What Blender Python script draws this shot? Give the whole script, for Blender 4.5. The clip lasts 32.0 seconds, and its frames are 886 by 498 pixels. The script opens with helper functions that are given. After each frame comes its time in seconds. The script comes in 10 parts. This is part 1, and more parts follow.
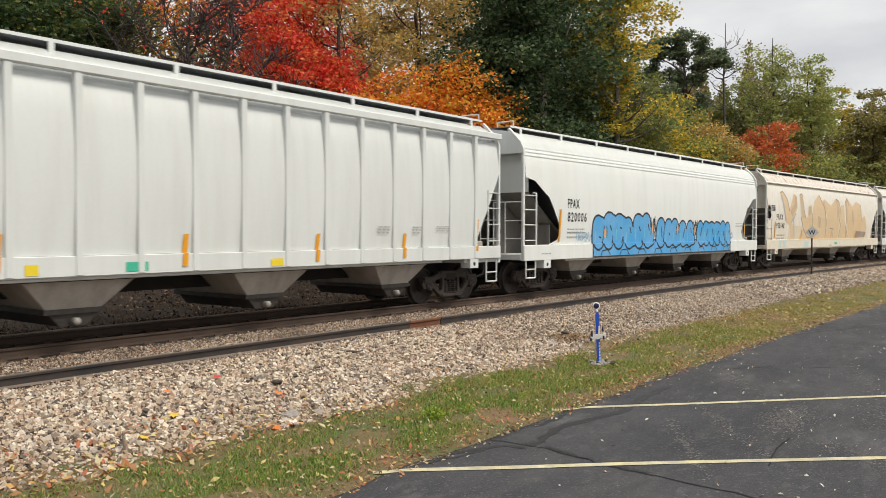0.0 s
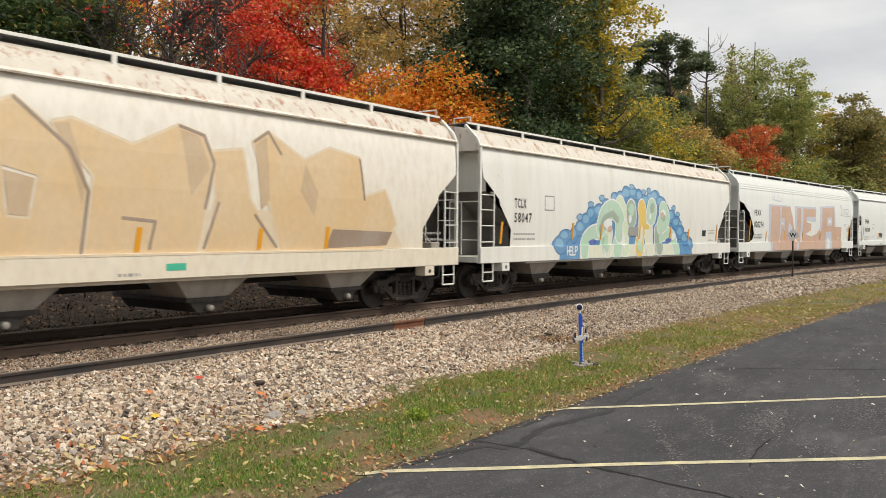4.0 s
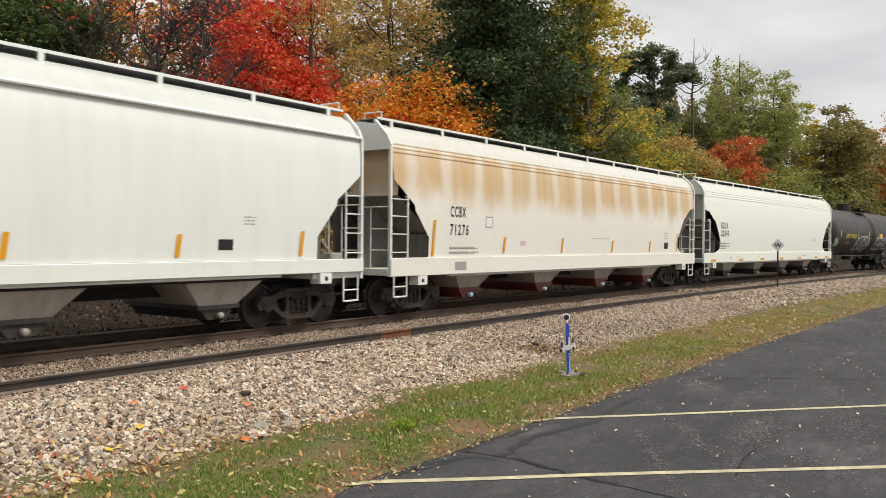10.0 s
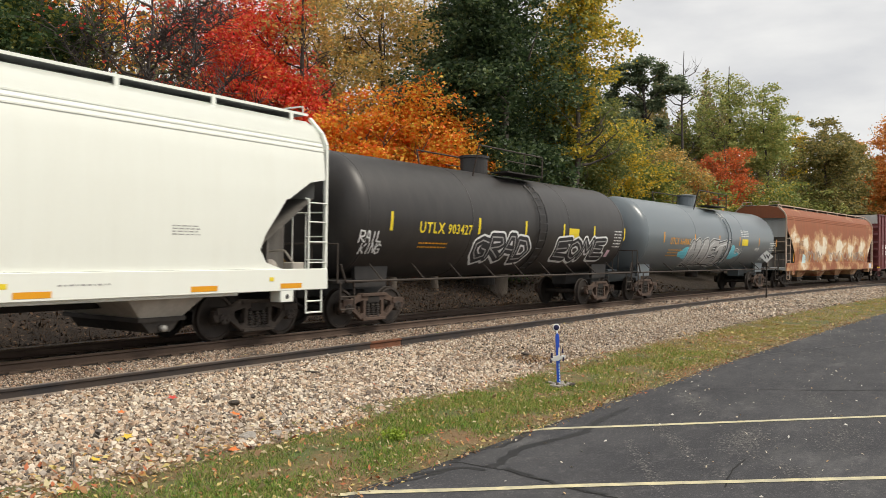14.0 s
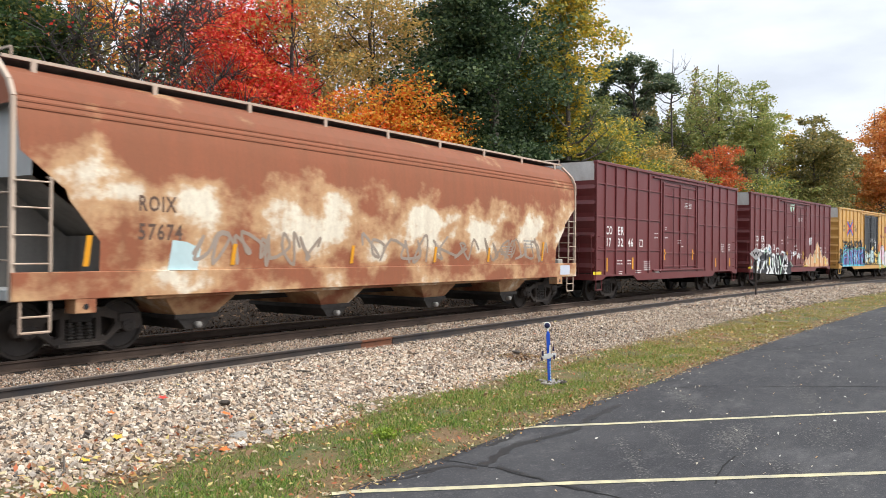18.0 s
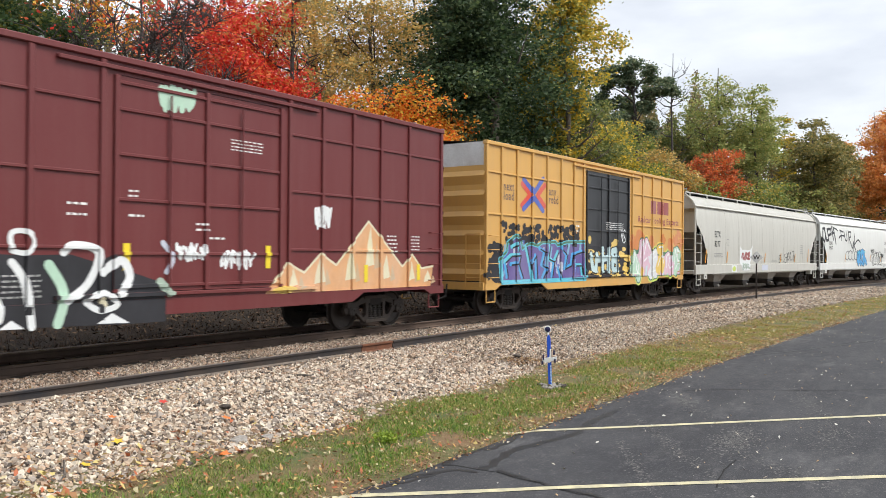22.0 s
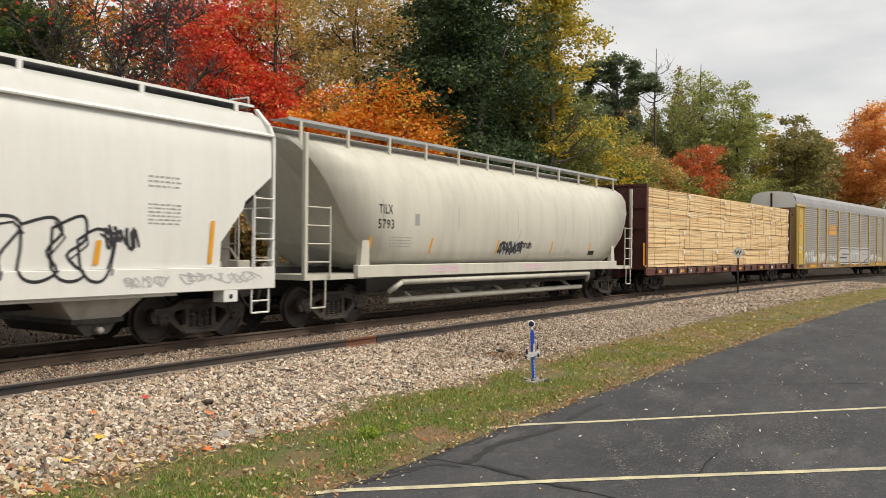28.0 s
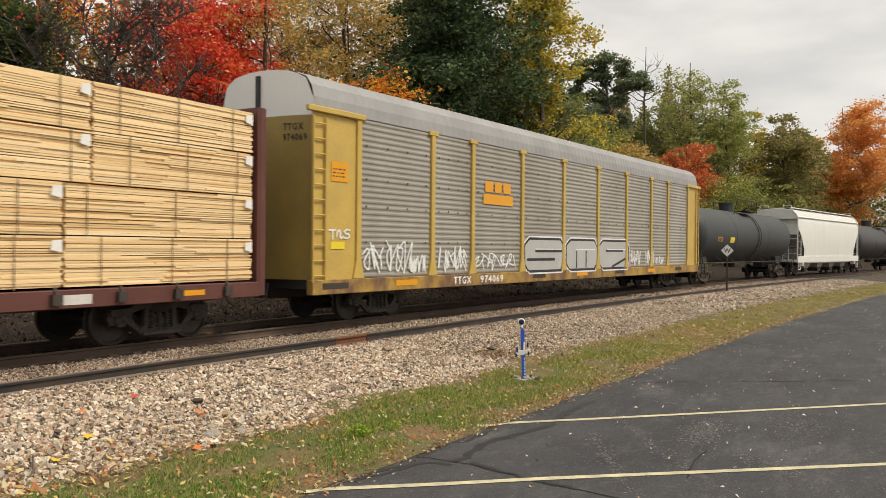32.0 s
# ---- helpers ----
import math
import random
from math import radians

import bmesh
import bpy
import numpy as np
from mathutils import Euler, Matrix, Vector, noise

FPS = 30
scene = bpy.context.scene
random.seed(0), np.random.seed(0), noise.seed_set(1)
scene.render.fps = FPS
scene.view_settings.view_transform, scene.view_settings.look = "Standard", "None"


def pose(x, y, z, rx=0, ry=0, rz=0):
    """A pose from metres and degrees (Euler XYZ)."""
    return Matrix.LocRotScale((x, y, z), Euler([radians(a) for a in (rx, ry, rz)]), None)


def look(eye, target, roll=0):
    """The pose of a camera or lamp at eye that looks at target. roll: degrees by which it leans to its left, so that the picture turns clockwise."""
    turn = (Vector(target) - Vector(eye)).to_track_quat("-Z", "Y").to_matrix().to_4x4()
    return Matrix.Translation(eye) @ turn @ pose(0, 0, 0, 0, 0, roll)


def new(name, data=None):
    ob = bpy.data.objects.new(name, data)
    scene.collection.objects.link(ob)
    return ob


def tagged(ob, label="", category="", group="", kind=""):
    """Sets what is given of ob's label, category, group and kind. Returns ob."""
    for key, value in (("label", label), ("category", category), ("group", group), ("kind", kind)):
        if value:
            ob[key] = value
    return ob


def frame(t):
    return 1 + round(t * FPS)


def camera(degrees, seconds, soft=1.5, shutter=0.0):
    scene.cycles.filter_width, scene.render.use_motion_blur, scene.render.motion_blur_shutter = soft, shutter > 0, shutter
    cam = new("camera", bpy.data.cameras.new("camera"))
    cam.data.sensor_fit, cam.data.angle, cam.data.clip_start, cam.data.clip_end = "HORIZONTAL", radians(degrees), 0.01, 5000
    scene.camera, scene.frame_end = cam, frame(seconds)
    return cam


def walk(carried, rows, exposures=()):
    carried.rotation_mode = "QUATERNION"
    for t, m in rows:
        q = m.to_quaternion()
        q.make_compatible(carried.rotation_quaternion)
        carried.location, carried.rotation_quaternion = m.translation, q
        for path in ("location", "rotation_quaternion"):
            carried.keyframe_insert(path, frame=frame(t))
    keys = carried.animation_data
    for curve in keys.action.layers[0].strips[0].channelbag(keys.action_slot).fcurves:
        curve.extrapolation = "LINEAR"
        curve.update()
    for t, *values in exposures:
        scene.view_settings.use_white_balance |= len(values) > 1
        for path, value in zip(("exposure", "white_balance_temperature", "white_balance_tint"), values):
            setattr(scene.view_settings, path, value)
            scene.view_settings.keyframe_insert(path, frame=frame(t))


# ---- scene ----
from mathutils.geometry import tessellate_polygon as tessellate
from mathutils import bvhtree

cam = camera(56.6, 32.0, soft=0.62, shutter=0.16)
EYE_Z = 1.81           # eye above the rail heads


def view(yaw, pitch, roll):
    return pose(0, 0, EYE_Z, 90 + pitch, 0, yaw - 90) @ pose(0, 0, 0, 0, 0, roll)


PATH = [
    (0.0, 36.417, -1.261, 0.113), (0.5, 36.130, -1.258, 0.193), (1.0, 35.931, -1.221, 0.277), (1.5, 35.830, -1.122, 0.375),
    (2.0, 35.731, -1.012, 0.399), (2.5, 35.521, -0.964, 0.353), (3.0, 35.460, -0.960, 0.391), (3.5, 35.421, -1.076, 0.422),
    (5.5, 34.895, -1.395, 0.360), (6.0, 34.859, -1.146, 0.484), (6.5, 34.695, -0.854, 0.686), (7.0, 34.599, -0.810, 0.769),
    (7.5, 34.646, -0.854, 0.650), (8.0, 34.681, -0.989, 0.444), (8.5, 34.640, -1.080, 0.348), (9.0, 34.594, -0.937, 0.387),
    (9.5, 34.496, -0.710, 0.392), (10.0, 34.416, -0.506, 0.489), (10.5, 34.359, -0.444, 0.576), (11.0, 34.372, -0.458, 0.523),
    (11.5, 34.288, -0.409, 0.514), (12.0, 34.199, -0.262, 0.597), (12.5, 34.094, -0.072, 0.746), (13.0, 34.008, 0.147, 0.869),
    (13.5, 33.897, 0.248, 0.874), (14.0, 33.753, 0.188, 0.740), (14.5, 33.758, 0.020, 0.682), (16.5, 33.062, -0.162, 0.597),
    (17.0, 33.061, -0.099, 0.540), (17.5, 33.066, 0.024, 0.520), (18.0, 33.103, 0.094, 0.529), (18.5, 33.127, 0.145, 0.595),
    (19.0, 33.007, 0.198, 0.638), (19.5, 32.950, 0.208, 0.641), (20.0, 32.961, 0.221, 0.647), (20.5, 33.050, 0.246, 0.674),
    (21.0, 33.082, 0.306, 0.576), (21.5, 33.075, 0.352, 0.535), (22.0, 33.132, 0.360, 0.465), (22.5, 33.221, 0.278, 0.452),
    (23.0, 33.238, 0.125, 0.412), (23.5, 33.179, 0.086, 0.442), (24.0, 33.010, 0.155, 0.475), (24.5, 32.848, 0.143, 0.453),
    (25.0, 32.876, 0.009, 0.375), (25.5, 32.831, -0.047, 0.360), (27.5, 32.116, -0.061, 0.487), (28.0, 32.009, 0.006, 0.532),
    (28.5, 31.932, 0.153, 0.533), (29.0, 31.895, 0.169, 0.550), (29.5, 31.957, 0.146, 0.556), (30.0, 31.876, 0.160, 0.550),
    (30.5, 31.786, 0.164, 0.529), (31.0, 31.690, 0.112, 0.556), (31.5, 31.480, -0.041, 0.535), (32.0, 31.330, -0.112, 0.494),
]
EXPOSURE = [(0, 0.16, 6750, 9), (3.5, 0.14, 6850, 9), (8, 0.12, 6800, 9), (9.5, 0.12, 6820, 9), (11.5, 0.16, 6850, 9), (13, 0.1, 6850, 9), (14, 0.2, 6850, 9), (14.5, 0.42, 6800, 9), (16.5, 0.6, 6400, 9), (19, 0.48, 6150, 9), (21, 0.58, 6150, 9), (23, 0.23, 6450, 9), (25, 0.05, 6800, 9), (28, 0.17, 6950, 9), (30, 0.24, 7150, 9), (31, 0.1, 7250, 9), (32, 0.16, 7300, 9)]
walk(cam, [(t, view(a, b, c)) for t, a, b, c in PATH], EXPOSURE)

# ---------- light ----------
SUN_EL, SUN_AZ = 54, -72      # degrees; the way towards the sun
world = bpy.data.worlds.new("overcast_sky")
scene.world = world
world.use_nodes = True
wn, wl = world.node_tree.nodes, world.node_tree.links
wn.clear()
w_out = wn.new("ShaderNodeOutputWorld")
w_bg = wn.new("ShaderNodeBackground")
w_sky = wn.new("ShaderNodeTexSky")
w_sky.sky_type, w_sky.sun_disc = "NISHITA", False
w_sky.sun_elevation, w_sky.sun_rotation = radians(SUN_EL), radians(90 - SUN_AZ)
w_co = wn.new("ShaderNodeTexCoord")
w_map = wn.new("ShaderNodeMapping")
w_map.inputs["Scale"].default_value = (1.0, 1.0, 3.2)
w_noise = wn.new("ShaderNodeTexNoise")
w_noise.inputs["Scale"].default_value, w_noise.inputs["Detail"].default_value = 3.0, 7
w_ramp = wn.new("ShaderNodeValToRGB")
w_ramp.color_ramp.elements[0].position, w_ramp.color_ramp.elements[0].color = 0.36, (7.2, 7.4, 7.95, 1)
w_ramp.color_ramp.elements[1].position, w_ramp.color_ramp.elements[1].color = 0.6, (10.4, 10.5, 10.7, 1)
w_mix = wn.new("ShaderNodeMixRGB")
w_mix.inputs[0].default_value = 0.9
w_bg.inputs["Strength"].default_value = 0.081
wl.new(w_co.outputs["Generated"], w_map.inputs[0])
wl.new(w_map.outputs[0], w_noise.inputs["Vector"])
wl.new(w_noise.outputs["Fac"], w_ramp.inputs[0])
wl.new(w_sky.outputs[0], w_mix.inputs[1])
wl.new(w_ramp.outputs[0], w_mix.inputs[2])
wl.new(w_mix.outputs[0], w_bg.inputs[0])
wl.new(w_bg.outputs[0], w_out.inputs[0])
sun_data = bpy.data.lights.new("sun", "SUN")
sun_data.energy, sun_data.angle, sun_data.color = 2.75, radians(22), (1.0, 0.945, 0.86)
sun = new("sun", sun_data)
_sd = Vector((math.cos(radians(SUN_EL)) * math.cos(radians(SUN_AZ)), math.cos(radians(SUN_EL)) * math.sin(radians(SUN_AZ)), math.sin(radians(SUN_EL))))
sun.matrix_world = look(_sd * 60, (0, 0, 0))


# ---------- materials ----------
def base_mat(name, rough=0.6, metal=0.0):
    m = bpy.data.materials.new(name)
    m.use_nodes = True
    n, l = m.node_tree.nodes, m.node_tree.links
    b = n["Principled BSDF"]
    b.inputs["Roughness"].default_value, b.inputs["Metallic"].default_value = rough, metal
    return m, n, l, b


def rgb(c):
    return (c[0], c[1], c[2], 1)


def coords(n, l, scale=(1, 1, 1), kind="Object"):
    co, mp = n.new("ShaderNodeTexCoord"), n.new("ShaderNodeMapping")
    mp.inputs["Scale"].default_value = scale
    mp.inputs["Rotation"].default_value = (0.5, 0.4, 0.7)
    l.new(co.outputs[kind], mp.inputs[0])
    return mp.outputs[0]


def noise_fac(n, l, vec, scale, lo, hi, detail=5, rough=0.6):
    t, r = n.new("ShaderNodeTexNoise"), n.new("ShaderNodeMapRange")
    t.inputs["Scale"].default_value, t.inputs["Detail"].default_value, t.inputs["Roughness"].default_value = scale, detail, rough
    r.inputs["From Min"].default_value, r.inputs["From Max"].default_value = lo, hi
    l.new(vec, t.inputs["Vector"])
    l.new(t.outputs["Fac"], r.inputs["Value"])
    return r.outputs["Result"]


def mixed(n, l, fac, a, b, kind="MIX"):
    m = n.new("ShaderNodeMixRGB")
    m.blend_type = kind
    for sock, v in ((m.inputs[0], fac), (m.inputs[1], a), (m.inputs[2], b)):
        if isinstance(v, (int, float)):
            sock.default_value = v
        elif isinstance(v, tuple):
            sock.default_value = rgb(v)
        else:
            l.new(v, sock)
    return m.outputs[0]


def times_value(n, l, a, b):
    m = n.new("ShaderNodeMath")
    m.operation = "MULTIPLY"
    for sock, v in ((m.inputs[0], a), (m.inputs[1], b)):
        if isinstance(v, (int, float)):
            sock.default_value = v
        else:
            l.new(v, sock)
    return m.outputs[0]


def bumped(n, l, b, height, strength, dist=0.02):
    k = n.new("ShaderNodeBump")
    k.inputs["Strength"].default_value, k.inputs["Distance"].default_value = strength, dist
    l.new(height, k.inputs["Height"])
    l.new(k.outputs[0], b.inputs["Normal"])


def surface(name, base, alt, scale=3.0, fine=40.0, rough=0.7, bump=0.2, metal=0.0, stretch=(1, 1, 1), spread=0.5, bump_dist=0.01):
    """A worn material: two colours mixed at a coarse and a fine scale, with relief."""
    m, n, l, b = base_mat(name, rough, metal)
    v = coords(n, l, stretch)
    a1 = noise_fac(n, l, v, scale, 0.5 - spread * 0.4, 0.5 + spread * 0.4)
    a2 = noise_fac(n, l, v, fine, 0.3, 0.7, 3)
    dark = tuple(0.72 * c for c in alt)
    c1 = mixed(n, l, a1, base, alt)
    l.new(mixed(n, l, times_value(n, l, a2, 0.35), c1, dark), b.inputs["Base Color"])
    if bump:
        bumped(n, l, b, a2, bump, bump_dist)
    return m


def paint(name, base, dirt, amount=0.35, rough=0.45, streak=1.0, rust=0.0, rust_col=(0.22, 0.09, 0.04)):
    """Car paint with vertical dirt streaks, faint blotches and, if rust > 0, rusty spots."""
    m, n, l, b = base_mat(name, rough)
    st = noise_fac(n, l, coords(n, l, (2.2, 2.2, 0.22)), 1.6 * streak, 0.42, 0.78, 6)
    bl = noise_fac(n, l, coords(n, l), 0.55, 0.35, 0.75, 4)
    gr = noise_fac(n, l, coords(n, l), 18, 0.35, 0.8, 4)
    c = mixed(n, l, times_value(n, l, st, amount), base, dirt)
    c = mixed(n, l, times_value(n, l, bl, amount * 0.7), c, tuple(0.5 * (x + y) for x, y in zip(base, dirt)))
    c = mixed(n, l, times_value(n, l, gr, amount * 0.35), c, dirt)
    if rust:
        ru = noise_fac(n, l, coords(n, l, (1.5, 1.5, 0.5)), 3.0, 0.72 - 0.25 * rust, 0.80 - 0.2 * rust, 8, 0.7)
        c = mixed(n, l, ru, c, rust_col)
    l.new(c, b.inputs["Base Color"])
    return m


def rusty(name, base, tan, pale):
    """Rust-brown paint peeled to tan and, across the middle of the flank, to nearly white patches."""
    m, n, l, b = base_mat(name, 0.75)
    co, sx = n.new("ShaderNodeTexCoord"), n.new("ShaderNodeSeparateXYZ")
    l.new(co.outputs["Object"], sx.inputs[0])

    def zone(a, c, v0, v1):
        k = n.new("ShaderNodeMapRange")
        k.inputs["From Min"].default_value, k.inputs["From Max"].default_value = a, c
        k.inputs["To Min"].default_value, k.inputs["To Max"].default_value = v0, v1
        l.new(sx.outputs[2], k.inputs["Value"])
        return k.outputs["Result"]

    def plus(p, q):
        k = n.new("ShaderNodeMath")
        l.new(p, k.inputs[0])
        l.new(q, k.inputs[1])
        return k.outputs[0]

    def steps(v, a, c):
        k = n.new("ShaderNodeMapRange")
        k.interpolation_type = "SMOOTHSTEP"
        k.inputs["From Min"].default_value, k.inputs["From Max"].default_value = a, c
        l.new(v, k.inputs["Value"])
        return k.outputs["Result"]

    band = plus(zone(1.35, 2.5, 0.0, 0.07), zone(2.75, 3.7, 0.0, -0.24))
    t1 = n.new("ShaderNodeTexNoise")
    t1.inputs["Scale"].default_value, t1.inputs["Detail"].default_value, t1.inputs["Roughness"].default_value = 0.8, 8, 0.6
    mp = n.new("ShaderNodeMapping")
    mp.inputs["Scale"].default_value, mp.inputs["Location"].default_value = (0.85, 1.0, 1.15), (3.3, 0, 1.7)
    l.new(co.outputs["Object"], mp.inputs[0])
    l.new(mp.outputs[0], t1.inputs["Vector"])
    v = plus(t1.outputs["Fac"], band)
    p2 = noise_fac(n, l, coords(n, l, (3.0, 3.0, 0.3)), 1.2, 0.4, 0.75, 6)
    p3 = noise_fac(n, l, coords(n, l), 12, 0.35, 0.75, 5)
    c = mixed(n, l, times_value(n, l, p2, 0.5), base, tuple(0.6 * x for x in base))
    c = mixed(n, l, times_value(n, l, steps(v, 0.42, 0.56), 0.85), c, tan)
    c = mixed(n, l, steps(v, 0.545, 0.65), c, pale)
    c = mixed(n, l, times_value(n, l, p2, 0.3), c, (0.3, 0.13, 0.06))
    c = mixed(n, l, times_value(n, l, p3, 0.2), c, (0.16, 0.07, 0.04))
    l.new(c, b.inputs["Base Color"])
    bumped(n, l, b, p3, 0.15, 0.01)
    return m


def faded(name, low, high, z0, z1, dirt):
    """Paint stained by its load: one tone at the sill, another towards the roof, running in streaks."""
    m, n, l, b = base_mat(name, 0.6)
    co, sx = n.new("ShaderNodeTexCoord"), n.new("ShaderNodeSeparateXYZ")
    l.new(co.outputs["Object"], sx.inputs[0])
    st = noise_fac(n, l, coords(n, l, (1.7, 1.7, 0.12)), 1.3, 0.3, 0.7, 6)
    ad, mr = n.new("ShaderNodeMath"), n.new("ShaderNodeMapRange")
    ad.operation = "MULTIPLY_ADD"
    ad.inputs[1].default_value = 1.3
    l.new(st, ad.inputs[0])
    l.new(sx.outputs[2], ad.inputs[2])
    mr.inputs["From Min"].default_value, mr.inputs["From Max"].default_value = z0 + 0.6, z1 + 0.6
    l.new(ad.outputs[0], mr.inputs["Value"])
    gr = noise_fac(n, l, coords(n, l, (1, 1, 0.5)), 6, 0.4, 0.8, 6)
    c = mixed(n, l, mr.outputs["Result"], low, high)
    c = mixed(n, l, times_value(n, l, gr, 0.3), c, dirt)
    l.new(c, b.inputs["Base Color"])
    return m


def rust_wash(name, clean, stain, faint, z0, z1, z2, pitch):
    """White paint with soft rusty stains high on the flank, one between each pair of inner frames."""
    m, n, l, b = base_mat(name, 0.55)

    def math_node(op, a, c):
        k = n.new("ShaderNodeMath")
        k.operation = op
        for sock, v in ((k.inputs[0], a), (k.inputs[1], c)):
            if isinstance(v, (int, float)):
                sock.default_value = v
            else:
                l.new(v, sock)
        return k.outputs[0]

    def ramp(v, a, c):
        k = n.new("ShaderNodeMapRange")
        k.interpolation_type = "SMOOTHSTEP"
        k.inputs["From Min"].default_value, k.inputs["From Max"].default_value = a, c
        l.new(v, k.inputs["Value"])
        return k.outputs["Result"]

    co, sx = n.new("ShaderNodeTexCoord"), n.new("ShaderNodeSeparateXYZ")
    l.new(co.outputs["Object"], sx.inputs[0])
    drift = noise_fac(n, l, coords(n, l, (1, 1, 0.5)), 0.9, 0.25, 0.75, 4)
    wave = math_node("SINE", math_node("ADD", math_node("MULTIPLY", sx.outputs[0], 6.2832 / pitch), math_node("MULTIPLY", drift, 1.6)), 0.0)
    cell = ramp(wave, -1.15, -0.1)
    low = ramp(math_node("ADD", sx.outputs[2], math_node("MULTIPLY", drift, 0.55)), z0 + 0.25, z1 + 0.25)
    high = ramp(math_node("ADD", sx.outputs[2], math_node("MULTIPLY", drift, 0.2)), z2 + 0.4, z2)
    streak = noise_fac(n, l, coords(n, l, (2.4, 2.4, 0.12)), 1.4, 0.25, 0.7, 5)
    amount = math_node("MULTIPLY", math_node("MULTIPLY", low, high), math_node("ADD", math_node("MULTIPLY", cell, 0.52), 0.42))
    amount = math_node("MULTIPLY", amount, math_node("ADD", math_node("MULTIPLY", streak, 0.3), 0.74))
    c = mixed(n, l, times_value(n, l, drift, 0.3), clean, faint)
    c = mixed(n, l, amount, c, stain)
    gr = noise_fac(n, l, coords(n, l, (1, 1, 0.5)), 7, 0.5, 0.8, 6)
    l.new(mixed(n, l, times_value(n, l, gr, 0.14), c, (0.5, 0.42, 0.33)), b.inputs["Base Color"])
    return m


def plain(name, col, rough=0.5, metal=0.0):
    m, n, l, b = base_mat(name, rough, metal)
    g = noise_fac(n, l, coords(n, l), 25, 0.3, 0.8, 3)
    l.new(mixed(n, l, times_value(n, l, g, 0.25), col, tuple(0.7 * x for x in col)), b.inputs["Base Color"])
    return m


def per_island(name, cols, rough=0.8, translucent=0.0, bump=0.0, dirt=None):
    """One colour out of a row of colours for each loose piece of a mesh."""
    m, n, l, b = base_mat(name, rough)
    g, r = n.new("ShaderNodeNewGeometry"), n.new("ShaderNodeValToRGB")
    r.color_ramp.interpolation = "CONSTANT"
    while len(r.color_ramp.elements) < len(cols):
        r.color_ramp.elements.new(0.5)
    for i, c in enumerate(cols):
        r.color_ramp.elements[i].position, r.color_ramp.elements[i].color = i / len(cols), rgb(c)
    l.new(g.outputs["Random Per Island"], r.inputs[0])
    l.new(r.outputs[0], b.inputs["Base Color"])
    if dirt:
        d = noise_fac(n, l, coords(n, l, (0.6, 1.4, 1)), 0.9, 0.5, 0.72, 6, 0.65)
        l.new(mixed(n, l, times_value(n, l, d, 0.6), r.outputs[0], dirt), b.inputs["Base Color"])
    if bump:
        bumped(n, l, b, noise_fac(n, l, coords(n, l), 60, 0.3, 0.7), bump, 0.01)
    if translucent:
        t, mx, out = n.new("ShaderNodeBsdfTranslucent"), n.new("ShaderNodeMixShader"), n["Material Output"]
        l.new(r.outputs[0], t.inputs[0])
        mx.inputs[0].default_value = translucent
        l.new(b.outputs[0], mx.inputs[1])
        l.new(t.outputs[0], mx.inputs[2])
        l.new(mx.outputs[0], out.inputs[0])
    return m


def tarmac():
    """Old asphalt: dark binder, pale grains of stone, worn lighter in patches."""
    m, n, l, b = base_mat("weathered_asphalt", 0.92)
    v = coords(n, l)
    patch = noise_fac(n, l, v, 0.45, 0.4, 0.62, 7, 0.7)
    streak = noise_fac(n, l, coords(n, l, (0.5, 2.2, 1)), 1.6, 0.5, 0.8, 5)
    grain = noise_fac(n, l, v, 130, 0.52, 0.72, 2, 0.5)
    mid = noise_fac(n, l, v, 16, 0.3, 0.75, 4)
    c = mixed(n, l, patch, (0.022, 0.0225, 0.028), (0.048, 0.048, 0.053))
    c = mixed(n, l, times_value(n, l, streak, 0.4), c, (0.12, 0.118, 0.113))
    c = mixed(n, l, times_value(n, l, mid, 0.45), c, (0.024, 0.024, 0.027))
    scuff = noise_fac(n, l, coords(n, l, (1.0, 1.6, 1)), 4.0, 0.55, 0.68, 9, 0.78)
    c = mixed(n, l, times_value(n, l, scuff, 0.42), c, (0.14, 0.135, 0.135))
    rub = noise_fac(n, l, coords(n, l, (0.35, 1.0, 1)), 0.9, 0.56, 0.7, 10, 0.75)
    c = mixed(n, l, times_value(n, l, rub, 0.5), c, (0.16, 0.155, 0.155))
    speck = noise_fac(n, l, v, 40, 0.6, 0.68, 2, 0.5)
    c = mixed(n, l, times_value(n, l, speck, 0.3), c, (0.22, 0.21, 0.2))
    c = mixed(n, l, times_value(n, l, grain, 0.22), c, (0.17, 0.165, 0.16))
    l.new(c, b.inputs["Base Color"])
    bumped(n, l, b, grain, 0.3, 0.004)
    return m


M_STEEL_DARK = surface("grimy_cast_steel", (0.03, 0.023, 0.019), (0.06, 0.045, 0.035), 5, 60, 0.75, 0.2)
M_WHEEL = surface("worn_wheel_steel", (0.03, 0.025, 0.022), (0.06, 0.047, 0.039), 4, 50, 0.6, 0.1, 0.3)
M_SPRING = surface("sprung_steel", (0.08, 0.068, 0.058), (0.04, 0.034, 0.03), 6, 40, 0.6, 0.1, 0.2)
M_UNDER = surface("underframe_black", (0.015, 0.013, 0.012), (0.028, 0.023, 0.02), 3, 40, 0.85, 0.1)
M_RAIL_SIDE = surface("rail_brown", (0.075, 0.05, 0.037), (0.12, 0.08, 0.058), 2, 60, 0.8, 0.15, 0.1)
M_RAIL_TOP = surface("polished_railhead", (0.5, 0.5, 0.5), (0.35, 0.34, 0.33), 3, 80, 0.25, 0.03, 0.9)
M_RAIL_SPARE = surface("blue_black_mill_scale", (0.032, 0.034, 0.04), (0.09, 0.068, 0.055), 2, 60, 0.45, 0.08, 0.4)
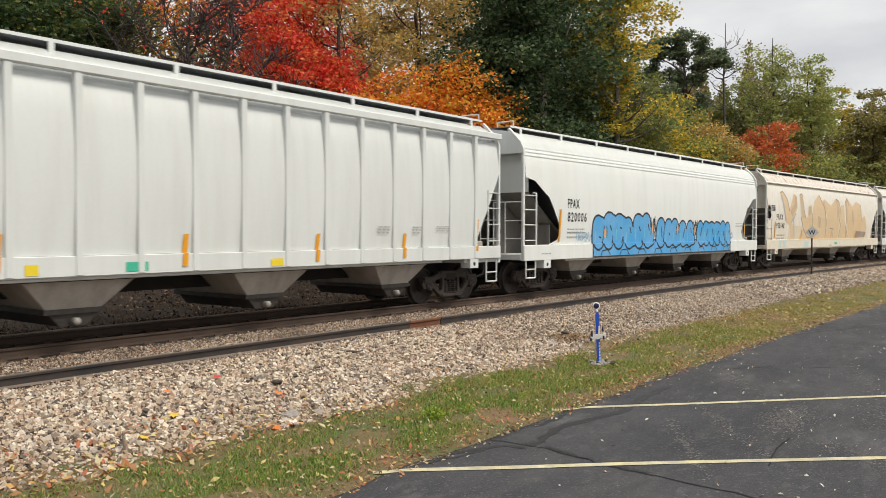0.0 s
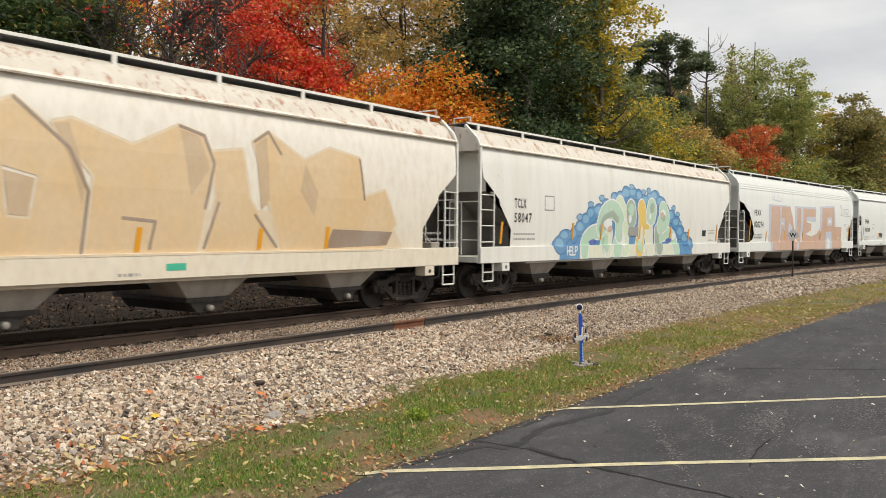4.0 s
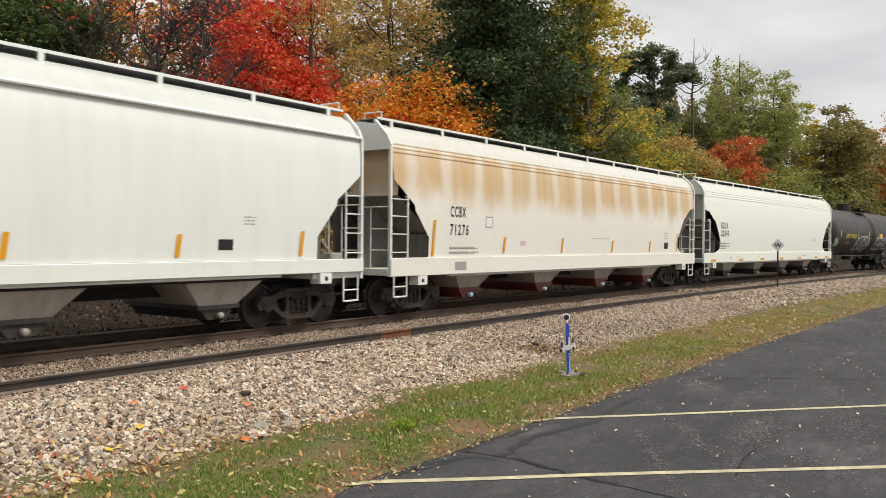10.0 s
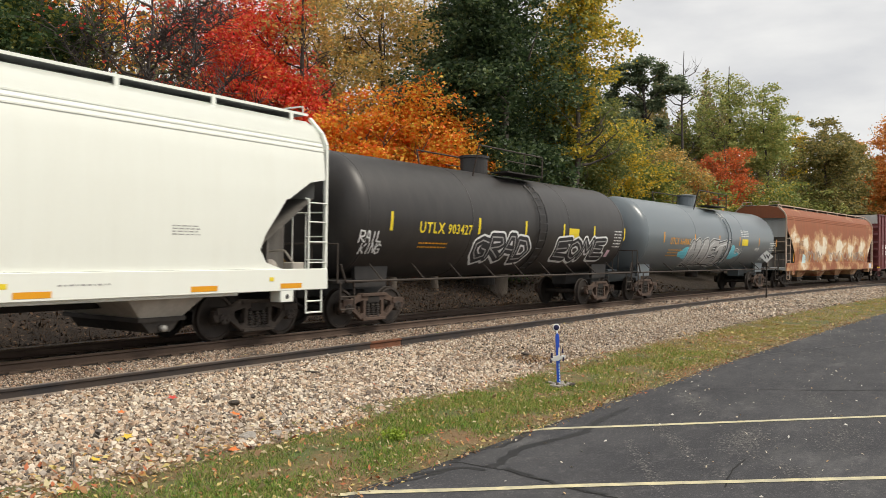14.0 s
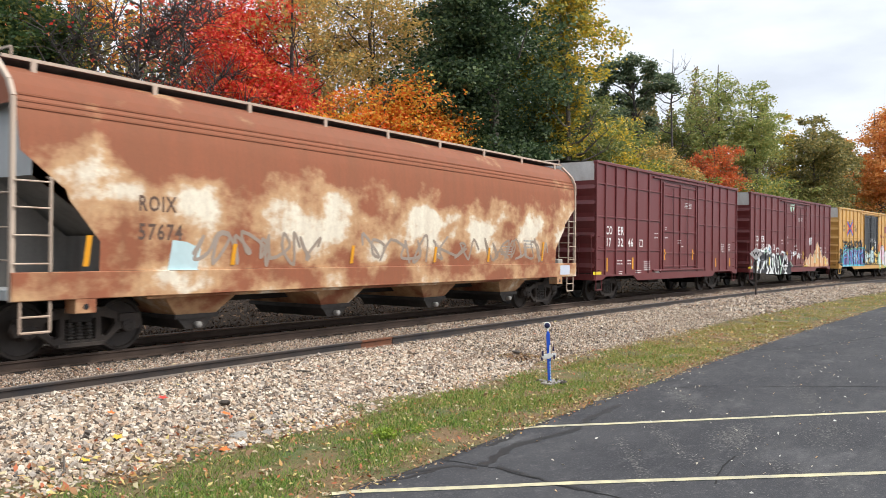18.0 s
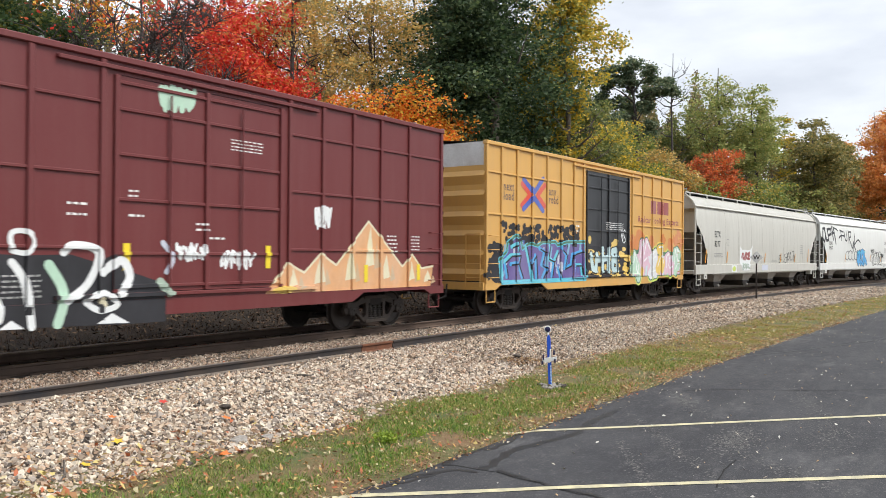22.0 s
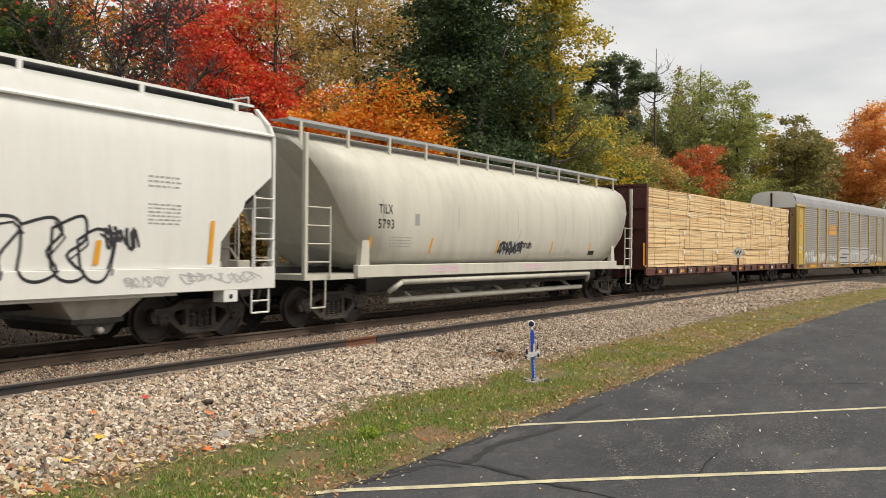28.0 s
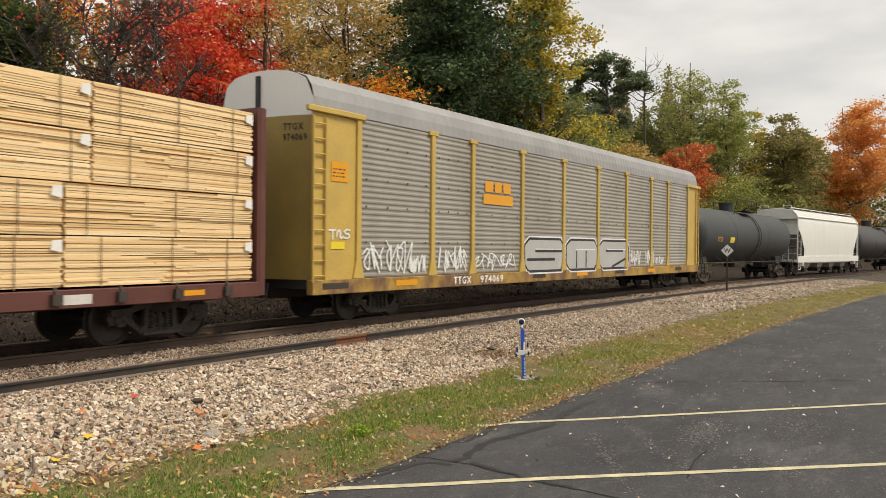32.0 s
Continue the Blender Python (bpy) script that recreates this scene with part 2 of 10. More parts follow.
M_RAIL_DUST = surface("dusty_rail_steel", (0.13, 0.1, 0.08), (0.2, 0.165, 0.135), 3, 60, 0.85, 0.1)
M_RAIL_RUST = surface("fresh_orange_rust", (0.2, 0.07, 0.03), (0.1, 0.045, 0.025), 5, 40, 0.85, 0.2)
M_TIE = surface("creosoted_timber", (0.06, 0.045, 0.035), (0.11, 0.085, 0.065), 4, 50, 0.9, 0.4, 0, (0.3, 3, 3))
M_ASPHALT = tarmac()
M_CRACK = plain("open_crack", (0.006, 0.006, 0.006), 0.95)
M_SEAL = surface("crack_sealer", (0.008, 0.008, 0.009), (0.015, 0.015, 0.016), 4, 60, 0.55, 0.1)
M_STRIPE = surface("worn_yellow_line", (0.66, 0.59, 0.36), (0.4, 0.37, 0.27), 5, 60, 0.8, 0.1, 0, (1, 1, 1), 0.35)
# Kept near black to carry the shade of the woods on the bank.
M_LITTER = surface("shade_dark_litter_earth", (0.011, 0.007, 0.0045), (0.032, 0.02, 0.012), 0.9, 14, 0.95, 0.6, 0, (1, 1, 1), 0.6, 0.05)
M_SOIL = surface("grass_soil", (0.07, 0.11, 0.03), (0.2, 0.125, 0.062), 1.5, 30, 0.95, 0.5, 0, (1, 1, 1), 0.35, 0.03)
# Darker than the loose stones so the gaps between them look shaded.
M_BED = surface("ballast_bed", (0.075, 0.056, 0.043), (0.17, 0.13, 0.1), 14, 34, 0.95, 1.0, 0, (1, 1, 1), 0.5, 0.06)
M_GRAVEL = per_island("crushed_stone", [(0.503, 0.419, 0.324), (0.342, 0.279, 0.216), (0.665, 0.581, 0.465), (0.209, 0.162, 0.124), (0.494, 0.387, 0.286), (0.38, 0.261, 0.178), (0.627, 0.522, 0.407), (0.095, 0.078, 0.066), (0.342, 0.293, 0.249), (0.513, 0.369, 0.261), (0.257, 0.194, 0.141), (0.456, 0.396, 0.332), (0.665, 0.585, 0.486), (0.437, 0.333, 0.237)], 0.9, 0, 0.2, (0.22, 0.15, 0.105))
M_GRAVEL_BROWN = per_island("rust_dusted_stone", [(0.45, 0.36, 0.28), (0.32, 0.245, 0.185), (0.58, 0.49, 0.4), (0.19, 0.14, 0.105), (0.4, 0.3, 0.22), (0.31, 0.2, 0.135), (0.52, 0.43, 0.34), (0.1, 0.08, 0.065), (0.3, 0.25, 0.21), (0.43, 0.29, 0.2)], 0.9, 0, 0.2, (0.15, 0.09, 0.055))
M_GRASS = per_island("autumn_grass", [(0.13, 0.25, 0.03), (0.2, 0.33, 0.045), (0.3, 0.37, 0.07), (0.09, 0.19, 0.025), (0.16, 0.29, 0.035), (0.07, 0.14, 0.02), (0.38, 0.33, 0.12)], 0.7, 0.2, 0, (0.26, 0.21, 0.09))
M_GRASS_DRY = per_island("yellowing_grass", [(0.26, 0.3, 0.05), (0.38, 0.35, 0.09), (0.46, 0.36, 0.13), (0.2, 0.27, 0.04), (0.5, 0.38, 0.16), (0.4, 0.26, 0.1)], 0.75, 0.2, 0, (0.42, 0.28, 0.12))
M_LEAVES = per_island("fallen_leaves", [(0.55, 0.32, 0.11), (0.4, 0.2, 0.09), (0.6, 0.48, 0.18), (0.26, 0.15, 0.08), (0.46, 0.14, 0.06), (0.5, 0.4, 0.25), (0.36, 0.25, 0.14), (0.58, 0.5, 0.3)], 0.7, 0.2)
M_BARK = surface("grey_brown_bark", (0.1, 0.08, 0.065), (0.17, 0.145, 0.12), 6, 30, 0.95, 0.7, 0, (1, 1, 0.3), 0.6, 0.03)
M_BLUE = plain("blue_paint", (0.02, 0.1, 0.62), 0.4)
M_NAVY = plain("dark_navy_cap", (0.015, 0.015, 0.07), 0.4)
M_LBLUE = plain("pale_blue_lines", (0.5, 0.7, 0.85), 0.5)
M_WHITE = plain("white_paint", (0.8, 0.8, 0.78), 0.5)
M_BLACK = plain("black_paint", (0.012, 0.012, 0.013), 0.5)
M_INK = plain("black_stencil_paint", (0.02, 0.02, 0.022), 0.6)
M_RUSTINK = plain("faded_brown_stencil", (0.12, 0.07, 0.05), 0.7)
M_GREYINK = plain("faded_grey_stencil", (0.33, 0.33, 0.32), 0.7)
M_TAPE = plain("amber_reflector", (0.75, 0.33, 0.01), 0.4)
M_YTAG = plain("yellow_tag", (0.8, 0.62, 0.03), 0.5)
M_GREEN = plain("green_tag", (0.05, 0.45, 0.3), 0.5)


# ---------- mesh helpers ----------
def part(name, bm, material, parent=None, label=""):
    """Links a bmesh as one mesh object under a thing or a part."""
    me = bpy.data.meshes.new(name)
    bm.to_mesh(me)
    bm.free()
    return put(name, me, material, parent, None, label)


def put(name, me, material, parent=None, m=None, label=""):
    """Links mesh data, which may be shared, as an object with a material of its own."""
    if not me.materials:
        me.materials.append(material)
    ob = new(name, me)
    if me.materials[0] != material:
        ob.material_slots[0].link = "OBJECT"
        ob.material_slots[0].material = material
    if parent:
        ob.parent = parent
    if m is not None:
        ob.matrix_basis = m
    if label:
        tagged(ob, label)
    return ob


def mesh_of(bm, name):
    me = bpy.data.meshes.new(name)
    bm.to_mesh(me)
    bm.free()
    return me


def box(bm, x0, x1, y0, y1, z0, z1):
    vs = [bm.verts.new((x, y, z)) for x in (x0, x1) for y in (y0, y1) for z in (z0, z1)]
    for f in ((0, 1, 3, 2), (4, 6, 7, 5), (0, 4, 5, 1), (2, 3, 7, 6), (0, 2, 6, 4), (1, 5, 7, 3)):
        bm.faces.new([vs[i] for i in f])
    return vs


def bar(bm, a, b, r, n=6):
    """A round bar from a to b."""
    a, b = Vector(a), Vector(b)
    d = (b - a).normalized()
    u = d.orthogonal().normalized()
    w = d.cross(u)
    ring = [[bm.verts.new(p + r * (math.cos(2 * math.pi * i / n) * u + math.sin(2 * math.pi * i / n) * w)) for i in range(n)] for p in (a, b)]
    for i in range(n):
        bm.faces.new((ring[0][i], ring[0][(i + 1) % n], ring[1][(i + 1) % n], ring[1][i]))
    bm.faces.new(ring[0][::-1])
    bm.faces.new(ring[1])


def path_bar(bm, pts, r, n=6):
    for a, b in zip(pts, pts[1:]):
        bar(bm, a, b, r, n)


def lathe(bm, prof, n=24, axis="Y", centre=(0, 0, 0)):
    """Turns a profile of (radius, along) round an axis."""
    rings = []
    for r, t in prof:
        ring = []
        for i in range(n):
            a = 2 * math.pi * i / n
            c, s = r * math.cos(a), r * math.sin(a)
            p = {"Y": (c, t, s), "X": (t, c, s), "Z": (c, s, t)}[axis]
            ring.append(bm.verts.new(Vector(p) + Vector(centre)))
        rings.append(ring)
    for p, q in zip(rings, rings[1:]):
        for i in range(n):
            bm.faces.new((p[i], p[(i + 1) % n], q[(i + 1) % n], q[i]))
    if prof[0][0] > 1e-4:
        bm.faces.new(rings[0][::-1])
    if prof[-1][0] > 1e-4:
        bm.faces.new(rings[-1])


def slab(bm, outline, holes, y0, y1):
    """A plate in the xz plane, with holes, between y0 and y1."""
    loops = [outline, *holes]
    flat = [p for lp in loops for p in lp]
    tris = tessellate([[Vector((p[0], p[1], 0)) for p in lp] for lp in loops])
    front = [bm.verts.new((p[0], y0, p[1])) for p in flat]
    back = [bm.verts.new((p[0], y1, p[1])) for p in flat]
    for t in tris:
        for vs in ((front[t[0]], front[t[1]], front[t[2]]), (back[t[2]], back[t[1]], back[t[0]])):
            try:
                bm.faces.new(vs)
            except ValueError:
                pass
    k = 0
    for lp in loops:
        for i in range(len(lp)):
            a, b = k + i, k + (i + 1) % len(lp)
            bm.faces.new((front[a], front[b], back[b], back[a]))
        k += len(lp)
    bmesh.ops.recalc_face_normals(bm, faces=bm.faces)


def finish(bm, smooth=False, bevel=0.0):
    bmesh.ops.recalc_face_normals(bm, faces=bm.faces)
    if bevel:
        bmesh.ops.bevel(bm, geom=[e for e in bm.edges if len(e.link_faces) == 2 and e.calc_face_angle(0) > 0.6], offset=bevel, segments=1, affect="EDGES", profile=0.6)
    if smooth:
        for f in bm.faces:
            f.smooth = True
    return bm


# ---------- the track's line ----------
_S = np.arange(-420.0, 620.0, 0.5)
_K = np.where((_S > -60) & (_S < 150), 0.001811 + 7.4e-6 * _S, 0.0)
_TH = -np.cumsum(_K) * 0.5
_TH -= np.interp(0.0, _S, _TH)
_X = np.cumsum(np.cos(_TH)) * 0.5
_Y = np.cumsum(np.sin(_TH)) * 0.5
_X -= np.interp(0.0, _S, _X)
_Y -= np.interp(0.0, _S, _Y)
TRACK_Y = 13.59


def at(s, lat=0.0, z=0.0):
    """The place at s metres along the track and lat metres towards the car park."""
    th = float(np.interp(s, _S, _TH))
    return Vector((float(np.interp(s, _S, _X)) + lat * math.sin(th), TRACK_Y + float(np.interp(s, _S, _Y)) - lat * math.cos(th), z))


def at_many(s, lat):
    th = np.interp(s, _S, _TH)
    return np.interp(s, _S, _X) + lat * np.sin(th), TRACK_Y + np.interp(s, _S, _Y) - lat * np.cos(th)


def ground_z(lat):
    """Height of the ground across the track."""
    return float(np.interp(lat, (-400, -120, -45, -18, -8, -4, -2.6, 0, 3.4, 4.6, 6.4, 8.7, 14, 400), (16, 8, 4.5, 2.0, 0.5, -0.35, -0.2, -0.19, -0.19, -0.22, -0.36, -0.4, -0.42, -0.6)))


def strip(name, svals, profile, material, rough=0.0, seed=0, lift=0.0):
    """A sheet along the track: profile rows of (lat, z or None for the ground)."""
    rng = random.Random(seed)
    bm = bmesh.new()
    rows = []
    for s in svals:
        rows.append([bm.verts.new(at(s, la, (ground_z(la) if z is None else z) + lift + rough * (noise.noise(Vector((s * 0.6, la * 0.6, seed))) + 0.4 * rng.uniform(-1, 1)))) for la, z in profile])
    for p, q in zip(rows, rows[1:]):
        for i in range(len(p) - 1):
            bm.faces.new((p[i], p[i + 1], q[i + 1], q[i]))
    finish(bm, True)
    if bm.faces and sum(f.normal.z for f in bm.faces) < 0:
        bmesh.ops.reverse_faces(bm, faces=bm.faces[:])
    return part(name, bm, material)


# ---------- paints of the train ----------
M_GALV = surface("galvanised_sheet", (0.36, 0.37, 0.385), (0.45, 0.46, 0.47), 0.8, 30, 0.6, 0.08, 0.1)
M_RACKROOF = surface("dirty_galvanised_roof", (0.25, 0.25, 0.255), (0.34, 0.34, 0.34), 0.9, 26, 0.6, 0.08, 0.1)
M_PANEL = surface("dull_galvanised_panel", (0.24, 0.22, 0.19), (0.36, 0.34, 0.305), 0.5, 20, 0.6, 0.05, 0.1, (1, 1, 0.4))
M_MAROON = surface("maroon_brown_paint", (0.09, 0.025, 0.02), (0.13, 0.045, 0.035), 2, 30, 0.65, 0.1)
M_LUMBER = per_island("sawn_softwood", [(0.74, 0.54, 0.28), (0.82, 0.64, 0.38), (0.66, 0.46, 0.22), (0.78, 0.6, 0.34), (0.72, 0.53, 0.3), (0.84, 0.68, 0.43), (0.6, 0.42, 0.22)], 0.75, 0, 0.15)
# Darker wood for the block behind the boards, so gaps look shaded.
M_LUMBER_CORE = surface("shade_brown_pack_core", (0.5, 0.36, 0.19), (0.4, 0.28, 0.15), 3, 30, 0.9, 0.1)


def board_mat():
    """Sawn softwood, each board in a tone of its own, with long grain."""
    m, n, l, b = base_mat("sawn_board", 0.75)
    o, r = n.new("ShaderNodeObjectInfo"), n.new("ShaderNodeValToRGB")
    cols = [(0.7, 0.47, 0.23), (0.82, 0.6, 0.33), (0.86, 0.66, 0.39), (0.78, 0.56, 0.3), (0.88, 0.71, 0.46)]
    while len(r.color_ramp.elements) < len(cols):
        r.color_ramp.elements.new(0.5)
    for i, c in enumerate(cols):
        r.color_ramp.elements[i].position, r.color_ramp.elements[i].color = i / (len(cols) - 1), rgb(c)
    l.new(o.outputs["Random"], r.inputs[0])
    g = noise_fac(n, l, coords(n, l, (6, 4, 3)), 2.0, 0.4, 0.75, 6)
    l.new(mixed(n, l, times_value(n, l, g, 0.28), r.outputs[0], (0.55, 0.37, 0.17)), b.inputs["Base Color"])
    return m


M_BOARD = board_mat()
M_STRAP = plain("strap_brown", (0.2, 0.13, 0.07), 0.6)
M_YELLOW = surface("auto_rack_yellow", (0.62, 0.43, 0.1), (0.5, 0.34, 0.09), 1.5, 25, 0.5, 0.06)
M_YELLOW_DULL = surface("dull_yellow_door", (0.4, 0.27, 0.06), (0.3, 0.21, 0.06), 1.2, 20, 0.55, 0.06)
M_YELLOW_WORN = surface("rust_stained_yellow", (0.5, 0.31, 0.06), (0.16, 0.085, 0.05), 1.6, 22, 0.65, 0.1, 0, (1, 1, 0.6), 0.3)
M_WHITE_DIRTY = surface("dirty_white", (0.72, 0.72, 0.7), (0.5, 0.48, 0.45), 1.5, 25, 0.6, 0.05)
M_RUSTY_STEEL = surface("rusty_cast_steel", (0.06, 0.04, 0.032), (0.11, 0.07, 0.05), 4, 50, 0.8, 0.2)
P_WHITE0 = paint("grey_white_paint", (0.68, 0.71, 0.7), (0.42, 0.41, 0.37), 0.25)
P_WHITE1 = paint("clean_white_paint", (0.77, 0.8, 0.78), (0.5, 0.48, 0.43), 0.2)
P_CREAM = paint("cream_white_paint", (0.775, 0.785, 0.745), (0.5, 0.44, 0.36), 0.3, 0.5, 1.0, 0.25, (0.4, 0.2, 0.1))
P_CREAM_RUST = paint("rust_stained_cream", (0.76, 0.72, 0.64), (0.5, 0.42, 0.33), 0.35, 0.5, 1.0, 0.75, (0.42, 0.2, 0.11))
P_TAN = faded("tan_stained_paint", (0.73, 0.67, 0.55), (0.79, 0.76, 0.69), 1.2, 3.6, (0.42, 0.33, 0.24))
P_CCB = rust_wash("rust_washed_paint", (0.78, 0.775, 0.73), (0.56, 0.37, 0.17), (0.68, 0.62, 0.52), 2.5, 3.35, 4.0, 1.42)
P_EQ = paint("bright_white_paint", (0.8, 0.83, 0.77), (0.6, 0.58, 0.5), 0.12, 0.35)
P_RUST = rusty("rusted_hopper_paint", (0.31, 0.1, 0.045), (0.62, 0.39, 0.2), (0.84, 0.77, 0.62))
P_BOX = paint("oxide_red_paint", (0.135, 0.021, 0.022), (0.19, 0.07, 0.064), 0.3, 0.45)
P_YEL = paint("box_car_yellow", (0.64, 0.36, 0.09), (0.45, 0.28, 0.12), 0.35, 0.45)
P_BLACKDOOR = paint("black_door_paint", (0.02, 0.021, 0.024), (0.06, 0.06, 0.06), 0.3, 0.45)
P_GREY = paint("pale_grey_paint", (0.56, 0.55, 0.5), (0.3, 0.28, 0.24), 0.35, 0.5, 1.6)
P_WHITE2 = paint("white_hopper_paint", (0.73, 0.735, 0.705), (0.45, 0.42, 0.37), 0.22)
P_BEIGE = paint("dusty_beige_paint", (0.6, 0.58, 0.5), (0.3, 0.28, 0.24), 0.42, 0.5, 0.8)
P_TANK = paint("black_tank_paint", (0.022, 0.02, 0.02), (0.06, 0.055, 0.05), 0.4, 0.45)
P_TANK2 = paint("slate_tank_paint", (0.14, 0.17, 0.19), (0.17, 0.175, 0.175), 0.3, 0.28)
P_TANK3 = paint("charcoal_tank_paint", (0.028, 0.034, 0.038), (0.06, 0.06, 0.058), 0.4, 0.6)
P_ENDGREY = paint("grey_end_paint", (0.5, 0.52, 0.52), (0.3, 0.29, 0.27), 0.3)
G = {k: surface("spray_" + k, c, tuple(min(0.85, 0.1 + 0.88 * x) for x in c) if max(c) > 0.1 else tuple(2 * x for x in c), 1.1, 9, 0.6, 0, 0, (1, 1, 0.7), 0.3) for k, c in {"sky": (0.05, 0.36, 0.72), "black": (0.015, 0.015, 0.018), "white": (0.78, 0.8, 0.8), "brown_haze": (0.55, 0.4, 0.24), "pale_aqua": (0.5, 0.66, 0.68), "navy": (0.03, 0.13, 0.32), "steel": (0.2, 0.42, 0.62), "pale_green": (0.62, 0.74, 0.52), "cream_green": (0.7, 0.72, 0.58), "tan": (0.69, 0.5, 0.28), "brown": (0.3, 0.22, 0.16), "tanlight": (0.71, 0.59, 0.42), "blue": (0.07, 0.26, 0.5), "mint": (0.45, 0.65, 0.5), "sage": (0.33, 0.42, 0.34), "yellow": (0.75, 0.52, 0.1), "pink": (0.59, 0.39, 0.285), "lilac": (0.55, 0.58, 0.68), "pale_lilac": (0.68, 0.69, 0.72), "silver": (0.42, 0.42, 0.42), "aqua": (0.1, 0.55, 0.68), "violet": (0.11, 0.07, 0.28), "violet_haze": (0.3, 0.27, 0.36), "peach": (0.68, 0.36, 0.16), "cream": (0.72, 0.66, 0.45), "rose": (0.68, 0.45, 0.55), "orange": (0.6, 0.2, 0.04), "pine": (0.04, 0.16, 0.08), "umber": (0.13, 0.065, 0.04), "darkred": (0.3, 0.05, 0.05), "red": (0.65, 0.06, 0.03), "royal": (0.05, 0.1, 0.45), "lime": (0.55, 0.65, 0.1)}.items()}
M_WELD = plain("weld_line_grey", (0.36, 0.34, 0.3), 0.6)
P_RUSTPALE = paint("rusty_pale_metal", (0.55, 0.45, 0.36), (0.3, 0.15, 0.08), 0.5, 0.6)
M_CAP = surface("grey_white_cap", (0.5, 0.5, 0.48), (0.28, 0.25, 0.22), 4, 30, 0.6, 0.1)
M_GRATE = surface("grey_steel_grating", (0.22, 0.225, 0.235), (0.34, 0.345, 0.355), 5, 60, 0.7, 0.3)
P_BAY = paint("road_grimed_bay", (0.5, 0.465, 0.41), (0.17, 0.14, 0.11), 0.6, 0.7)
# Dark colour carries the deep shade inside the hopper ends.
P_END_SHADE = paint("shade_dark_end_sheet", (0.2, 0.188, 0.17), (0.07, 0.06, 0.052), 0.8, 0.8)


# ---------- the setting ----------
SVALS = [-300, -200, -120, -70, -45, -30, -20] + [x * 2.0 for x in range(-8, 46)] + [96, 104, 114, 126, 140, 160, 190, 230, 280, 340, 420, 500]
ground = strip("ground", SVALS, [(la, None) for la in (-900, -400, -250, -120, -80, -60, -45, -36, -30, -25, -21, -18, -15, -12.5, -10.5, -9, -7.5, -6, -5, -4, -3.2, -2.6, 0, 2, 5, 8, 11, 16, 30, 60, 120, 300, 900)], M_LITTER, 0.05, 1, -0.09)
tagged(ground, "brown leaf-littered earth rising behind the railway", "ground", kind="structure")
bed = strip("ballast_bed", [x * 0.5 for x in range(-40, 240)] + list(range(121, 400, 6)), [(-3.4, -0.32), (-2.7, None), (-1.5, None), (-0.75, -0.21), (0, -0.2), (0.75, -0.21), (1.4, None), (2.0, None), (2.6, None), (3.2, None), (3.8, None), (4.4, None), (5.0, None), (5.6, None), (6.2, None), (6.7, -0.42)], M_BED, 0.012, 2)
tagged(bed, "stone bed under the track, coloured dark for shaded gaps", "ballast", kind="structure")
# Dark sheet between the rails: oil stain plus the train's shadow band.
M_OIL_SHADOW = surface("oil_shadow_ballast", (0.03, 0.025, 0.021), (0.07, 0.056, 0.045), 9, 34, 0.9, 1.0, 0, (1, 1, 1), 0.5, 0.05)
shadow_bed = strip("track_bed", [x * 0.5 for x in range(-40, 240)] + list(range(121, 300, 6)), [(-2.2, -0.185), (-1.3, -0.175), (-0.7, -0.18), (0, -0.178), (0.6, -0.18), (0.92, -0.176), (1.05, -0.21)], M_OIL_SHADOW, 0.008, 5)
tagged(shadow_bed, "oil-stained stone between the rails, darkened for train shadow", "ballast", kind="structure")
verge = strip("grass_verge", [x * 0.5 for x in range(-30, 200)] + list(range(101, 300, 8)), [(5.9, -0.43), (6.3, None), (6.9, None), (7.5, None), (8.1, None), (8.6, None), (9.2, -0.45)], M_SOIL, 0.012, 3, 0.015)
tagged(verge, "narrow grass verge between ballast and asphalt", "verge", kind="structure")


def car_park():
    bm = bmesh.new()
    ss = [x * 0.25 for x in range(-60, 160)] + [x * 1.0 for x in range(40, 130)]
    rows = []
    for s in ss:
        e = 8.75 + 0.13 * noise.noise(Vector((s * 0.9, 3, 0))) + 0.06 * noise.noise(Vector((s * 4, 8, 0)))
        row = [bm.verts.new(at(s, e, -0.5)), bm.verts.new(at(s, e + 0.015, -0.395)), bm.verts.new(at(s, e + 0.12, -0.375))]
        row += [bm.verts.new(at(s, la, -0.38 - 0.004 * (la - 9) + 0.01 * noise.noise(Vector((s * 0.3, la * 0.3, 5))))) for la in (9.6, 10.6, 12, 14, 18, 26, 45, 90)]
        rows.append(row)
    for p, q in zip(rows, rows[1:]):
        for i in range(len(p) - 1):
            bm.faces.new((p[i], q[i], q[i + 1], p[i + 1]))
    finish(bm, True)
    if sum(f.normal.z for f in bm.faces) < 0:
        bmesh.ops.reverse_faces(bm, faces=bm.faces[:])
    return tagged(part("car_park_pavement", bm, M_ASPHALT), "dark weathered asphalt of a car park", "pavement", kind="structure")


pavement = car_park()


_lot = bvhtree.BVHTree.FromPolygons([v.co for v in pavement.data.vertices], [tuple(p.vertices) for p in pavement.data.polygons])


def lot_z(x, y):
    """Height of the asphalt."""
    hit = _lot.ray_cast(Vector((x, y, 1)), Vector((0, 0, -1)))[0]
    return hit.z if hit else -0.39


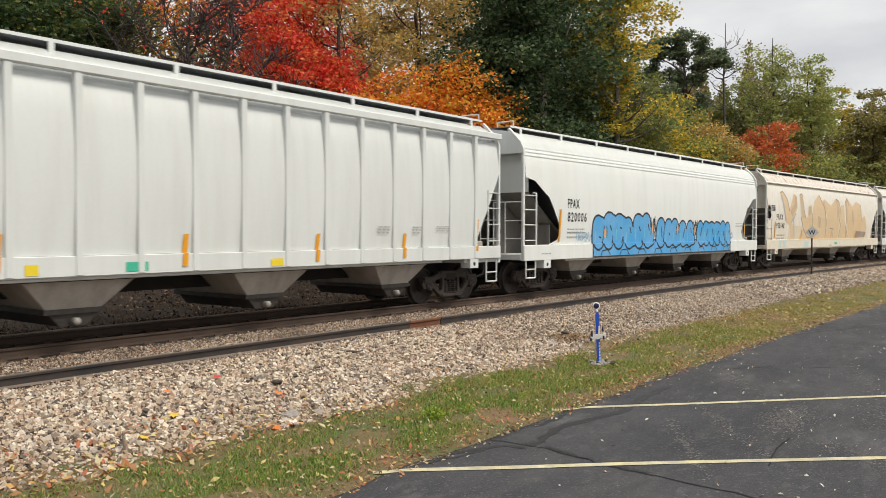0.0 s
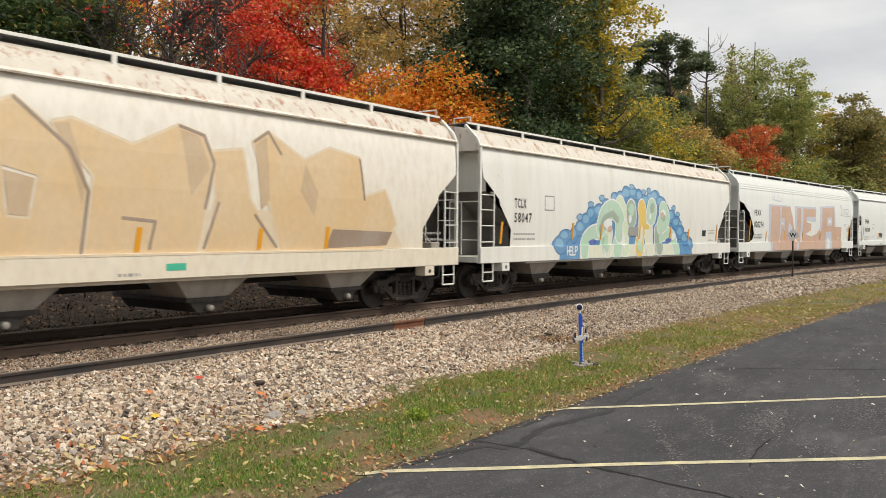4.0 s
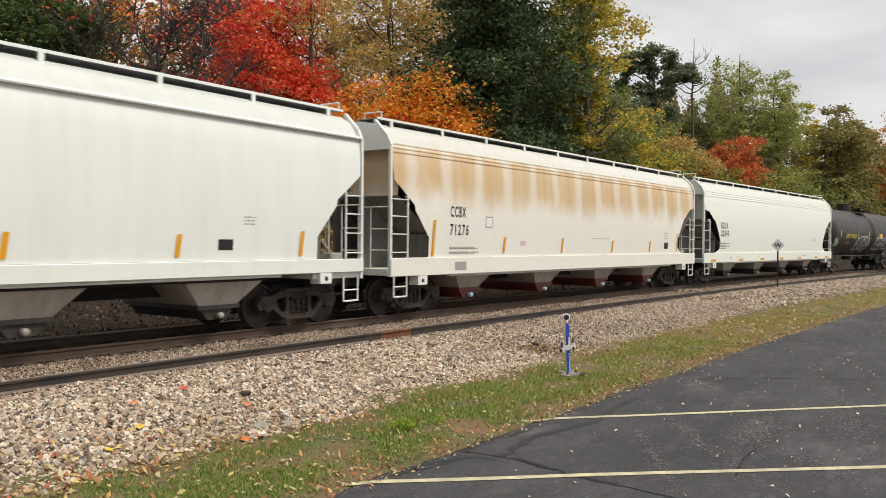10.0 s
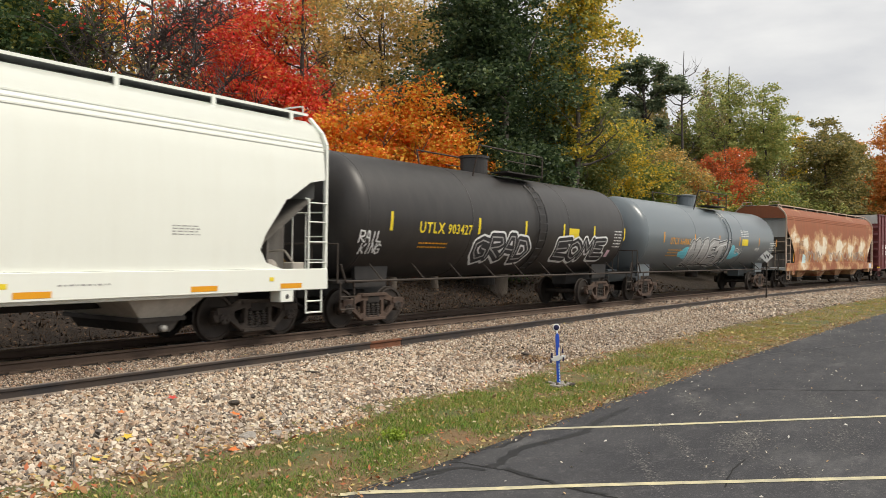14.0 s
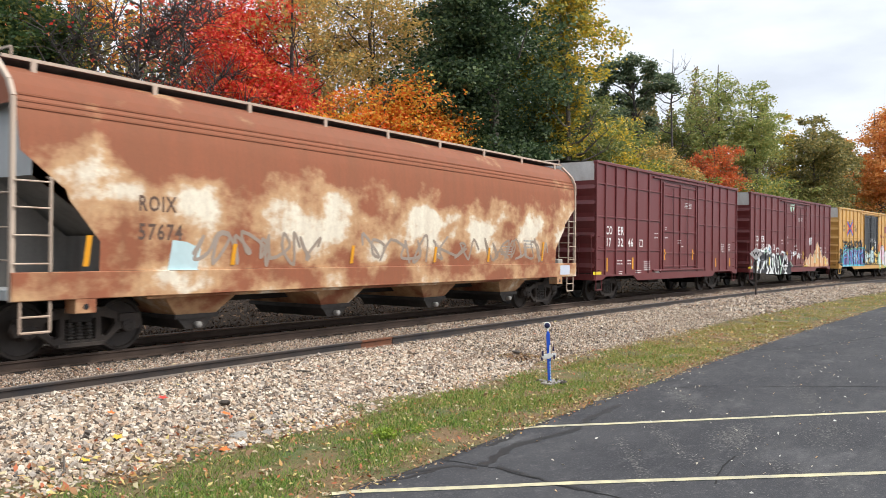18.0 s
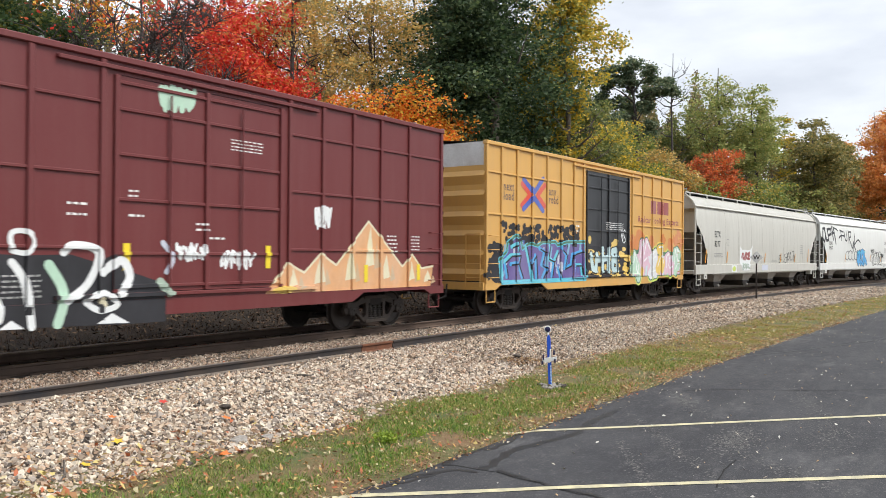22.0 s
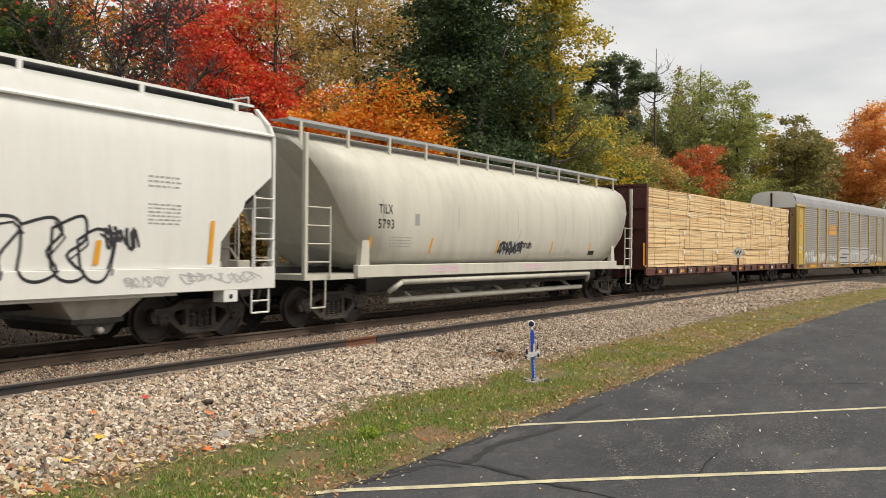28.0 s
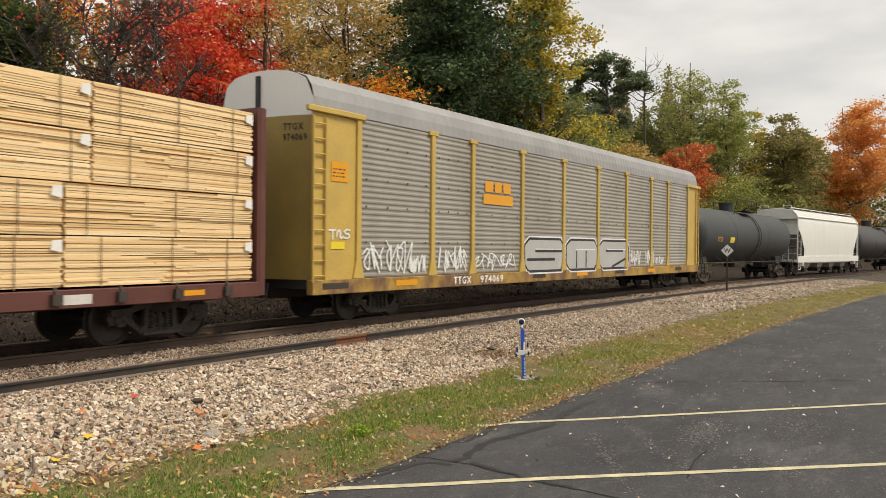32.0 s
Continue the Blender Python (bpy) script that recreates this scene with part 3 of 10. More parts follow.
def ribbon(bm, pts, w, lift, jitter, rng):
    """A flat ribbon with ragged edges along a polyline on the asphalt."""
    dense = []
    for a, b in zip(pts, pts[1:]):
        k = max(2, int((Vector(b) - Vector(a)).length / 0.12))
        dense += [Vector(a).lerp(Vector(b), i / k) for i in range(k)]
    dense.append(Vector(pts[-1]))
    prev = None
    for i, p in enumerate(dense):
        d = (dense[min(i + 1, len(dense) - 1)] - dense[max(i - 1, 0)]).normalized()
        nrm = Vector((-d.y, d.x))
        off = nrm * rng.uniform(-1, 1) * jitter
        ww = w * rng.uniform(0.75, 1.25) if jitter else w * rng.uniform(0.93, 1.05)
        q = [p + off + nrm * ww / 2, p + off - nrm * ww / 2]
        cur = [bm.verts.new((v.x, v.y, lot_z(v.x, v.y) + lift)) for v in q]
        if prev:
            bm.faces.new((prev[0], prev[1], cur[1], cur[0]))
        prev = cur


def asphalt_marks():
    rng = random.Random(4)
    for pts in ([(5.60, 4.92), (7.14, 3.27), (8.18, 2.11), (9.25, 0.94), (12.4, -2.5)], [(8.88, 4.90), (11.25, 2.75), (12.78, 1.34), (16.8, -2.3)]):
        bm = bmesh.new()
        ribbon(bm, pts, 0.1, 0.006, 0.0, rng)
        tagged(part("parking_line", bm, M_STRIPE), "worn pale yellow parking line on the asphalt", "road marking", "parking lines", "structure")
    for pts, w, mt, nm in (([(7.16, 4.66), (7.23, 4.55), (7.21, 4.25), (7.26, 4.07), (7.2, 3.87), (7.15, 3.68), (7.14, 3.52), (7.06, 3.37), (7.04, 3.19), (7.03, 2.99), (7.03, 2.8), (6.98, 2.1), (6.8, 1.2), (6.3, 0.2)], 0.028, M_CRACK, "crack"),
                           ([(7.3, 4.1), (7.24, 3.87), (7.19, 3.68), (7.17, 3.52), (7.1, 3.37), (7.08, 3.19), (7.07, 2.9)], 0.06, M_SEAL, "sealed_crack"),
                           ([(11.24, 4.32), (10.67, 4.28), (10.16, 4.28), (9.62, 4.2), (9.23, 4.17), (8.88, 4.19), (8.53, 4.26), (8.28, 4.31), (7.96, 4.33), (7.75, 4.3), (7.44, 4.26), (7.27, 4.2)], 0.1, M_SEAL, "sealed_crack"),
                           ([(10.29, 4.6), (9.88, 4.67), (9.33, 4.66), (8.91, 4.72), (8.5, 4.62), (8.11, 4.55), (7.89, 4.7), (7.64, 4.75), (7.17, 4.64)], 0.07, M_SEAL, "sealed_crack"),
                           ([(7.15, 4.22), (7.06, 4.42), (6.88, 4.56), (6.66, 4.63), (6.45, 4.7), (6.18, 4.75), (5.99, 4.78)], 0.07, M_SEAL, "sealed_crack"),
                           ([(6.88, 4.52), (6.7, 4.55), (6.51, 4.57), (6.32, 4.63), (6.1, 4.66)], 0.045, M_SEAL, "sealed_crack"),
                           ([(13.12, 4.39), (13.3, 4.03), (13.85, 3.6), (14.2, 3.1), (14.51, 2.6), (15.0, 2.0), (15.6, 1.27)], 0.02, M_CRACK, "crack"),
                           ([(9.2, 2.19), (8.7, 2.2), (8.27, 2.14), (7.97, 2.08)], 0.018, M_CRACK, "crack"),
                           ([(18.5, 4.4), (21, 3.5), (24, 2.5), (28, 1.6)], 0.05, M_SEAL, "sealed_crack")):
        bm = bmesh.new()
        ribbon(bm, pts, w, 0.003, w * 0.5, rng)
        tagged(part(nm, bm, mt), "dark ragged crack across the asphalt", "crack", "asphalt cracks", "structure")


asphalt_marks()


def rail_mesh(bm, s0, s1, lat, foot, step=1.5, twist=0.0):
    """A rail with head, web and foot along the track, its foot at height foot."""
    prof = [(-0.07, 0), (-0.07, 0.012), (-0.012, 0.035), (-0.009, 0.12), (-0.036, 0.135), (-0.036, 0.163), (-0.028, 0.171), (0.028, 0.171), (0.036, 0.163), (0.036, 0.135), (0.009, 0.12), (0.012, 0.035), (0.07, 0.012), (0.07, 0)]
    n = max(2, int((s1 - s0) / step))
    rows = [[bm.verts.new(at(s0 + (s1 - s0) * k / n, lat + a, foot + b)) for a, b in prof] for k in range(n + 1)]
    for p, q in zip(rows, rows[1:]):
        for i in range(len(prof)):
            j = (i + 1) % len(prof)
            bm.faces.new((p[i], p[j], q[j], q[i]))
    bm.faces.new(rows[0])
    bm.faces.new(rows[-1][::-1])


def rails():
    for lat in (0.7535, -0.7535):
        bm = bmesh.new()
        rail_mesh(bm, -80, 260, lat, -0.171)
        rail = tagged(part("rail", finish(bm), M_RAIL_SIDE), "brown rusty steel running rail with a bright head", "rail", "running rails", "structure")
        bm = bmesh.new()
        prev = None
        for k in range(0, 230):
            s = -80 + k * 1.5
            cur = [bm.verts.new(at(s, lat + o, zz)) for o, zz in ((-0.026, 0.0005), (-0.026, 0.002), (0.02, 0.002), (0.02, 0.0005))]
            if prev:
                for i in range(3):
                    bm.faces.new((prev[i], prev[i + 1], cur[i + 1], cur[i]))
            prev = cur
        part("railhead", bm, M_RAIL_TOP, rail, "wheel-polished running surface")
    bm = bmesh.new()
    rail_mesh(bm, -12, 13.0, 3.05, -0.187)
    spare = tagged(part("spare_rail", finish(bm), M_RAIL_SPARE), "new blue-black steel rail lying loose on the ballast", "rail", "spare rails")
    for nm, o0, o1, zz in (("dusty_railhead", -0.031, 0.031, -0.0145), ("dusty_foot", 0.016, 0.068, -0.163)):
        bm = bmesh.new()
        prev = None
        for k in range(42):
            s = -12 + k * 0.6
            zi, zo = (zz, zz) if nm == "dusty_railhead" else (-0.146, -0.171)
            cur = [bm.verts.new(at(s, 3.05 + o0, zi)), bm.verts.new(at(s, 3.05 + o1, zo))]
            if prev:
                bm.faces.new((prev[0], prev[1], cur[1], cur[0]))
            prev = cur
        part(nm, bm, M_RAIL_DUST, spare, "dry brown dust on dark steel")
    bm = bmesh.new()
    rail_mesh(bm, 13.01, 14.0, 3.05, -0.187, 0.33)
    part("rusty_end", finish(bm), M_RAIL_RUST, spare, "orange rusty rail end")
    bm = bmesh.new()
    rail_mesh(bm, 14.03, 75, 3.05, -0.187)
    tagged(part("spare_rail", finish(bm), M_RAIL_SPARE), "dark brown spare rail lying end to end on the ballast", "rail", "spare rails")
    bm = bmesh.new()
    box(bm, -1.3, 1.3, -0.115, 0.115, -0.17, 0)
    tie_mesh = mesh_of(finish(bm, False, 0.012), "tie")
    bm = bmesh.new()
    slab(bm, [(-0.19, 0.0), (0.19, 0.0), (0.19, 0.014), (0.12, 0.014), (0.11, 0.04), (0.09, 0.04), (0.08, 0.014), (-0.08, 0.014), (-0.09, 0.04), (-0.11, 0.04), (-0.12, 0.014), (-0.19, 0.014)], [], -0.09, 0.09)
    plate_mesh = mesh_of(bm, "tie_plate")
    for k in range(150):
        s = -6 + k * 0.5
        p, a = at(s), float(np.interp(s, _S, _TH))
        t = put("railroad_tie", tie_mesh, M_TIE, None, Matrix.Translation((p.x, p.y, -0.187)) @ Matrix.Rotation(a + math.pi / 2 + random.uniform(-0.01, 0.01), 4, "Z"))
        tagged(t, "dark creosoted timber tie half sunk in ballast", "tie", "railway ties")
        for y in (0.7535, -0.7535):
            put("tie_plate", plate_mesh, M_RAIL_SIDE, t, pose(y, 0, 0))


rails()


# ---------- loose stone, grass and leaves ----------
def quad_cloud(name, verts, per, faces, material, flat=False):
    """One mesh out of many alike pieces: verts (n, per, 3), faces as index rows within a piece; flat: hard edges."""
    n = verts.shape[0]
    me = bpy.data.meshes.new(name)
    f = np.asarray(faces)
    idx = (np.arange(n)[:, None, None] * per + f[None]).reshape(-1)
    nf, k = n * f.shape[0], f.shape[1]
    me.vertices.add(n * per)
    me.vertices.foreach_set("co", verts.astype(np.float32).reshape(-1))
    me.loops.add(idx.size)
    me.loops.foreach_set("vertex_index", idx.astype(np.int32))
    me.polygons.add(nf)
    me.polygons.foreach_set("loop_start", np.arange(0, idx.size, k, dtype=np.int32))
    me.polygons.foreach_set("loop_total", np.full(nf, k, dtype=np.int32))
    me.update(calc_edges=True)
    if flat:
        me.shade_flat()
    me.materials.append(material)
    return new(name, me)


CUBE = [(0, 1, 3, 2), (4, 6, 7, 5), (0, 4, 5, 1), (2, 3, 7, 6), (0, 2, 6, 4), (1, 5, 7, 3)]
CUBE_V = np.array([(x, y, z) for x in (-1, 1) for y in (-1, 1) for z in (-1, 1)], float)


def random_turns(rng, n):
    q = rng.normal(size=(n, 4))
    q /= np.linalg.norm(q, axis=1)[:, None]
    w, x, y, z = q.T
    return np.stack([1 - 2 * (y * y + z * z), 2 * (x * y - z * w), 2 * (x * z + y * w), 2 * (x * y + z * w), 1 - 2 * (x * x + z * z), 2 * (y * z - x * w), 2 * (x * z - y * w), 2 * (y * z + x * w), 1 - 2 * (x * x + y * y)], 1).reshape(n, 3, 3)


def verge_edge(s):
    """Where the stones give way to grass, across the track."""
    return np.interp(s, (0, 5, 7, 8.5, 10, 11.2, 12.9, 14.5, 17.7, 21, 28, 60), (6.8, 6.75, 6.85, 6.8, 6.45, 6.75, 6.55, 6.8, 6.4, 6.5, 6.2, 6.2)) + 0.06 * np.sin(s * 5.1) + 0.05 * np.sin(s * 11.3 + 1)


OCTA = [(0, 2, 4), (2, 1, 4), (1, 3, 4), (3, 0, 4), (2, 0, 5), (1, 2, 5), (3, 1, 5), (0, 3, 5)]
OCTA_V = np.array([(1.3, 0, 0), (-1.3, 0, 0), (0, 1.3, 0), (0, -1.3, 0), (0, 0, 1.3), (0, 0, -1.3)], float)


def stones(rng, s0, s1, l0, l1, density, size, shape=CUBE_V):
    n = int((s1 - s0) * (l1 - l0) * density)
    s, la = rng.uniform(s0, s1, n), rng.uniform(l0, l1, n)
    keep = la < verge_edge(s) + rng.normal(0, 0.1, n)
    s, la = s[keep], la[keep]
    n = len(s)
    x, y = at_many(s, la)
    z = np.interp(la, (-3.4, -2.7, 0, 3.4, 4.6, 6.4, 8.7), (-0.3, -0.2, -0.2, -0.19, -0.22, -0.36, -0.4)) + 0.1 * size - 0.003 + 0.012 * np.sin(s * 1.7 + 2 * np.sin(la * 1.1)) * np.sin(la * 2.3 + s * 0.6)
    r = size * rng.uniform(0.6, 1.4, n)
    v = shape[None] * (1 + rng.uniform(-0.3, 0.12, (n, len(shape), 3))) * (r[:, None, None] * rng.uniform(0.68, 1.08, (n, 1, 3)) * 0.55)
    if len(shape) == 6:
        v += rng.uniform(-0.2, 0.2, (n, 6, 3)) * r[:, None, None]
    v = np.einsum("nij,nkj->nki", random_turns(rng, n), v)
    return v + np.stack([x, y, z + rng.uniform(-0.02, 0.022, n)], 1)[:, None]


rng = np.random.default_rng(7)
gravel = quad_cloud("ballast_stones", np.concatenate([stones(rng, 1.5, 14, 3.3, 6.9, 820, 0.036), stones(rng, 1.5, 14, 4.0, 6.9, 170, 0.05), stones(rng, 1.5, 14, 2.5, 6.9, 6, 0.07)]), 8, CUBE, M_GRAVEL, True)
tagged(gravel, "pale grey and tan crushed-stone ballast", "gravel", kind="stuff")
gravel = quad_cloud("ballast_stones", np.concatenate([stones(rng, 14, 30, 3.2, 6.9, 560, 0.042, OCTA_V), stones(rng, 30, 64, 3.0, 6.9, 100, 0.08, OCTA_V)]), 6, OCTA, M_GRAVEL, True)
tagged(gravel, "pale crushed-stone ballast along the curve", "gravel", kind="stuff")
dusty = quad_cloud("dusty_ballast_stones", np.concatenate([stones(rng, 1.5, 16, 0.95, 3.6, 1000, 0.032, OCTA_V), stones(rng, 16, 34, 0.95, 3.4, 420, 0.044, OCTA_V), stones(rng, 34, 64, 0.95, 3.2, 80, 0.085, OCTA_V)]), 6, OCTA, M_GRAVEL_BROWN, True)
tagged(dusty, "brown-dusted crushed stone close to the rails", "gravel", kind="stuff")


def grass(rng, s0, s1, density, h):
    n = int((s1 - s0) * 2.9 * density)
    s, la = rng.uniform(s0, s1, n), rng.uniform(6.2, 9.1, n)
    clump = np.sin(s * 2.3 + 3 * np.sin(la * 2)) * np.sin(la * 3.1 + s) + rng.normal(0, 0.5, n)
    e0 = verge_edge(s) + 0.04
    bare = np.sin(s * 0.83 + 1.7 * np.sin(la * 1.3)) + 0.8 * np.sin(s * 2.9 + la * 2.2) + rng.normal(0, 0.35, n)
    edge = np.where(rng.random(n) < np.clip((8.72 - la) / 0.45, 0.08, 1) * np.clip((la - e0 + 0.1) / 0.4, 0.15, 1), 1, 0) > 0
    keep = edge & (clump > -0.25) & (bare > -1.05) & (la > e0 + rng.normal(0, 0.15, n)) & (la < 8.75 + rng.normal(0, 0.06, n))
    s, la = s[keep], la[keep]
    n = len(s)
    x, y = at_many(s, la)
    z = np.interp(la, (6.4, 8.7), (-0.36, -0.4)) + 0.01
    a = rng.uniform(0, 2 * np.pi, n)
    w, hh = rng.uniform(0.004, 0.01, n) * (h / 0.06), h * rng.uniform(0.4, 1.5, n)
    lean = rng.normal(0, 0.6, (n, 2)) * hh[:, None]
    b = np.stack([x, y, z], 1)
    d = np.stack([np.cos(a) * w, np.sin(a) * w, 0 * w], 1)
    tip = b + np.stack([lean[:, 0], lean[:, 1], hh], 1)
    return np.stack([b - d, b + d, tip], 1)


blades = quad_cloud("grass", np.concatenate([grass(rng, 0.5, 9, 5000, 0.042), grass(rng, 9, 13, 3400, 0.045), grass(rng, 13, 19, 1000, 0.055)]), 3, [(0, 1, 2)], M_GRASS)
tagged(blades, "short green and yellowing autumn grass", "grass", kind="stuff")
hay = quad_cloud("dry_grass", np.concatenate([grass(rng, 1, 9, 500, 0.04), grass(rng, 9, 16, 1300, 0.045), grass(rng, 16, 28, 1300, 0.05), grass(rng, 28, 62, 300, 0.07)]), 3, [(0, 1, 2)], M_GRASS_DRY)
tagged(hay, "yellowed dry grass among fallen leaves", "grass", kind="stuff")


def fallen(rng, n, s0, s1, l0, l1, size, lift):
    s, la = rng.uniform(s0, s1, n), rng.uniform(l0, l1, n)
    x, y = at_many(s, la)
    z = np.interp(la, (-45, -18, -8, -4, -2.7, 3.4, 4.6, 6.4, 8.7, 14), (4.5, 2.0, 0.5, -0.35, -0.2, -0.19, -0.22, -0.36, -0.4, -0.4)) + lift
    k = np.array([(-0.55, -0.04, 0.04), (0.08, -0.27, 0.1), (0.55, 0.06, 0), (-0.02, 0.24, 0.1)])
    a = rng.uniform(0, 2 * np.pi, n)
    sz = size * rng.uniform(0.5, 1.3, n)
    c, sn = np.cos(a)[:, None], np.sin(a)[:, None]
    v = np.stack([(k[:, 0] * c - k[:, 1] * sn) * sz[:, None], (k[:, 0] * sn + k[:, 1] * c) * sz[:, None], (k[:, 2] * rng.uniform(-0.6, 2, (n, 1)) + k[:, 0] * rng.normal(0, 0.45, (n, 1)) + k[:, 1] * rng.normal(0, 0.45, (n, 1))) * sz[:, None]], 2)
    return v + np.stack([x, y, z], 1)[:, None]


leaves = quad_cloud("fallen_leaves", np.concatenate([fallen(rng, 420, 1, 20, 6.2, 8.9, 0.07, 0.04), fallen(rng, 4600, 1, 24, 6.3, 8.9, 0.048, 0.036), fallen(rng, 260, 2.5, 6.5, 5.6, 7.0, 0.085, 0.045), fallen(rng, 700, 20, 50, 6.2, 8.9, 0.09, 0.05), fallen(rng, 420, 2, 30, 1.5, 6.3, 0.06, 0.04), fallen(rng, 1800, 1, 34, 8.35, 8.95, 0.05, 0.025), fallen(rng, 350, 1, 8, 5.9, 7.2, 0.08, 0.045)]), 4, [(0, 1, 2, 3)], M_LEAVES)
tagged(leaves, "scattered orange, yellow and brown fallen leaves", "fallen leaves", kind="stuff")
M_CRUMB = per_island("brown_leaf_crumbs", [(0.22, 0.12, 0.06), (0.3, 0.18, 0.09), (0.15, 0.085, 0.05), (0.36, 0.26, 0.13)], 0.9, 0.1)
crumbs = quad_cloud("leaf_crumbs", np.concatenate([fallen(rng, 5200, 1.5, 30, 1.0, 5.6, 0.035, 0.022), fallen(rng, 260, 14.2, 15.1, 5.5, 6.1, 0.06, 0.05), fallen(rng, 5200, 1, 32, 8.25, 8.86, 0.03, 0.022), fallen(rng, 3200, 1, 32, 6.3, 7.1, 0.032, 0.03), fallen(rng, 9500, 1, 26, 6.5, 8.7, 0.034, 0.018)]), 4, [(0, 1, 2, 3)], M_CRUMB)
tagged(crumbs, "brown crumbled leaves and twigs among the stones", "leaf litter", kind="stuff")
M_PALELEAF = per_island("pale_dry_leaves", [(0.5, 0.46, 0.38), (0.42, 0.36, 0.27), (0.6, 0.58, 0.52), (0.45, 0.3, 0.15)], 0.7, 0.1)
specks = quad_cloud("asphalt_leaves", np.concatenate([fallen(rng, 700, 3, 40, 8.8, 13.5, 0.04, 0.028)]), 4, [(0, 1, 2, 3)], M_PALELEAF)
tagged(specks, "small pale leaves scattered on the asphalt", "fallen leaves", kind="stuff")
def worn_spots(rng, spots):
    """Pale grains of bared stone where the asphalt's surface is worn off."""
    out = []
    for x, y, a, b, turn, n in spots:
        u, v = rng.normal(0, a, n), rng.normal(0, b, n)
        px = x + u * math.cos(turn) - v * math.sin(turn)
        py = y + u * math.sin(turn) + v * math.cos(turn)
        z = np.array([lot_z(p, q) for p, q in zip(px, py)]) + 0.0025
        w = rng.uniform(0.005, 0.016, n)
        t = rng.uniform(0, 6.28, n)
        c, s = np.cos(t) * w, np.sin(t) * w
        out.append(np.stack([np.stack([px + c, py + s, z], 1), np.stack([px - s, py + c, z], 1), np.stack([px - c, py - s, z], 1), np.stack([px + s, py - c, z], 1)], 1))
    return np.concatenate(out)


M_BARED = per_island("bared_aggregate", [(0.13, 0.125, 0.12), (0.18, 0.172, 0.165), (0.1, 0.096, 0.094)], 0.95)
bared = quad_cloud("bared_aggregate", worn_spots(rng, ((10.2, 2.45, 0.42, 0.13, 0.1, 900), (12.4, 3.7, 0.5, 0.1, 0.5, 500), (9.6, 3.1, 0.9, 0.06, 0.6, 420), (8.3, 3.0, 0.7, 0.05, 0.5, 300), (11.2, 1.6, 0.6, 0.2, 0.2, 500), (13.5, 2.2, 0.9, 0.12, 0.3, 500), (8.9, 1.5, 0.5, 0.1, 0.8, 260))), 4, [(0, 1, 2, 3)], M_BARED)
tagged(bared, "pale worn patches of bared stone in the asphalt", "worn patch", kind="stuff")
# Litter tones lowered too, for the same shade behind the track.
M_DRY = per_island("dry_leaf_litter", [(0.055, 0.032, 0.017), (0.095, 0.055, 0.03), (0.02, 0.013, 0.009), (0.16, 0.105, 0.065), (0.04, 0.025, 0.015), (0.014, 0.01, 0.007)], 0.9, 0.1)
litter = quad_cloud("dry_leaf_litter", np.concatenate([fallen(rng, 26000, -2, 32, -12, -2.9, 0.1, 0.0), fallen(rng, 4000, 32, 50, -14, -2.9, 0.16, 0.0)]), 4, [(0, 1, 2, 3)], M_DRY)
tagged(litter, "dry brown leaf litter on the bank behind the track", "leaf litter", kind="stuff")


def brush(rng, n):
    """Dead stalks and dry leaves standing on the bank behind the track."""
    s, la = rng.uniform(-4, 45, n), rng.uniform(-9, -3.0, n)
    x, y = at_many(s, la)
    clump = np.sin(s * 1.9 + np.sin(la * 2.1) * 2) * np.sin(la * 1.7 + s * 0.8)
    keep = clump + rng.normal(0, 0.4, n) > 0.1
    x, y, la = x[keep], y[keep], la[keep]
    n = len(x)
    z = np.interp(la, (-18, -8, -4, -2.7), (2.0, 0.5, -0.35, -0.2)) - 0.05
    h, a = rng.uniform(0.06, 0.24, n), rng.uniform(0, 6.28, n)
    w = rng.uniform(0.003, 0.012, n)
    base = np.stack([x, y, z], 1)
    d = np.stack([np.cos(a) * w, np.sin(a) * w, 0 * w], 1)
    tip = base + np.stack([rng.normal(0, 0.35, n) * h, rng.normal(0, 0.35, n) * h, h], 1)
    return np.stack([base - d, base + d, tip], 1)


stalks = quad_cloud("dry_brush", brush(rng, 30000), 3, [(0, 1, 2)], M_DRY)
tagged(stalks, "dead brown stalks and brush on the bank", "brush", kind="stuff")


# ---------- trees ----------
def polar(bearing, dist):
    return dist * math.cos(radians(bearing)), dist * math.sin(radians(bearing))


def base_of(bearing, dist):
    x, y = polar(bearing, dist)
    s = np.clip(x, -60, 300)
    return x, y, ground_z(float(np.interp(s, _X, _Y)) + TRACK_Y - y)


def leaf_mat(name, cols):
    return per_island(name, [tuple(min(0.85, 1.6 * v) for v in c) for c in cols], 0.6, 0.42)


def limb(bm, pts, radii, n=7):
    rings = []
    for i, p in enumerate(pts):
        d = (pts[min(i + 1, len(pts) - 1)] - pts[max(i - 1, 0)]).normalized()
        u = d.orthogonal().normalized()
        w = d.cross(u)
        rings.append([bm.verts.new(p + radii[i] * (math.cos(2 * math.pi * k / n) * u + math.sin(2 * math.pi * k / n) * w)) for k in range(n)])
    for a, b in zip(rings, rings[1:]):
        for k in range(n):
            f = bm.faces.new((a[k], a[(k + 1) % n], b[(k + 1) % n], b[k]))
            f.smooth = True


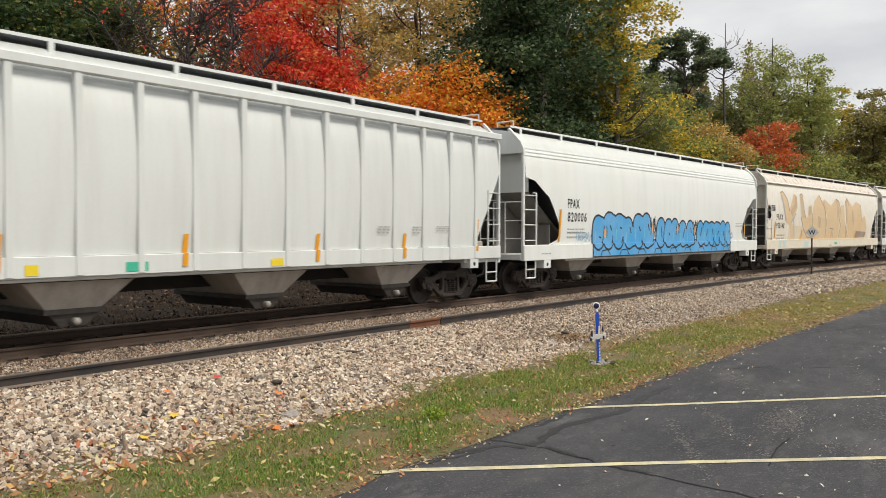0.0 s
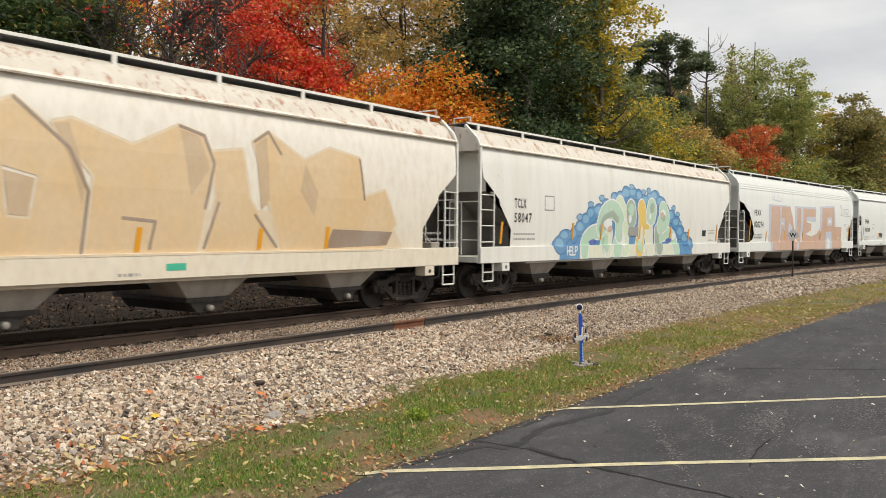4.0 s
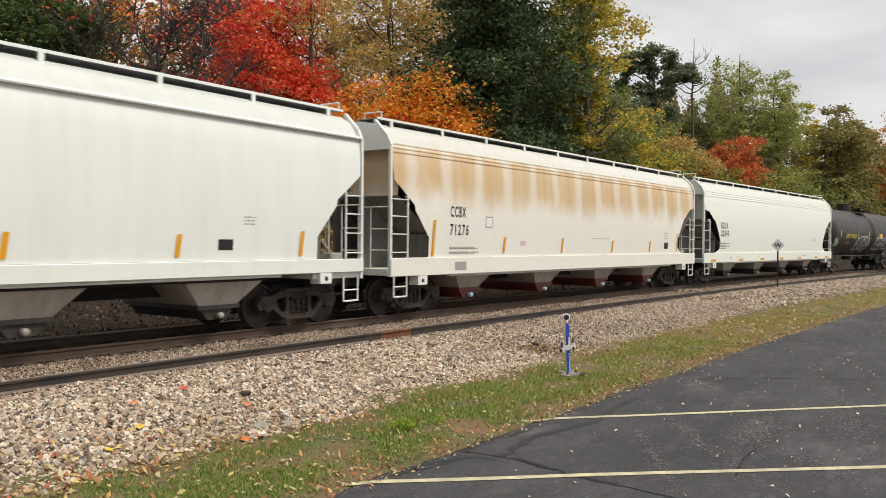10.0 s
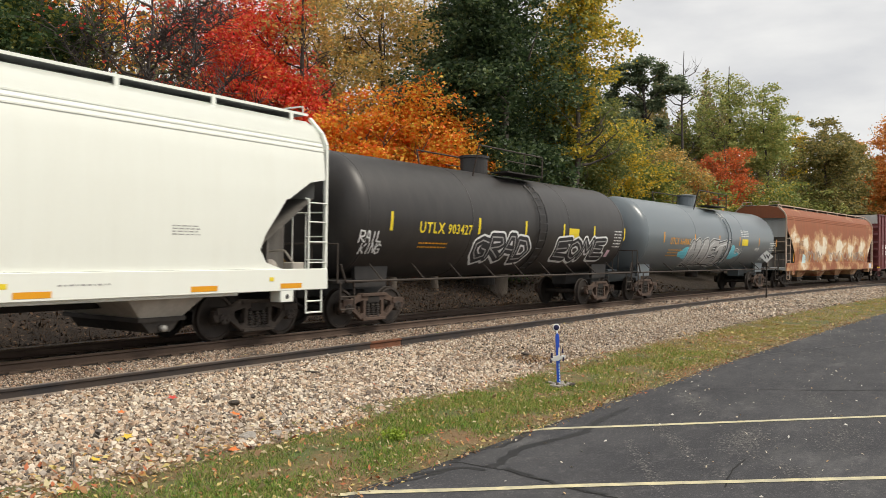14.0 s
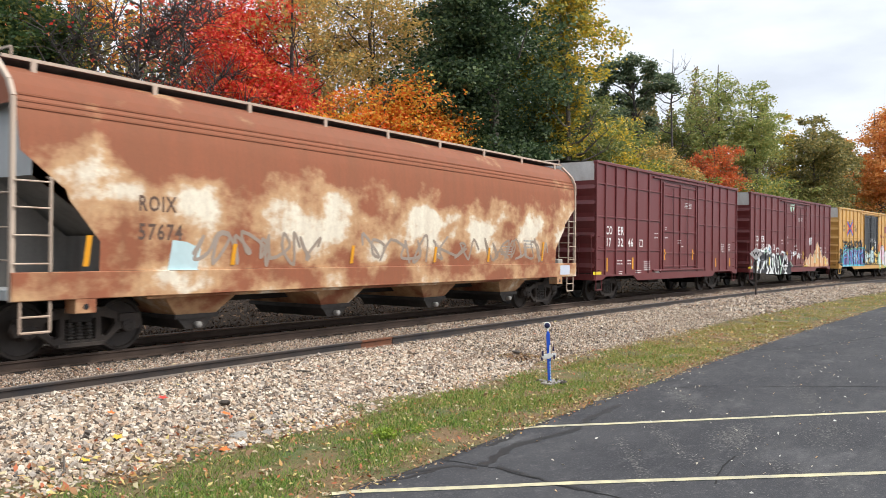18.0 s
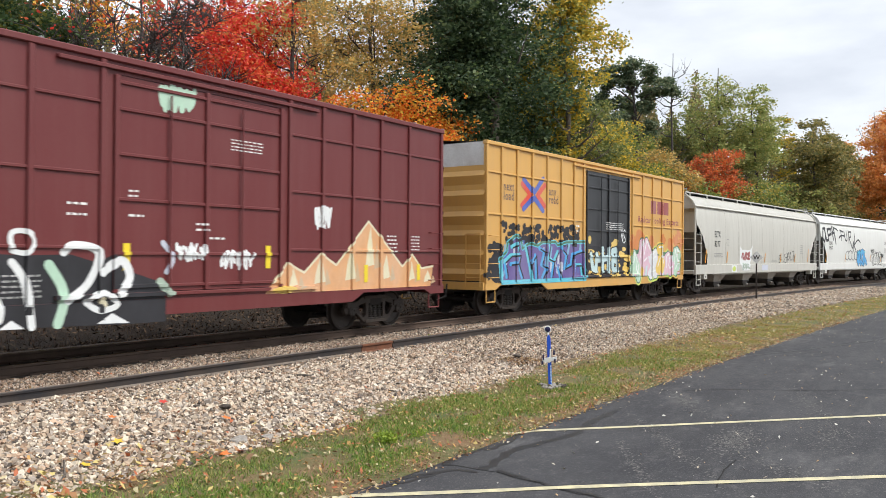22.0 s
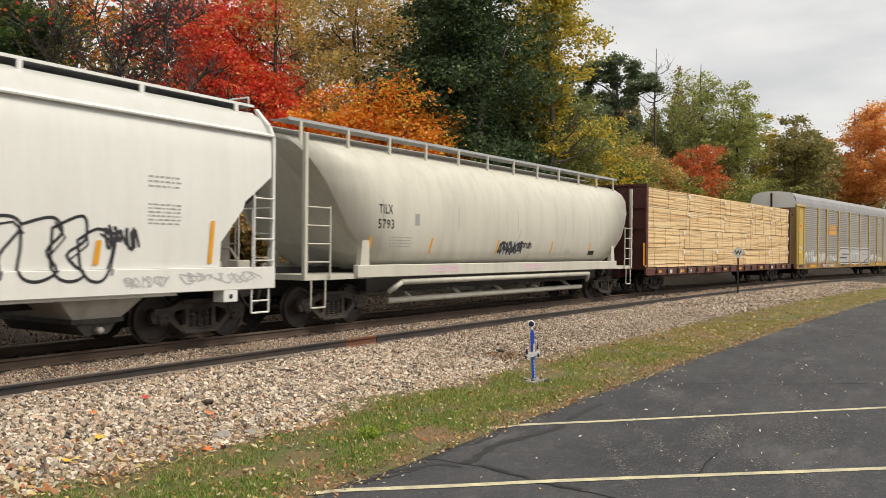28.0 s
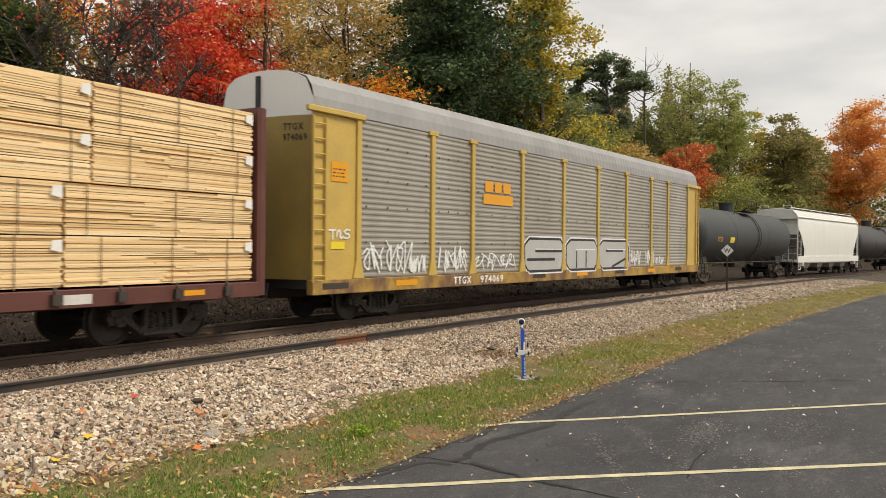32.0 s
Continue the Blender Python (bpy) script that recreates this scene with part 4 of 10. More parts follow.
def wood(height, crown_base, width, r0, rnd, limbs=9, twigs=0, top=0.9):
    """Trunk with limbs, in the tree's own space."""
    bm = bmesh.new()
    bend = [Vector((0, 0, -0.4))]
    for i in range(1, 9):
        z = height * top * i / 8
        bend.append(Vector((bend[-1].x + rnd.uniform(-1, 1) * height * 0.012, bend[-1].y + rnd.uniform(-1, 1) * height * 0.012, z)))
    limb(bm, bend, [r0 * (1.25 if i == 0 else 1 - 0.11 * i) for i in range(9)], 9)
    ends = []
    for k in range(limbs):
        f = rnd.uniform(0.0, 0.85)
        z = crown_base + (height * top - crown_base) * f
        j = min(7, int(z / (height * top) * 8))
        o = bend[j].lerp(bend[j + 1], z / (height * top) * 8 - j)
        a = k * 2.4 + rnd.uniform(-0.5, 0.5)
        ln = width * 0.5 * (1 - 0.55 * f) * rnd.uniform(0.7, 1.05)
        up = ln * rnd.uniform(0.4, 0.9)
        pts = [o]
        for q in (0.35, 0.7, 1.0):
            pts.append(o + Vector((math.cos(a) * ln * q + rnd.uniform(-0.15, 0.15), math.sin(a) * ln * q + rnd.uniform(-0.15, 0.15), up * q * q)))
        rr = r0 * (0.45 - 0.2 * f)
        limb(bm, pts, [rr, rr * 0.7, rr * 0.45, rr * 0.15], 6)
        ends.append(pts)
        for t in range(twigs):
            b0 = pts[rnd.randint(1, 2)].lerp(pts[3], rnd.random())
            d = Vector((rnd.uniform(-1, 1), rnd.uniform(-1, 1), rnd.uniform(-0.2, 1))).normalized() * rnd.uniform(0.5, 1.5)
            m1 = b0 + d * 0.5 + Vector((0, 0, rnd.uniform(-0.1, 0.2)))
            limb(bm, [b0, m1, b0 + d + Vector((rnd.uniform(-0.3, 0.3), rnd.uniform(-0.3, 0.3), rnd.uniform(-0.2, 0.3)))], [0.022, 0.014, 0.005], 4)
    return bm


def crown_cloud(g, height, crown_base, width, n, leaf, clumps, lobes=16, tight=1.0):
    """Leaves in clumps on uneven lobes of a crown; verts (n, 4, 3)."""
    hh = (height - crown_base) / 2
    d = g.normal(size=(lobes, 3))
    d /= np.linalg.norm(d, axis=1)[:, None]
    rad = g.uniform(0.3, 0.82, lobes)
    taper = 1 - 0.4 * np.clip(d[:, 2] * rad, 0, 1)
    lc = d * rad[:, None] * np.stack([width / 2 * taper, width / 2 * taper, np.full(lobes, hh)], 1) + np.array([0, 0, crown_base + hh])
    lr = np.minimum(width * 0.26, hh * 0.55) * g.uniform(0.65, 1.25, lobes) * tight
    which_l = g.integers(0, lobes, clumps)
    e = g.normal(size=(clumps, 3))
    e /= np.linalg.norm(e, axis=1)[:, None]
    e[:, 2] = np.abs(e[:, 2]) * np.where(g.random(clumps) < 0.75, 1, -1)
    c = lc[which_l] + e * (lr[which_l] * g.uniform(0.45, 1.05, clumps))[:, None] * np.array([1.1, 1.1, 0.72])
    which = g.integers(0, clumps, n)
    cr = (width * 0.05 + 0.16) * g.uniform(0.55, 1.4, clumps)
    off = g.normal(size=(n, 3)) * (cr[which] * 0.62)[:, None] * np.array([1.15, 1.15, 0.6])
    p = c[which] + off
    t = random_turns(g, n)
    t[:, 2] *= 0.75
    sz = leaf * g.uniform(0.55, 1.35, n)
    k = np.array([(-0.6, 0, 0), (0, -0.42, 0.08), (0.6, 0, 0), (0, 0.42, 0.08)])
    v = np.einsum("nij,kj->nki", t, k) * sz[:, None, None]
    return v + p[:, None]


TREE_SEED = [100]


def tree(name, label, bearing, dist, height, width, crown_base, mat, n=9000, leaf=0.17, clumps=150, r0=0.22, limbs=9, twigs=0, tight=1.0, category="tree", top=0.9, bark=None):
    TREE_SEED[0] += 1
    g, rnd = np.random.default_rng(TREE_SEED[0]), random.Random(TREE_SEED[0])
    x, y, z = base_of(bearing, dist)
    root = new(name)
    root.location = (x, y, z)
    tagged(root, label, category, "trees behind the railway")
    part("trunk", wood(height - z, max(crown_base - z, 0.3), width, r0, rnd, limbs, twigs, top), bark or M_BARK, root)
    if n:
        ob = quad_cloud("crown", crown_cloud(g, height - z, crown_base - z, width, int(n * 2.6), leaf * 0.94, int(clumps * 2.4), int(14 + width * 1.2 + 0.8 * (height - crown_base)), tight), 4, [(0, 1, 2, 3)], mat)
        ob.parent = root
    return root


L_DARK = leaf_mat("dark_oak_leaves", [(0.028, 0.05, 0.02), (0.042, 0.068, 0.026), (0.022, 0.04, 0.018), (0.056, 0.086, 0.034), (0.095, 0.125, 0.05)])
L_DARKY = leaf_mat("dark_green_yellowing_leaves", [(0.03, 0.06, 0.02), (0.045, 0.075, 0.022), (0.14, 0.14, 0.03), (0.03, 0.05, 0.018), (0.05, 0.08, 0.025)])
L_RED = leaf_mat("red_maple_leaves", [(0.62, 0.06, 0.035), (0.52, 0.045, 0.03), (0.72, 0.12, 0.05), (0.42, 0.035, 0.03), (0.7, 0.2, 0.06)])
L_ORANGE = leaf_mat("orange_maple_leaves", [(0.68, 0.22, 0.025), (0.62, 0.16, 0.02), (0.74, 0.33, 0.04), (0.52, 0.22, 0.03), (0.66, 0.12, 0.02), (0.72, 0.38, 0.06)])
L_BROWN = leaf_mat("browning_leaves", [(0.27, 0.17, 0.05), (0.2, 0.15, 0.05), (0.34, 0.22, 0.06), (0.16, 0.14, 0.045), (0.22, 0.13, 0.05)])
L_YELLOW = leaf_mat("yellow_leaves", [(0.42, 0.3, 0.04), (0.32, 0.27, 0.045), (0.22, 0.22, 0.045), (0.5, 0.33, 0.03), (0.14, 0.16, 0.04)])
L_MIX = leaf_mat("green_yellow_leaves", [(0.13, 0.16, 0.04), (0.22, 0.21, 0.045), (0.09, 0.12, 0.035), (0.32, 0.25, 0.045), (0.1, 0.14, 0.03)])
L_OLIVE = leaf_mat("olive_green_leaves", [(0.2, 0.225, 0.07), (0.25, 0.26, 0.08), (0.15, 0.175, 0.055), (0.33, 0.3, 0.1)])
L_PINE = leaf_mat("pine_needles", [(0.08, 0.11, 0.06), (0.11, 0.14, 0.075), (0.06, 0.088, 0.05), (0.15, 0.165, 0.09)])
L_RUST = leaf_mat("rust_red_leaves", [(0.42, 0.1, 0.035), (0.35, 0.09, 0.035), (0.5, 0.15, 0.04), (0.28, 0.1, 0.04)])
L_TWIG = leaf_mat("grey_twigs", [(0.12, 0.095, 0.085), (0.16, 0.13, 0.115)])

def pine(bearing, dist, height):
    """A tall pine: a bare trunk, a few rising limbs and flat plates of needles at their ends."""
    g, rnd = np.random.default_rng(77), random.Random(77)
    x, y, z = base_of(bearing, dist)
    root = new("pine_tree")
    root.matrix_basis = pose(x, y, z, 0, 0, bearing)
    tagged(root, "tall pine with flat dark plates of needles", "tree", "trees behind the railway")
    h = height - z
    bm = bmesh.new()
    limb(bm, [Vector((0, 0.25 * math.sin(k), h * k / 8 - 0.4 * (k == 0))) for k in range(9)], [0.3 - 0.03 * k for k in range(9)], 8)
    cloud = []
    plates = [(2.3, -0.5, 2.2), (1.1, -0.2, 2.6), (-0.2, 0.0, 2.8), (-1.4, -0.4, 2.4), (-2.5, -1.7, 2.2), (-1.5, -2.2, 2.0), (-3.1, -2.1, 1.5), (0.3, -1.2, 3.0), (1.8, -1.4, 2.6), (2.4, -2.6, 2.4), (1.2, -2.8, 2.4), (2.6, -4.0, 2.4), (1.0, -4.4, 2.6), (0.1, -3.4, 2.0), (-1.0, -3.6, 1.6), (2.0, -5.4, 2.6), (0.4, -6.0, 2.4), (2.8, -6.6, 2.4), (-1.6, -5.2, 1.6)]
    for dy, dz, w in plates:
        top = Vector((rnd.uniform(-1.2, 1.2), dy + 0.3, h + dz - 0.4))
        limb(bm, [Vector((0, 0, top.z - 1.4)), top * 0.5 + Vector((0, 0, (top.z - 1.1) * 0.5)), top], [0.1, 0.06, 0.02], 5)
        v = crown_cloud(g, 1.7, 0.0, w * 1.1, 1500, 0.19, 70, 14, 0.62)
        cloud.append(v + np.array([top.x, top.y, top.z - 0.8]))
    part("trunk", bm, M_BARK_DARK, root)
    quad_cloud("crown", np.concatenate(cloud), 4, [(0, 1, 2, 3)], L_PINE).parent = root
    return root


L_GOLD = leaf_mat("golden_brown_leaves", [(0.33, 0.21, 0.06), (0.4, 0.27, 0.085), (0.27, 0.185, 0.06), (0.23, 0.205, 0.075), (0.47, 0.3, 0.08), (0.18, 0.16, 0.06)])
L_LIGHT = leaf_mat("light_green_leaves", [(0.21, 0.235, 0.075), (0.27, 0.275, 0.09), (0.16, 0.185, 0.06), (0.33, 0.3, 0.1), (0.19, 0.23, 0.07)])
L_BROLIVE = leaf_mat("brownish_olive_leaves", [(0.16, 0.15, 0.05), (0.22, 0.18, 0.06), (0.12, 0.12, 0.04), (0.28, 0.21, 0.07), (0.1, 0.1, 0.038)])
L_ORANGE_FAR = leaf_mat("faded_orange_leaves", [(0.52, 0.24, 0.06), (0.46, 0.19, 0.05), (0.58, 0.3, 0.09), (0.38, 0.17, 0.05), (0.5, 0.26, 0.1)])
L_DEEP = leaf_mat("deep_olive_leaves", [(0.112, 0.138, 0.044), (0.15, 0.163, 0.05), (0.213, 0.2, 0.056), (0.088, 0.112, 0.037)])
M_BARK_DARK = surface("dark_bark", (0.06, 0.05, 0.046), (0.12, 0.102, 0.094), 6, 30, 0.95, 0.7, 0, (1, 1, 0.3), 0.6, 0.03)

tree("oak_tree", "tall dark green tree with some yellowing twigs", 64.0, 37, 17, 8.5, 2.0, L_DARKY, 12000, 0.18, 170, 0.28)
tree("oak_tree", "dark green tree with leaves turning yellow", 59.6, 33, 13, 5.6, 2.5, L_DARKY, 9000, 0.16, 130, 0.2)
tree("bare_tree", "leafless dark tree with a haze of grey twigs", 53.9, 32, 14, 8, 4.0, L_RED, 300, 0.13, 40, 0.13, 26, 34, bark=M_BARK_DARK)
tree("bare_tree", "leafless dark tree with fine grey branches", 50.6, 33, 12.5, 6.5, 4.5, L_RED, 900, 0.13, 60, 0.12, 20, 30, bark=M_BARK_DARK)
tree("bare_tree", "dark leaning tree with few orange leaves", 56.2, 36, 15, 5, 4.0, L_ORANGE, 1500, 0.15, 60, 0.2, 12, 10, bark=M_BARK_DARK)
tree("maple_tree", "bright red autumn maple", 47.7, 37, 16.5, 6.0, 3.5, L_RED, 11500, 0.15, 190, 0.2, 14, 8, 1.1, bark=M_BARK_DARK)
tree("maple_tree", "lower red maple with dense foliage", 45.6, 35, 11, 4.6, 3.0, L_RED, 7000, 0.15, 100, 0.16, bark=M_BARK_DARK)
tree("ash_tree", "dark forked tree with a leaning limb and few leaves", 43.3, 36, 15.5, 6, 5.0, L_GOLD, 1500, 0.15, 70, 0.2, 11, 12, bark=M_BARK_DARK)
tree("ash_tree", "tall golden-brown tree with sparse leaves", 42.0, 46, 19, 7.5, 4.0, L_GOLD, 3900, 0.18, 160, 0.24, 14, 10, bark=M_BARK_DARK)
tree("ash_tree", "tall golden tree with thin foliage", 38.8, 45, 19, 7.5, 4.0, L_GOLD, 4100, 0.18, 170, 0.24, 14, 10, bark=M_BARK_DARK)
tree("ash_tree", "tall thin-leaved golden tree with a forked trunk", 35.8, 48, 20, 6.5, 5.0, L_GOLD, 3300, 0.18, 150, 0.24, 12, 10, bark=M_BARK_DARK)
tree("maple_tree", "spreading bright orange autumn maple", 37.2, 33.5, 9.4, 5.8, 2.6, L_ORANGE, 8500, 0.14, 130, 0.16, 12, 6)
tree("maple_tree", "small maple with orange-yellow leaves", 34.2, 35, 8.4, 4.4, 2.6, L_ORANGE, 6500, 0.15, 90, 0.14)
tree("maple_tree", "low maple with orange leaves", 41.2, 34, 7.6, 3.8, 2.4, L_ORANGE, 4500, 0.15, 80, 0.13)
tree("oak_tree", "large dense dark green oak", 29.9, 37, 18.5, 7.4, 1.5, L_DARK, 22000, 0.18, 320, 0.34, tight=1.15)
tree("oak_tree", "dark green oak standing close behind another", 29.9, 43, 18.5, 6.8, 2.0, L_DARK, 12000, 0.2, 200, 0.26, tight=1.2)
tree("linden_tree", "tall yellow tree at the edge of a dark oak", 25.0, 42, 19.5, 4.6, 4.0, L_YELLOW, 9500, 0.17, 170, 0.2, 12, 6, 1.25)
tree("linden_tree", "yellow-green tree beside a dark oak", 24.2, 47, 13.0, 5.6, 2.0, L_DEEP, 7500, 0.18, 130, 0.2, tight=1.2)
tree("hawthorn_bush", "broad green and yellow shrubby tree", 22.6, 51, 11.0, 6.0, 1.5, L_YELLOW, 7500, 0.17, 140, 0.14)
tree("hawthorn_bush", "green and yellow bush in front of the woods", 25.4, 47, 8.4, 6.0, 0.8, L_DEEP, 6500, 0.17, 110, 0.12)
tree("hawthorn_bush", "yellow-green bush with thin leaves", 20.2, 57, 10.0, 5.0, 0.8, L_MIX, 6000, 0.18, 110, 0.12, 9, 4)
tree("hawthorn_bush", "pale brown-olive bush with thin leaves", 17.9, 63, 11.0, 6.0, 0.8, L_GOLD, 5200, 0.18, 120, 0.12, 9, 6)
pine(20.1, 70, 17.7)
tree("ash_tree", "dark thin tree below a tall pine", 21.4, 76, 16.0, 5.0, 5.0, L_DEEP, 3600, 0.24, 90, 0.22, 10, 6, bark=M_BARK_DARK)
tree("dead_tree", "dead grey snag with broken branches", 17.4, 75, 19.6, 5.0, 8.0, L_TWIG, 0, 0.1, 10, 0.2, 14, 7, top=1.0, bark=M_BARK_DARK)
tree("ash_tree", "dull olive tree with a thinning crown", 17.6, 84, 16.4, 8, 4.0, L_DEEP, 5200, 0.25, 130, 0.24, 12, 8, bark=M_BARK_DARK)
tree("ash_tree", "tall light green tree with a rounded crown", 14.8, 82, 21.6, 7.6, 5.0, L_LIGHT, 4600, 0.22, 120, 0.26, 15, 9, bark=M_BARK_DARK)
tree("ash_tree", "light green tree with arching branches", 12.2, 84, 19.0, 6.4, 4.0, L_LIGHT, 4200, 0.22, 110, 0.24, 12, 8, bark=M_BARK_DARK)
tree("maple_tree", "small rust-red maple in front of green trees", 15.2, 76, 12.6, 5.4, 3.0, L_RUST, 5200, 0.2, 90, 0.16, 10, 6)
tree("maple_tree", "low maple with rust-orange leaves", 13.7, 80, 9.6, 5.0, 2.0, L_RUST, 3800, 0.2, 80, 0.14)
tree("ash_tree", "deep olive tree turning yellow at the top", 9.0, 92, 17.0, 7.5, 2.0, L_BROLIVE, 8000, 0.26, 140, 0.26, 12, 6)
tree("ash_tree", "olive-yellow tree beside a large orange maple", 7.8, 100, 17.0, 6.0, 2.0, L_BROLIVE, 6500, 0.28, 110, 0.26, 10, 4)
tree("maple_tree", "large orange maple at the far end of the woods", 5.0, 118, 22.4, 11.0, 2.0, L_ORANGE_FAR, 12000, 0.3, 170, 0.28, 10, 4)
tree("ash_tree", "slim yellow tree behind olive foliage", 10.5, 104, 19.6, 3.4, 6.0, L_YELLOW, 2600, 0.24, 60, 0.18)
tree("ash_tree", "yellowing tree beyond the orange maple", 0.2, 128, 19.5, 15, 2.0, L_MIX, 9000, 0.36, 140, 0.26)
for b_, d_, h_, w_, m_, lb_ in ((66, 31, 4.5, 5, L_DARKY, "dark green"), (61, 29, 4.6, 5, L_BROWN, "brown"), (56, 29, 4.0, 5, L_BROWN, "brown"), (51, 30, 4.4, 5, L_RUST, "rust-red"), (46, 30, 4.2, 5, L_BROWN, "brown"), (33, 39, 5.2, 6.1, L_MIX, "green"), (29, 41, 5.0, 6.8, L_DARKY, "dark green"),
                               (22, 52, 6.0, 7.8, L_DARKY, "green"), (18.2, 60, 7.5, 7.8, L_MIX, "olive"), (15.8, 66, 6.8, 7.9, L_MIX, "olive"), (12.6, 78, 9.3, 9.8, L_MIX, "yellow-green"), (10.6, 90, 10.8, 10.9, L_OLIVE, "olive"), (9.0, 104, 11.5, 11.1, L_MIX, "green"), (7.0, 122, 12.6, 12.9, L_MIX, "yellow-green"), (4.4, 136, 13.2, 14.1, L_OLIVE, "olive"), (2.0, 150, 12.9, 14.5, L_MIX, "green")):
    tree("bush", lb_ + " autumn bush at the edge of the woods", b_, d_, h_, w_, 0.5, m_, 4200, 0.17 if d_ < 45 else 0.22, 80, 0.08, 6, 2, category="bush")


def far_woods():
    """Woods behind the nearer trees, a loose belt of foliage."""
    g = np.random.default_rng(5)
    n = 140000
    b = np.where(g.random(n) < 0.45, g.uniform(5, 28, n), g.uniform(-6, 76, n))
    d = np.interp(b, (-6, 10, 30, 76), (150, 128, 66, 52)) + g.uniform(-6, 10, n)
    topz = np.interp(b, (-6, 4, 8, 12, 16, 20, 24, 28, 34, 46, 51, 58, 76), (16, 17, 19, 21.5, 23.5, 22, 18, 15.0, 15, 15, 21, 22, 22)) * (0.82 + 0.12 * np.sin(b * 1.7) + 0.1 * np.sin(b * 4.3 + 1))
    z = topz * g.uniform(0, 1, n) ** 0.8 * (1 + 0.05 * np.clip(g.normal(size=n), -2, 0))
    x, y = d * np.cos(np.radians(b)), d * np.sin(np.radians(b))
    k = np.array([(-0.6, 0, 0), (0, -0.45, 0.1), (0.6, 0, 0), (0, 0.45, 0.1)])
    v = np.einsum("nij,kj->nki", random_turns(g, n), k) * (g.uniform(0.22, 0.46, n))[:, None, None]
    ob = quad_cloud("far_woods", v + np.stack([x, y, z + 1.0], 1)[:, None], 4, [(0, 1, 2, 3)], leaf_mat("far_foliage", [(0.1, 0.1, 0.04), (0.16, 0.12, 0.045), (0.07, 0.08, 0.03), (0.2, 0.15, 0.05), (0.12, 0.085, 0.04)]))
    tagged(ob, "distant brown and olive autumn woods", "woods", kind="stuff")


far_woods()


# ---------- lineside things ----------
def big_leaf(x, y, z, size, mat, colour, turn):
    """A fallen maple leaf: five points round a stalk, slightly cupped."""
    bm = bmesh.new()
    pts = []
    for k in range(10):
        r = size * (0.5 if k % 2 == 0 else 0.27)
        q = 2 * math.pi * k / 10
        pts.append(bm.verts.new((r * math.cos(q), r * math.sin(q), 0.12 * r)))
    c = bm.verts.new((0, 0, 0))
    for k in range(10):
        bm.faces.new((c, pts[k], pts[(k + 1) % 10]))
    ob = part("fallen_leaf", bm, mat)
    ob.matrix_basis = pose(x, y, z, 12, -10, turn)
    tagged(ob, colour + " fallen maple leaf lying on the ballast", "leaf", "single fallen leaves")


M_LEAF_RED, M_LEAF_OR, M_LEAF_YEL = plain("red_leaf", (0.5, 0.05, 0.035), 0.6), plain("orange_leaf", (0.62, 0.16, 0.03), 0.6), plain("yellow_leaf", (0.62, 0.42, 0.04), 0.6)
for args in ((7.03, 8.94, -0.15, 0.14, M_LEAF_RED, "red", 20), (7.06, 7.78, -0.23, 0.16, M_LEAF_OR, "orange", 70), (5.57, 7.83, -0.25, 0.14, M_LEAF_YEL, "yellow", 10), (6.1, 8.7, -0.17, 0.12, M_LEAF_OR, "pale orange", 50), (4.6, 8.0, -0.26, 0.13, M_LEAF_OR, "orange", 140), (6.08, 6.72, -0.33, 0.15, M_LEAF_OR, "rust-orange", 30), (6.25, 6.66, -0.33, 0.13, M_LEAF_RED, "dull red", 200), (4.9, 7.4, -0.3, 0.14, M_LEAF_YEL, "yellow", 80)):
    big_leaf(*args)


def rock(name, label, x, y, z, size, mat, seed):
    rnd = random.Random(seed)
    bm = bmesh.new()
    bmesh.ops.create_icosphere(bm, subdivisions=2, radius=1)
    for v in bm.verts:
        k = 1 + 0.35 * noise.noise(v.co * 1.3 + Vector((seed, 0, 0))) + rnd.uniform(-0.05, 0.05)
        v.co = (v.co.x * size[0] * k, v.co.y * size[1] * k, v.co.z * size[2] * k)
    ob = part(name, bm, mat)
    ob.matrix_basis = pose(x, y, z, 0, 0, rnd.uniform(0, 180))
    tagged(ob, label, "stone", "odd stones")


M_ROCK = surface("pale_flat_stone", (0.4, 0.37, 0.33), (0.24, 0.22, 0.2), 9, 40, 0.9, 0.6)
M_CLOD = surface("dark_clod", (0.05, 0.042, 0.036), (0.1, 0.08, 0.065), 9, 40, 0.95, 0.8)
rock("flat_stone", "flat pale grey stone at the foot of the ballast", 6.62, 7.08, -0.335, (0.15, 0.09, 0.05), M_ROCK, 1)
rock("flat_stone", "broken grey stone beside the ballast", 6.95, 6.95, -0.345, (0.12, 0.08, 0.04), M_ROCK, 2)
rock("dark_clod", "dark lump lying on the ballast", 7.46, 8.24, -0.2, (0.08, 0.055, 0.035), M_CLOD, 3)
rock("dark_clod", "dark flat debris beside the spare rail", 9.95, 9.17, -0.17, (0.13, 0.05, 0.02), M_CLOD, 4)
rock("dark_clod", "small dark lump of debris on the ballast", 14.6, 7.75, -0.21, (0.1, 0.07, 0.03), M_CLOD, 5)


def weed(x, y, z, h, n, seed):
    g = np.random.default_rng(seed)
    t = random_turns(g, n)
    k = np.array([(-0.5, 0, 0), (0, -0.2, 0.05), (0.5, 0, 0), (0, 0.2, 0.05)])
    v = np.einsum("nij,kj->nki", t, k) * (h * 0.4 * g.uniform(0.5, 1, n))[:, None, None]
    p = np.stack([g.normal(0, h * 0.5, n), g.normal(0, h * 0.5, n), h * g.uniform(0.1, 0.9, n)], 1)
    ob = quad_cloud("weed", v + p[:, None], 4, [(0, 1, 2, 3)], M_WEED)
    ob.location = (x, y, z)
    tagged(ob, "small bright green weed growing in the ballast", "weed", "weeds")


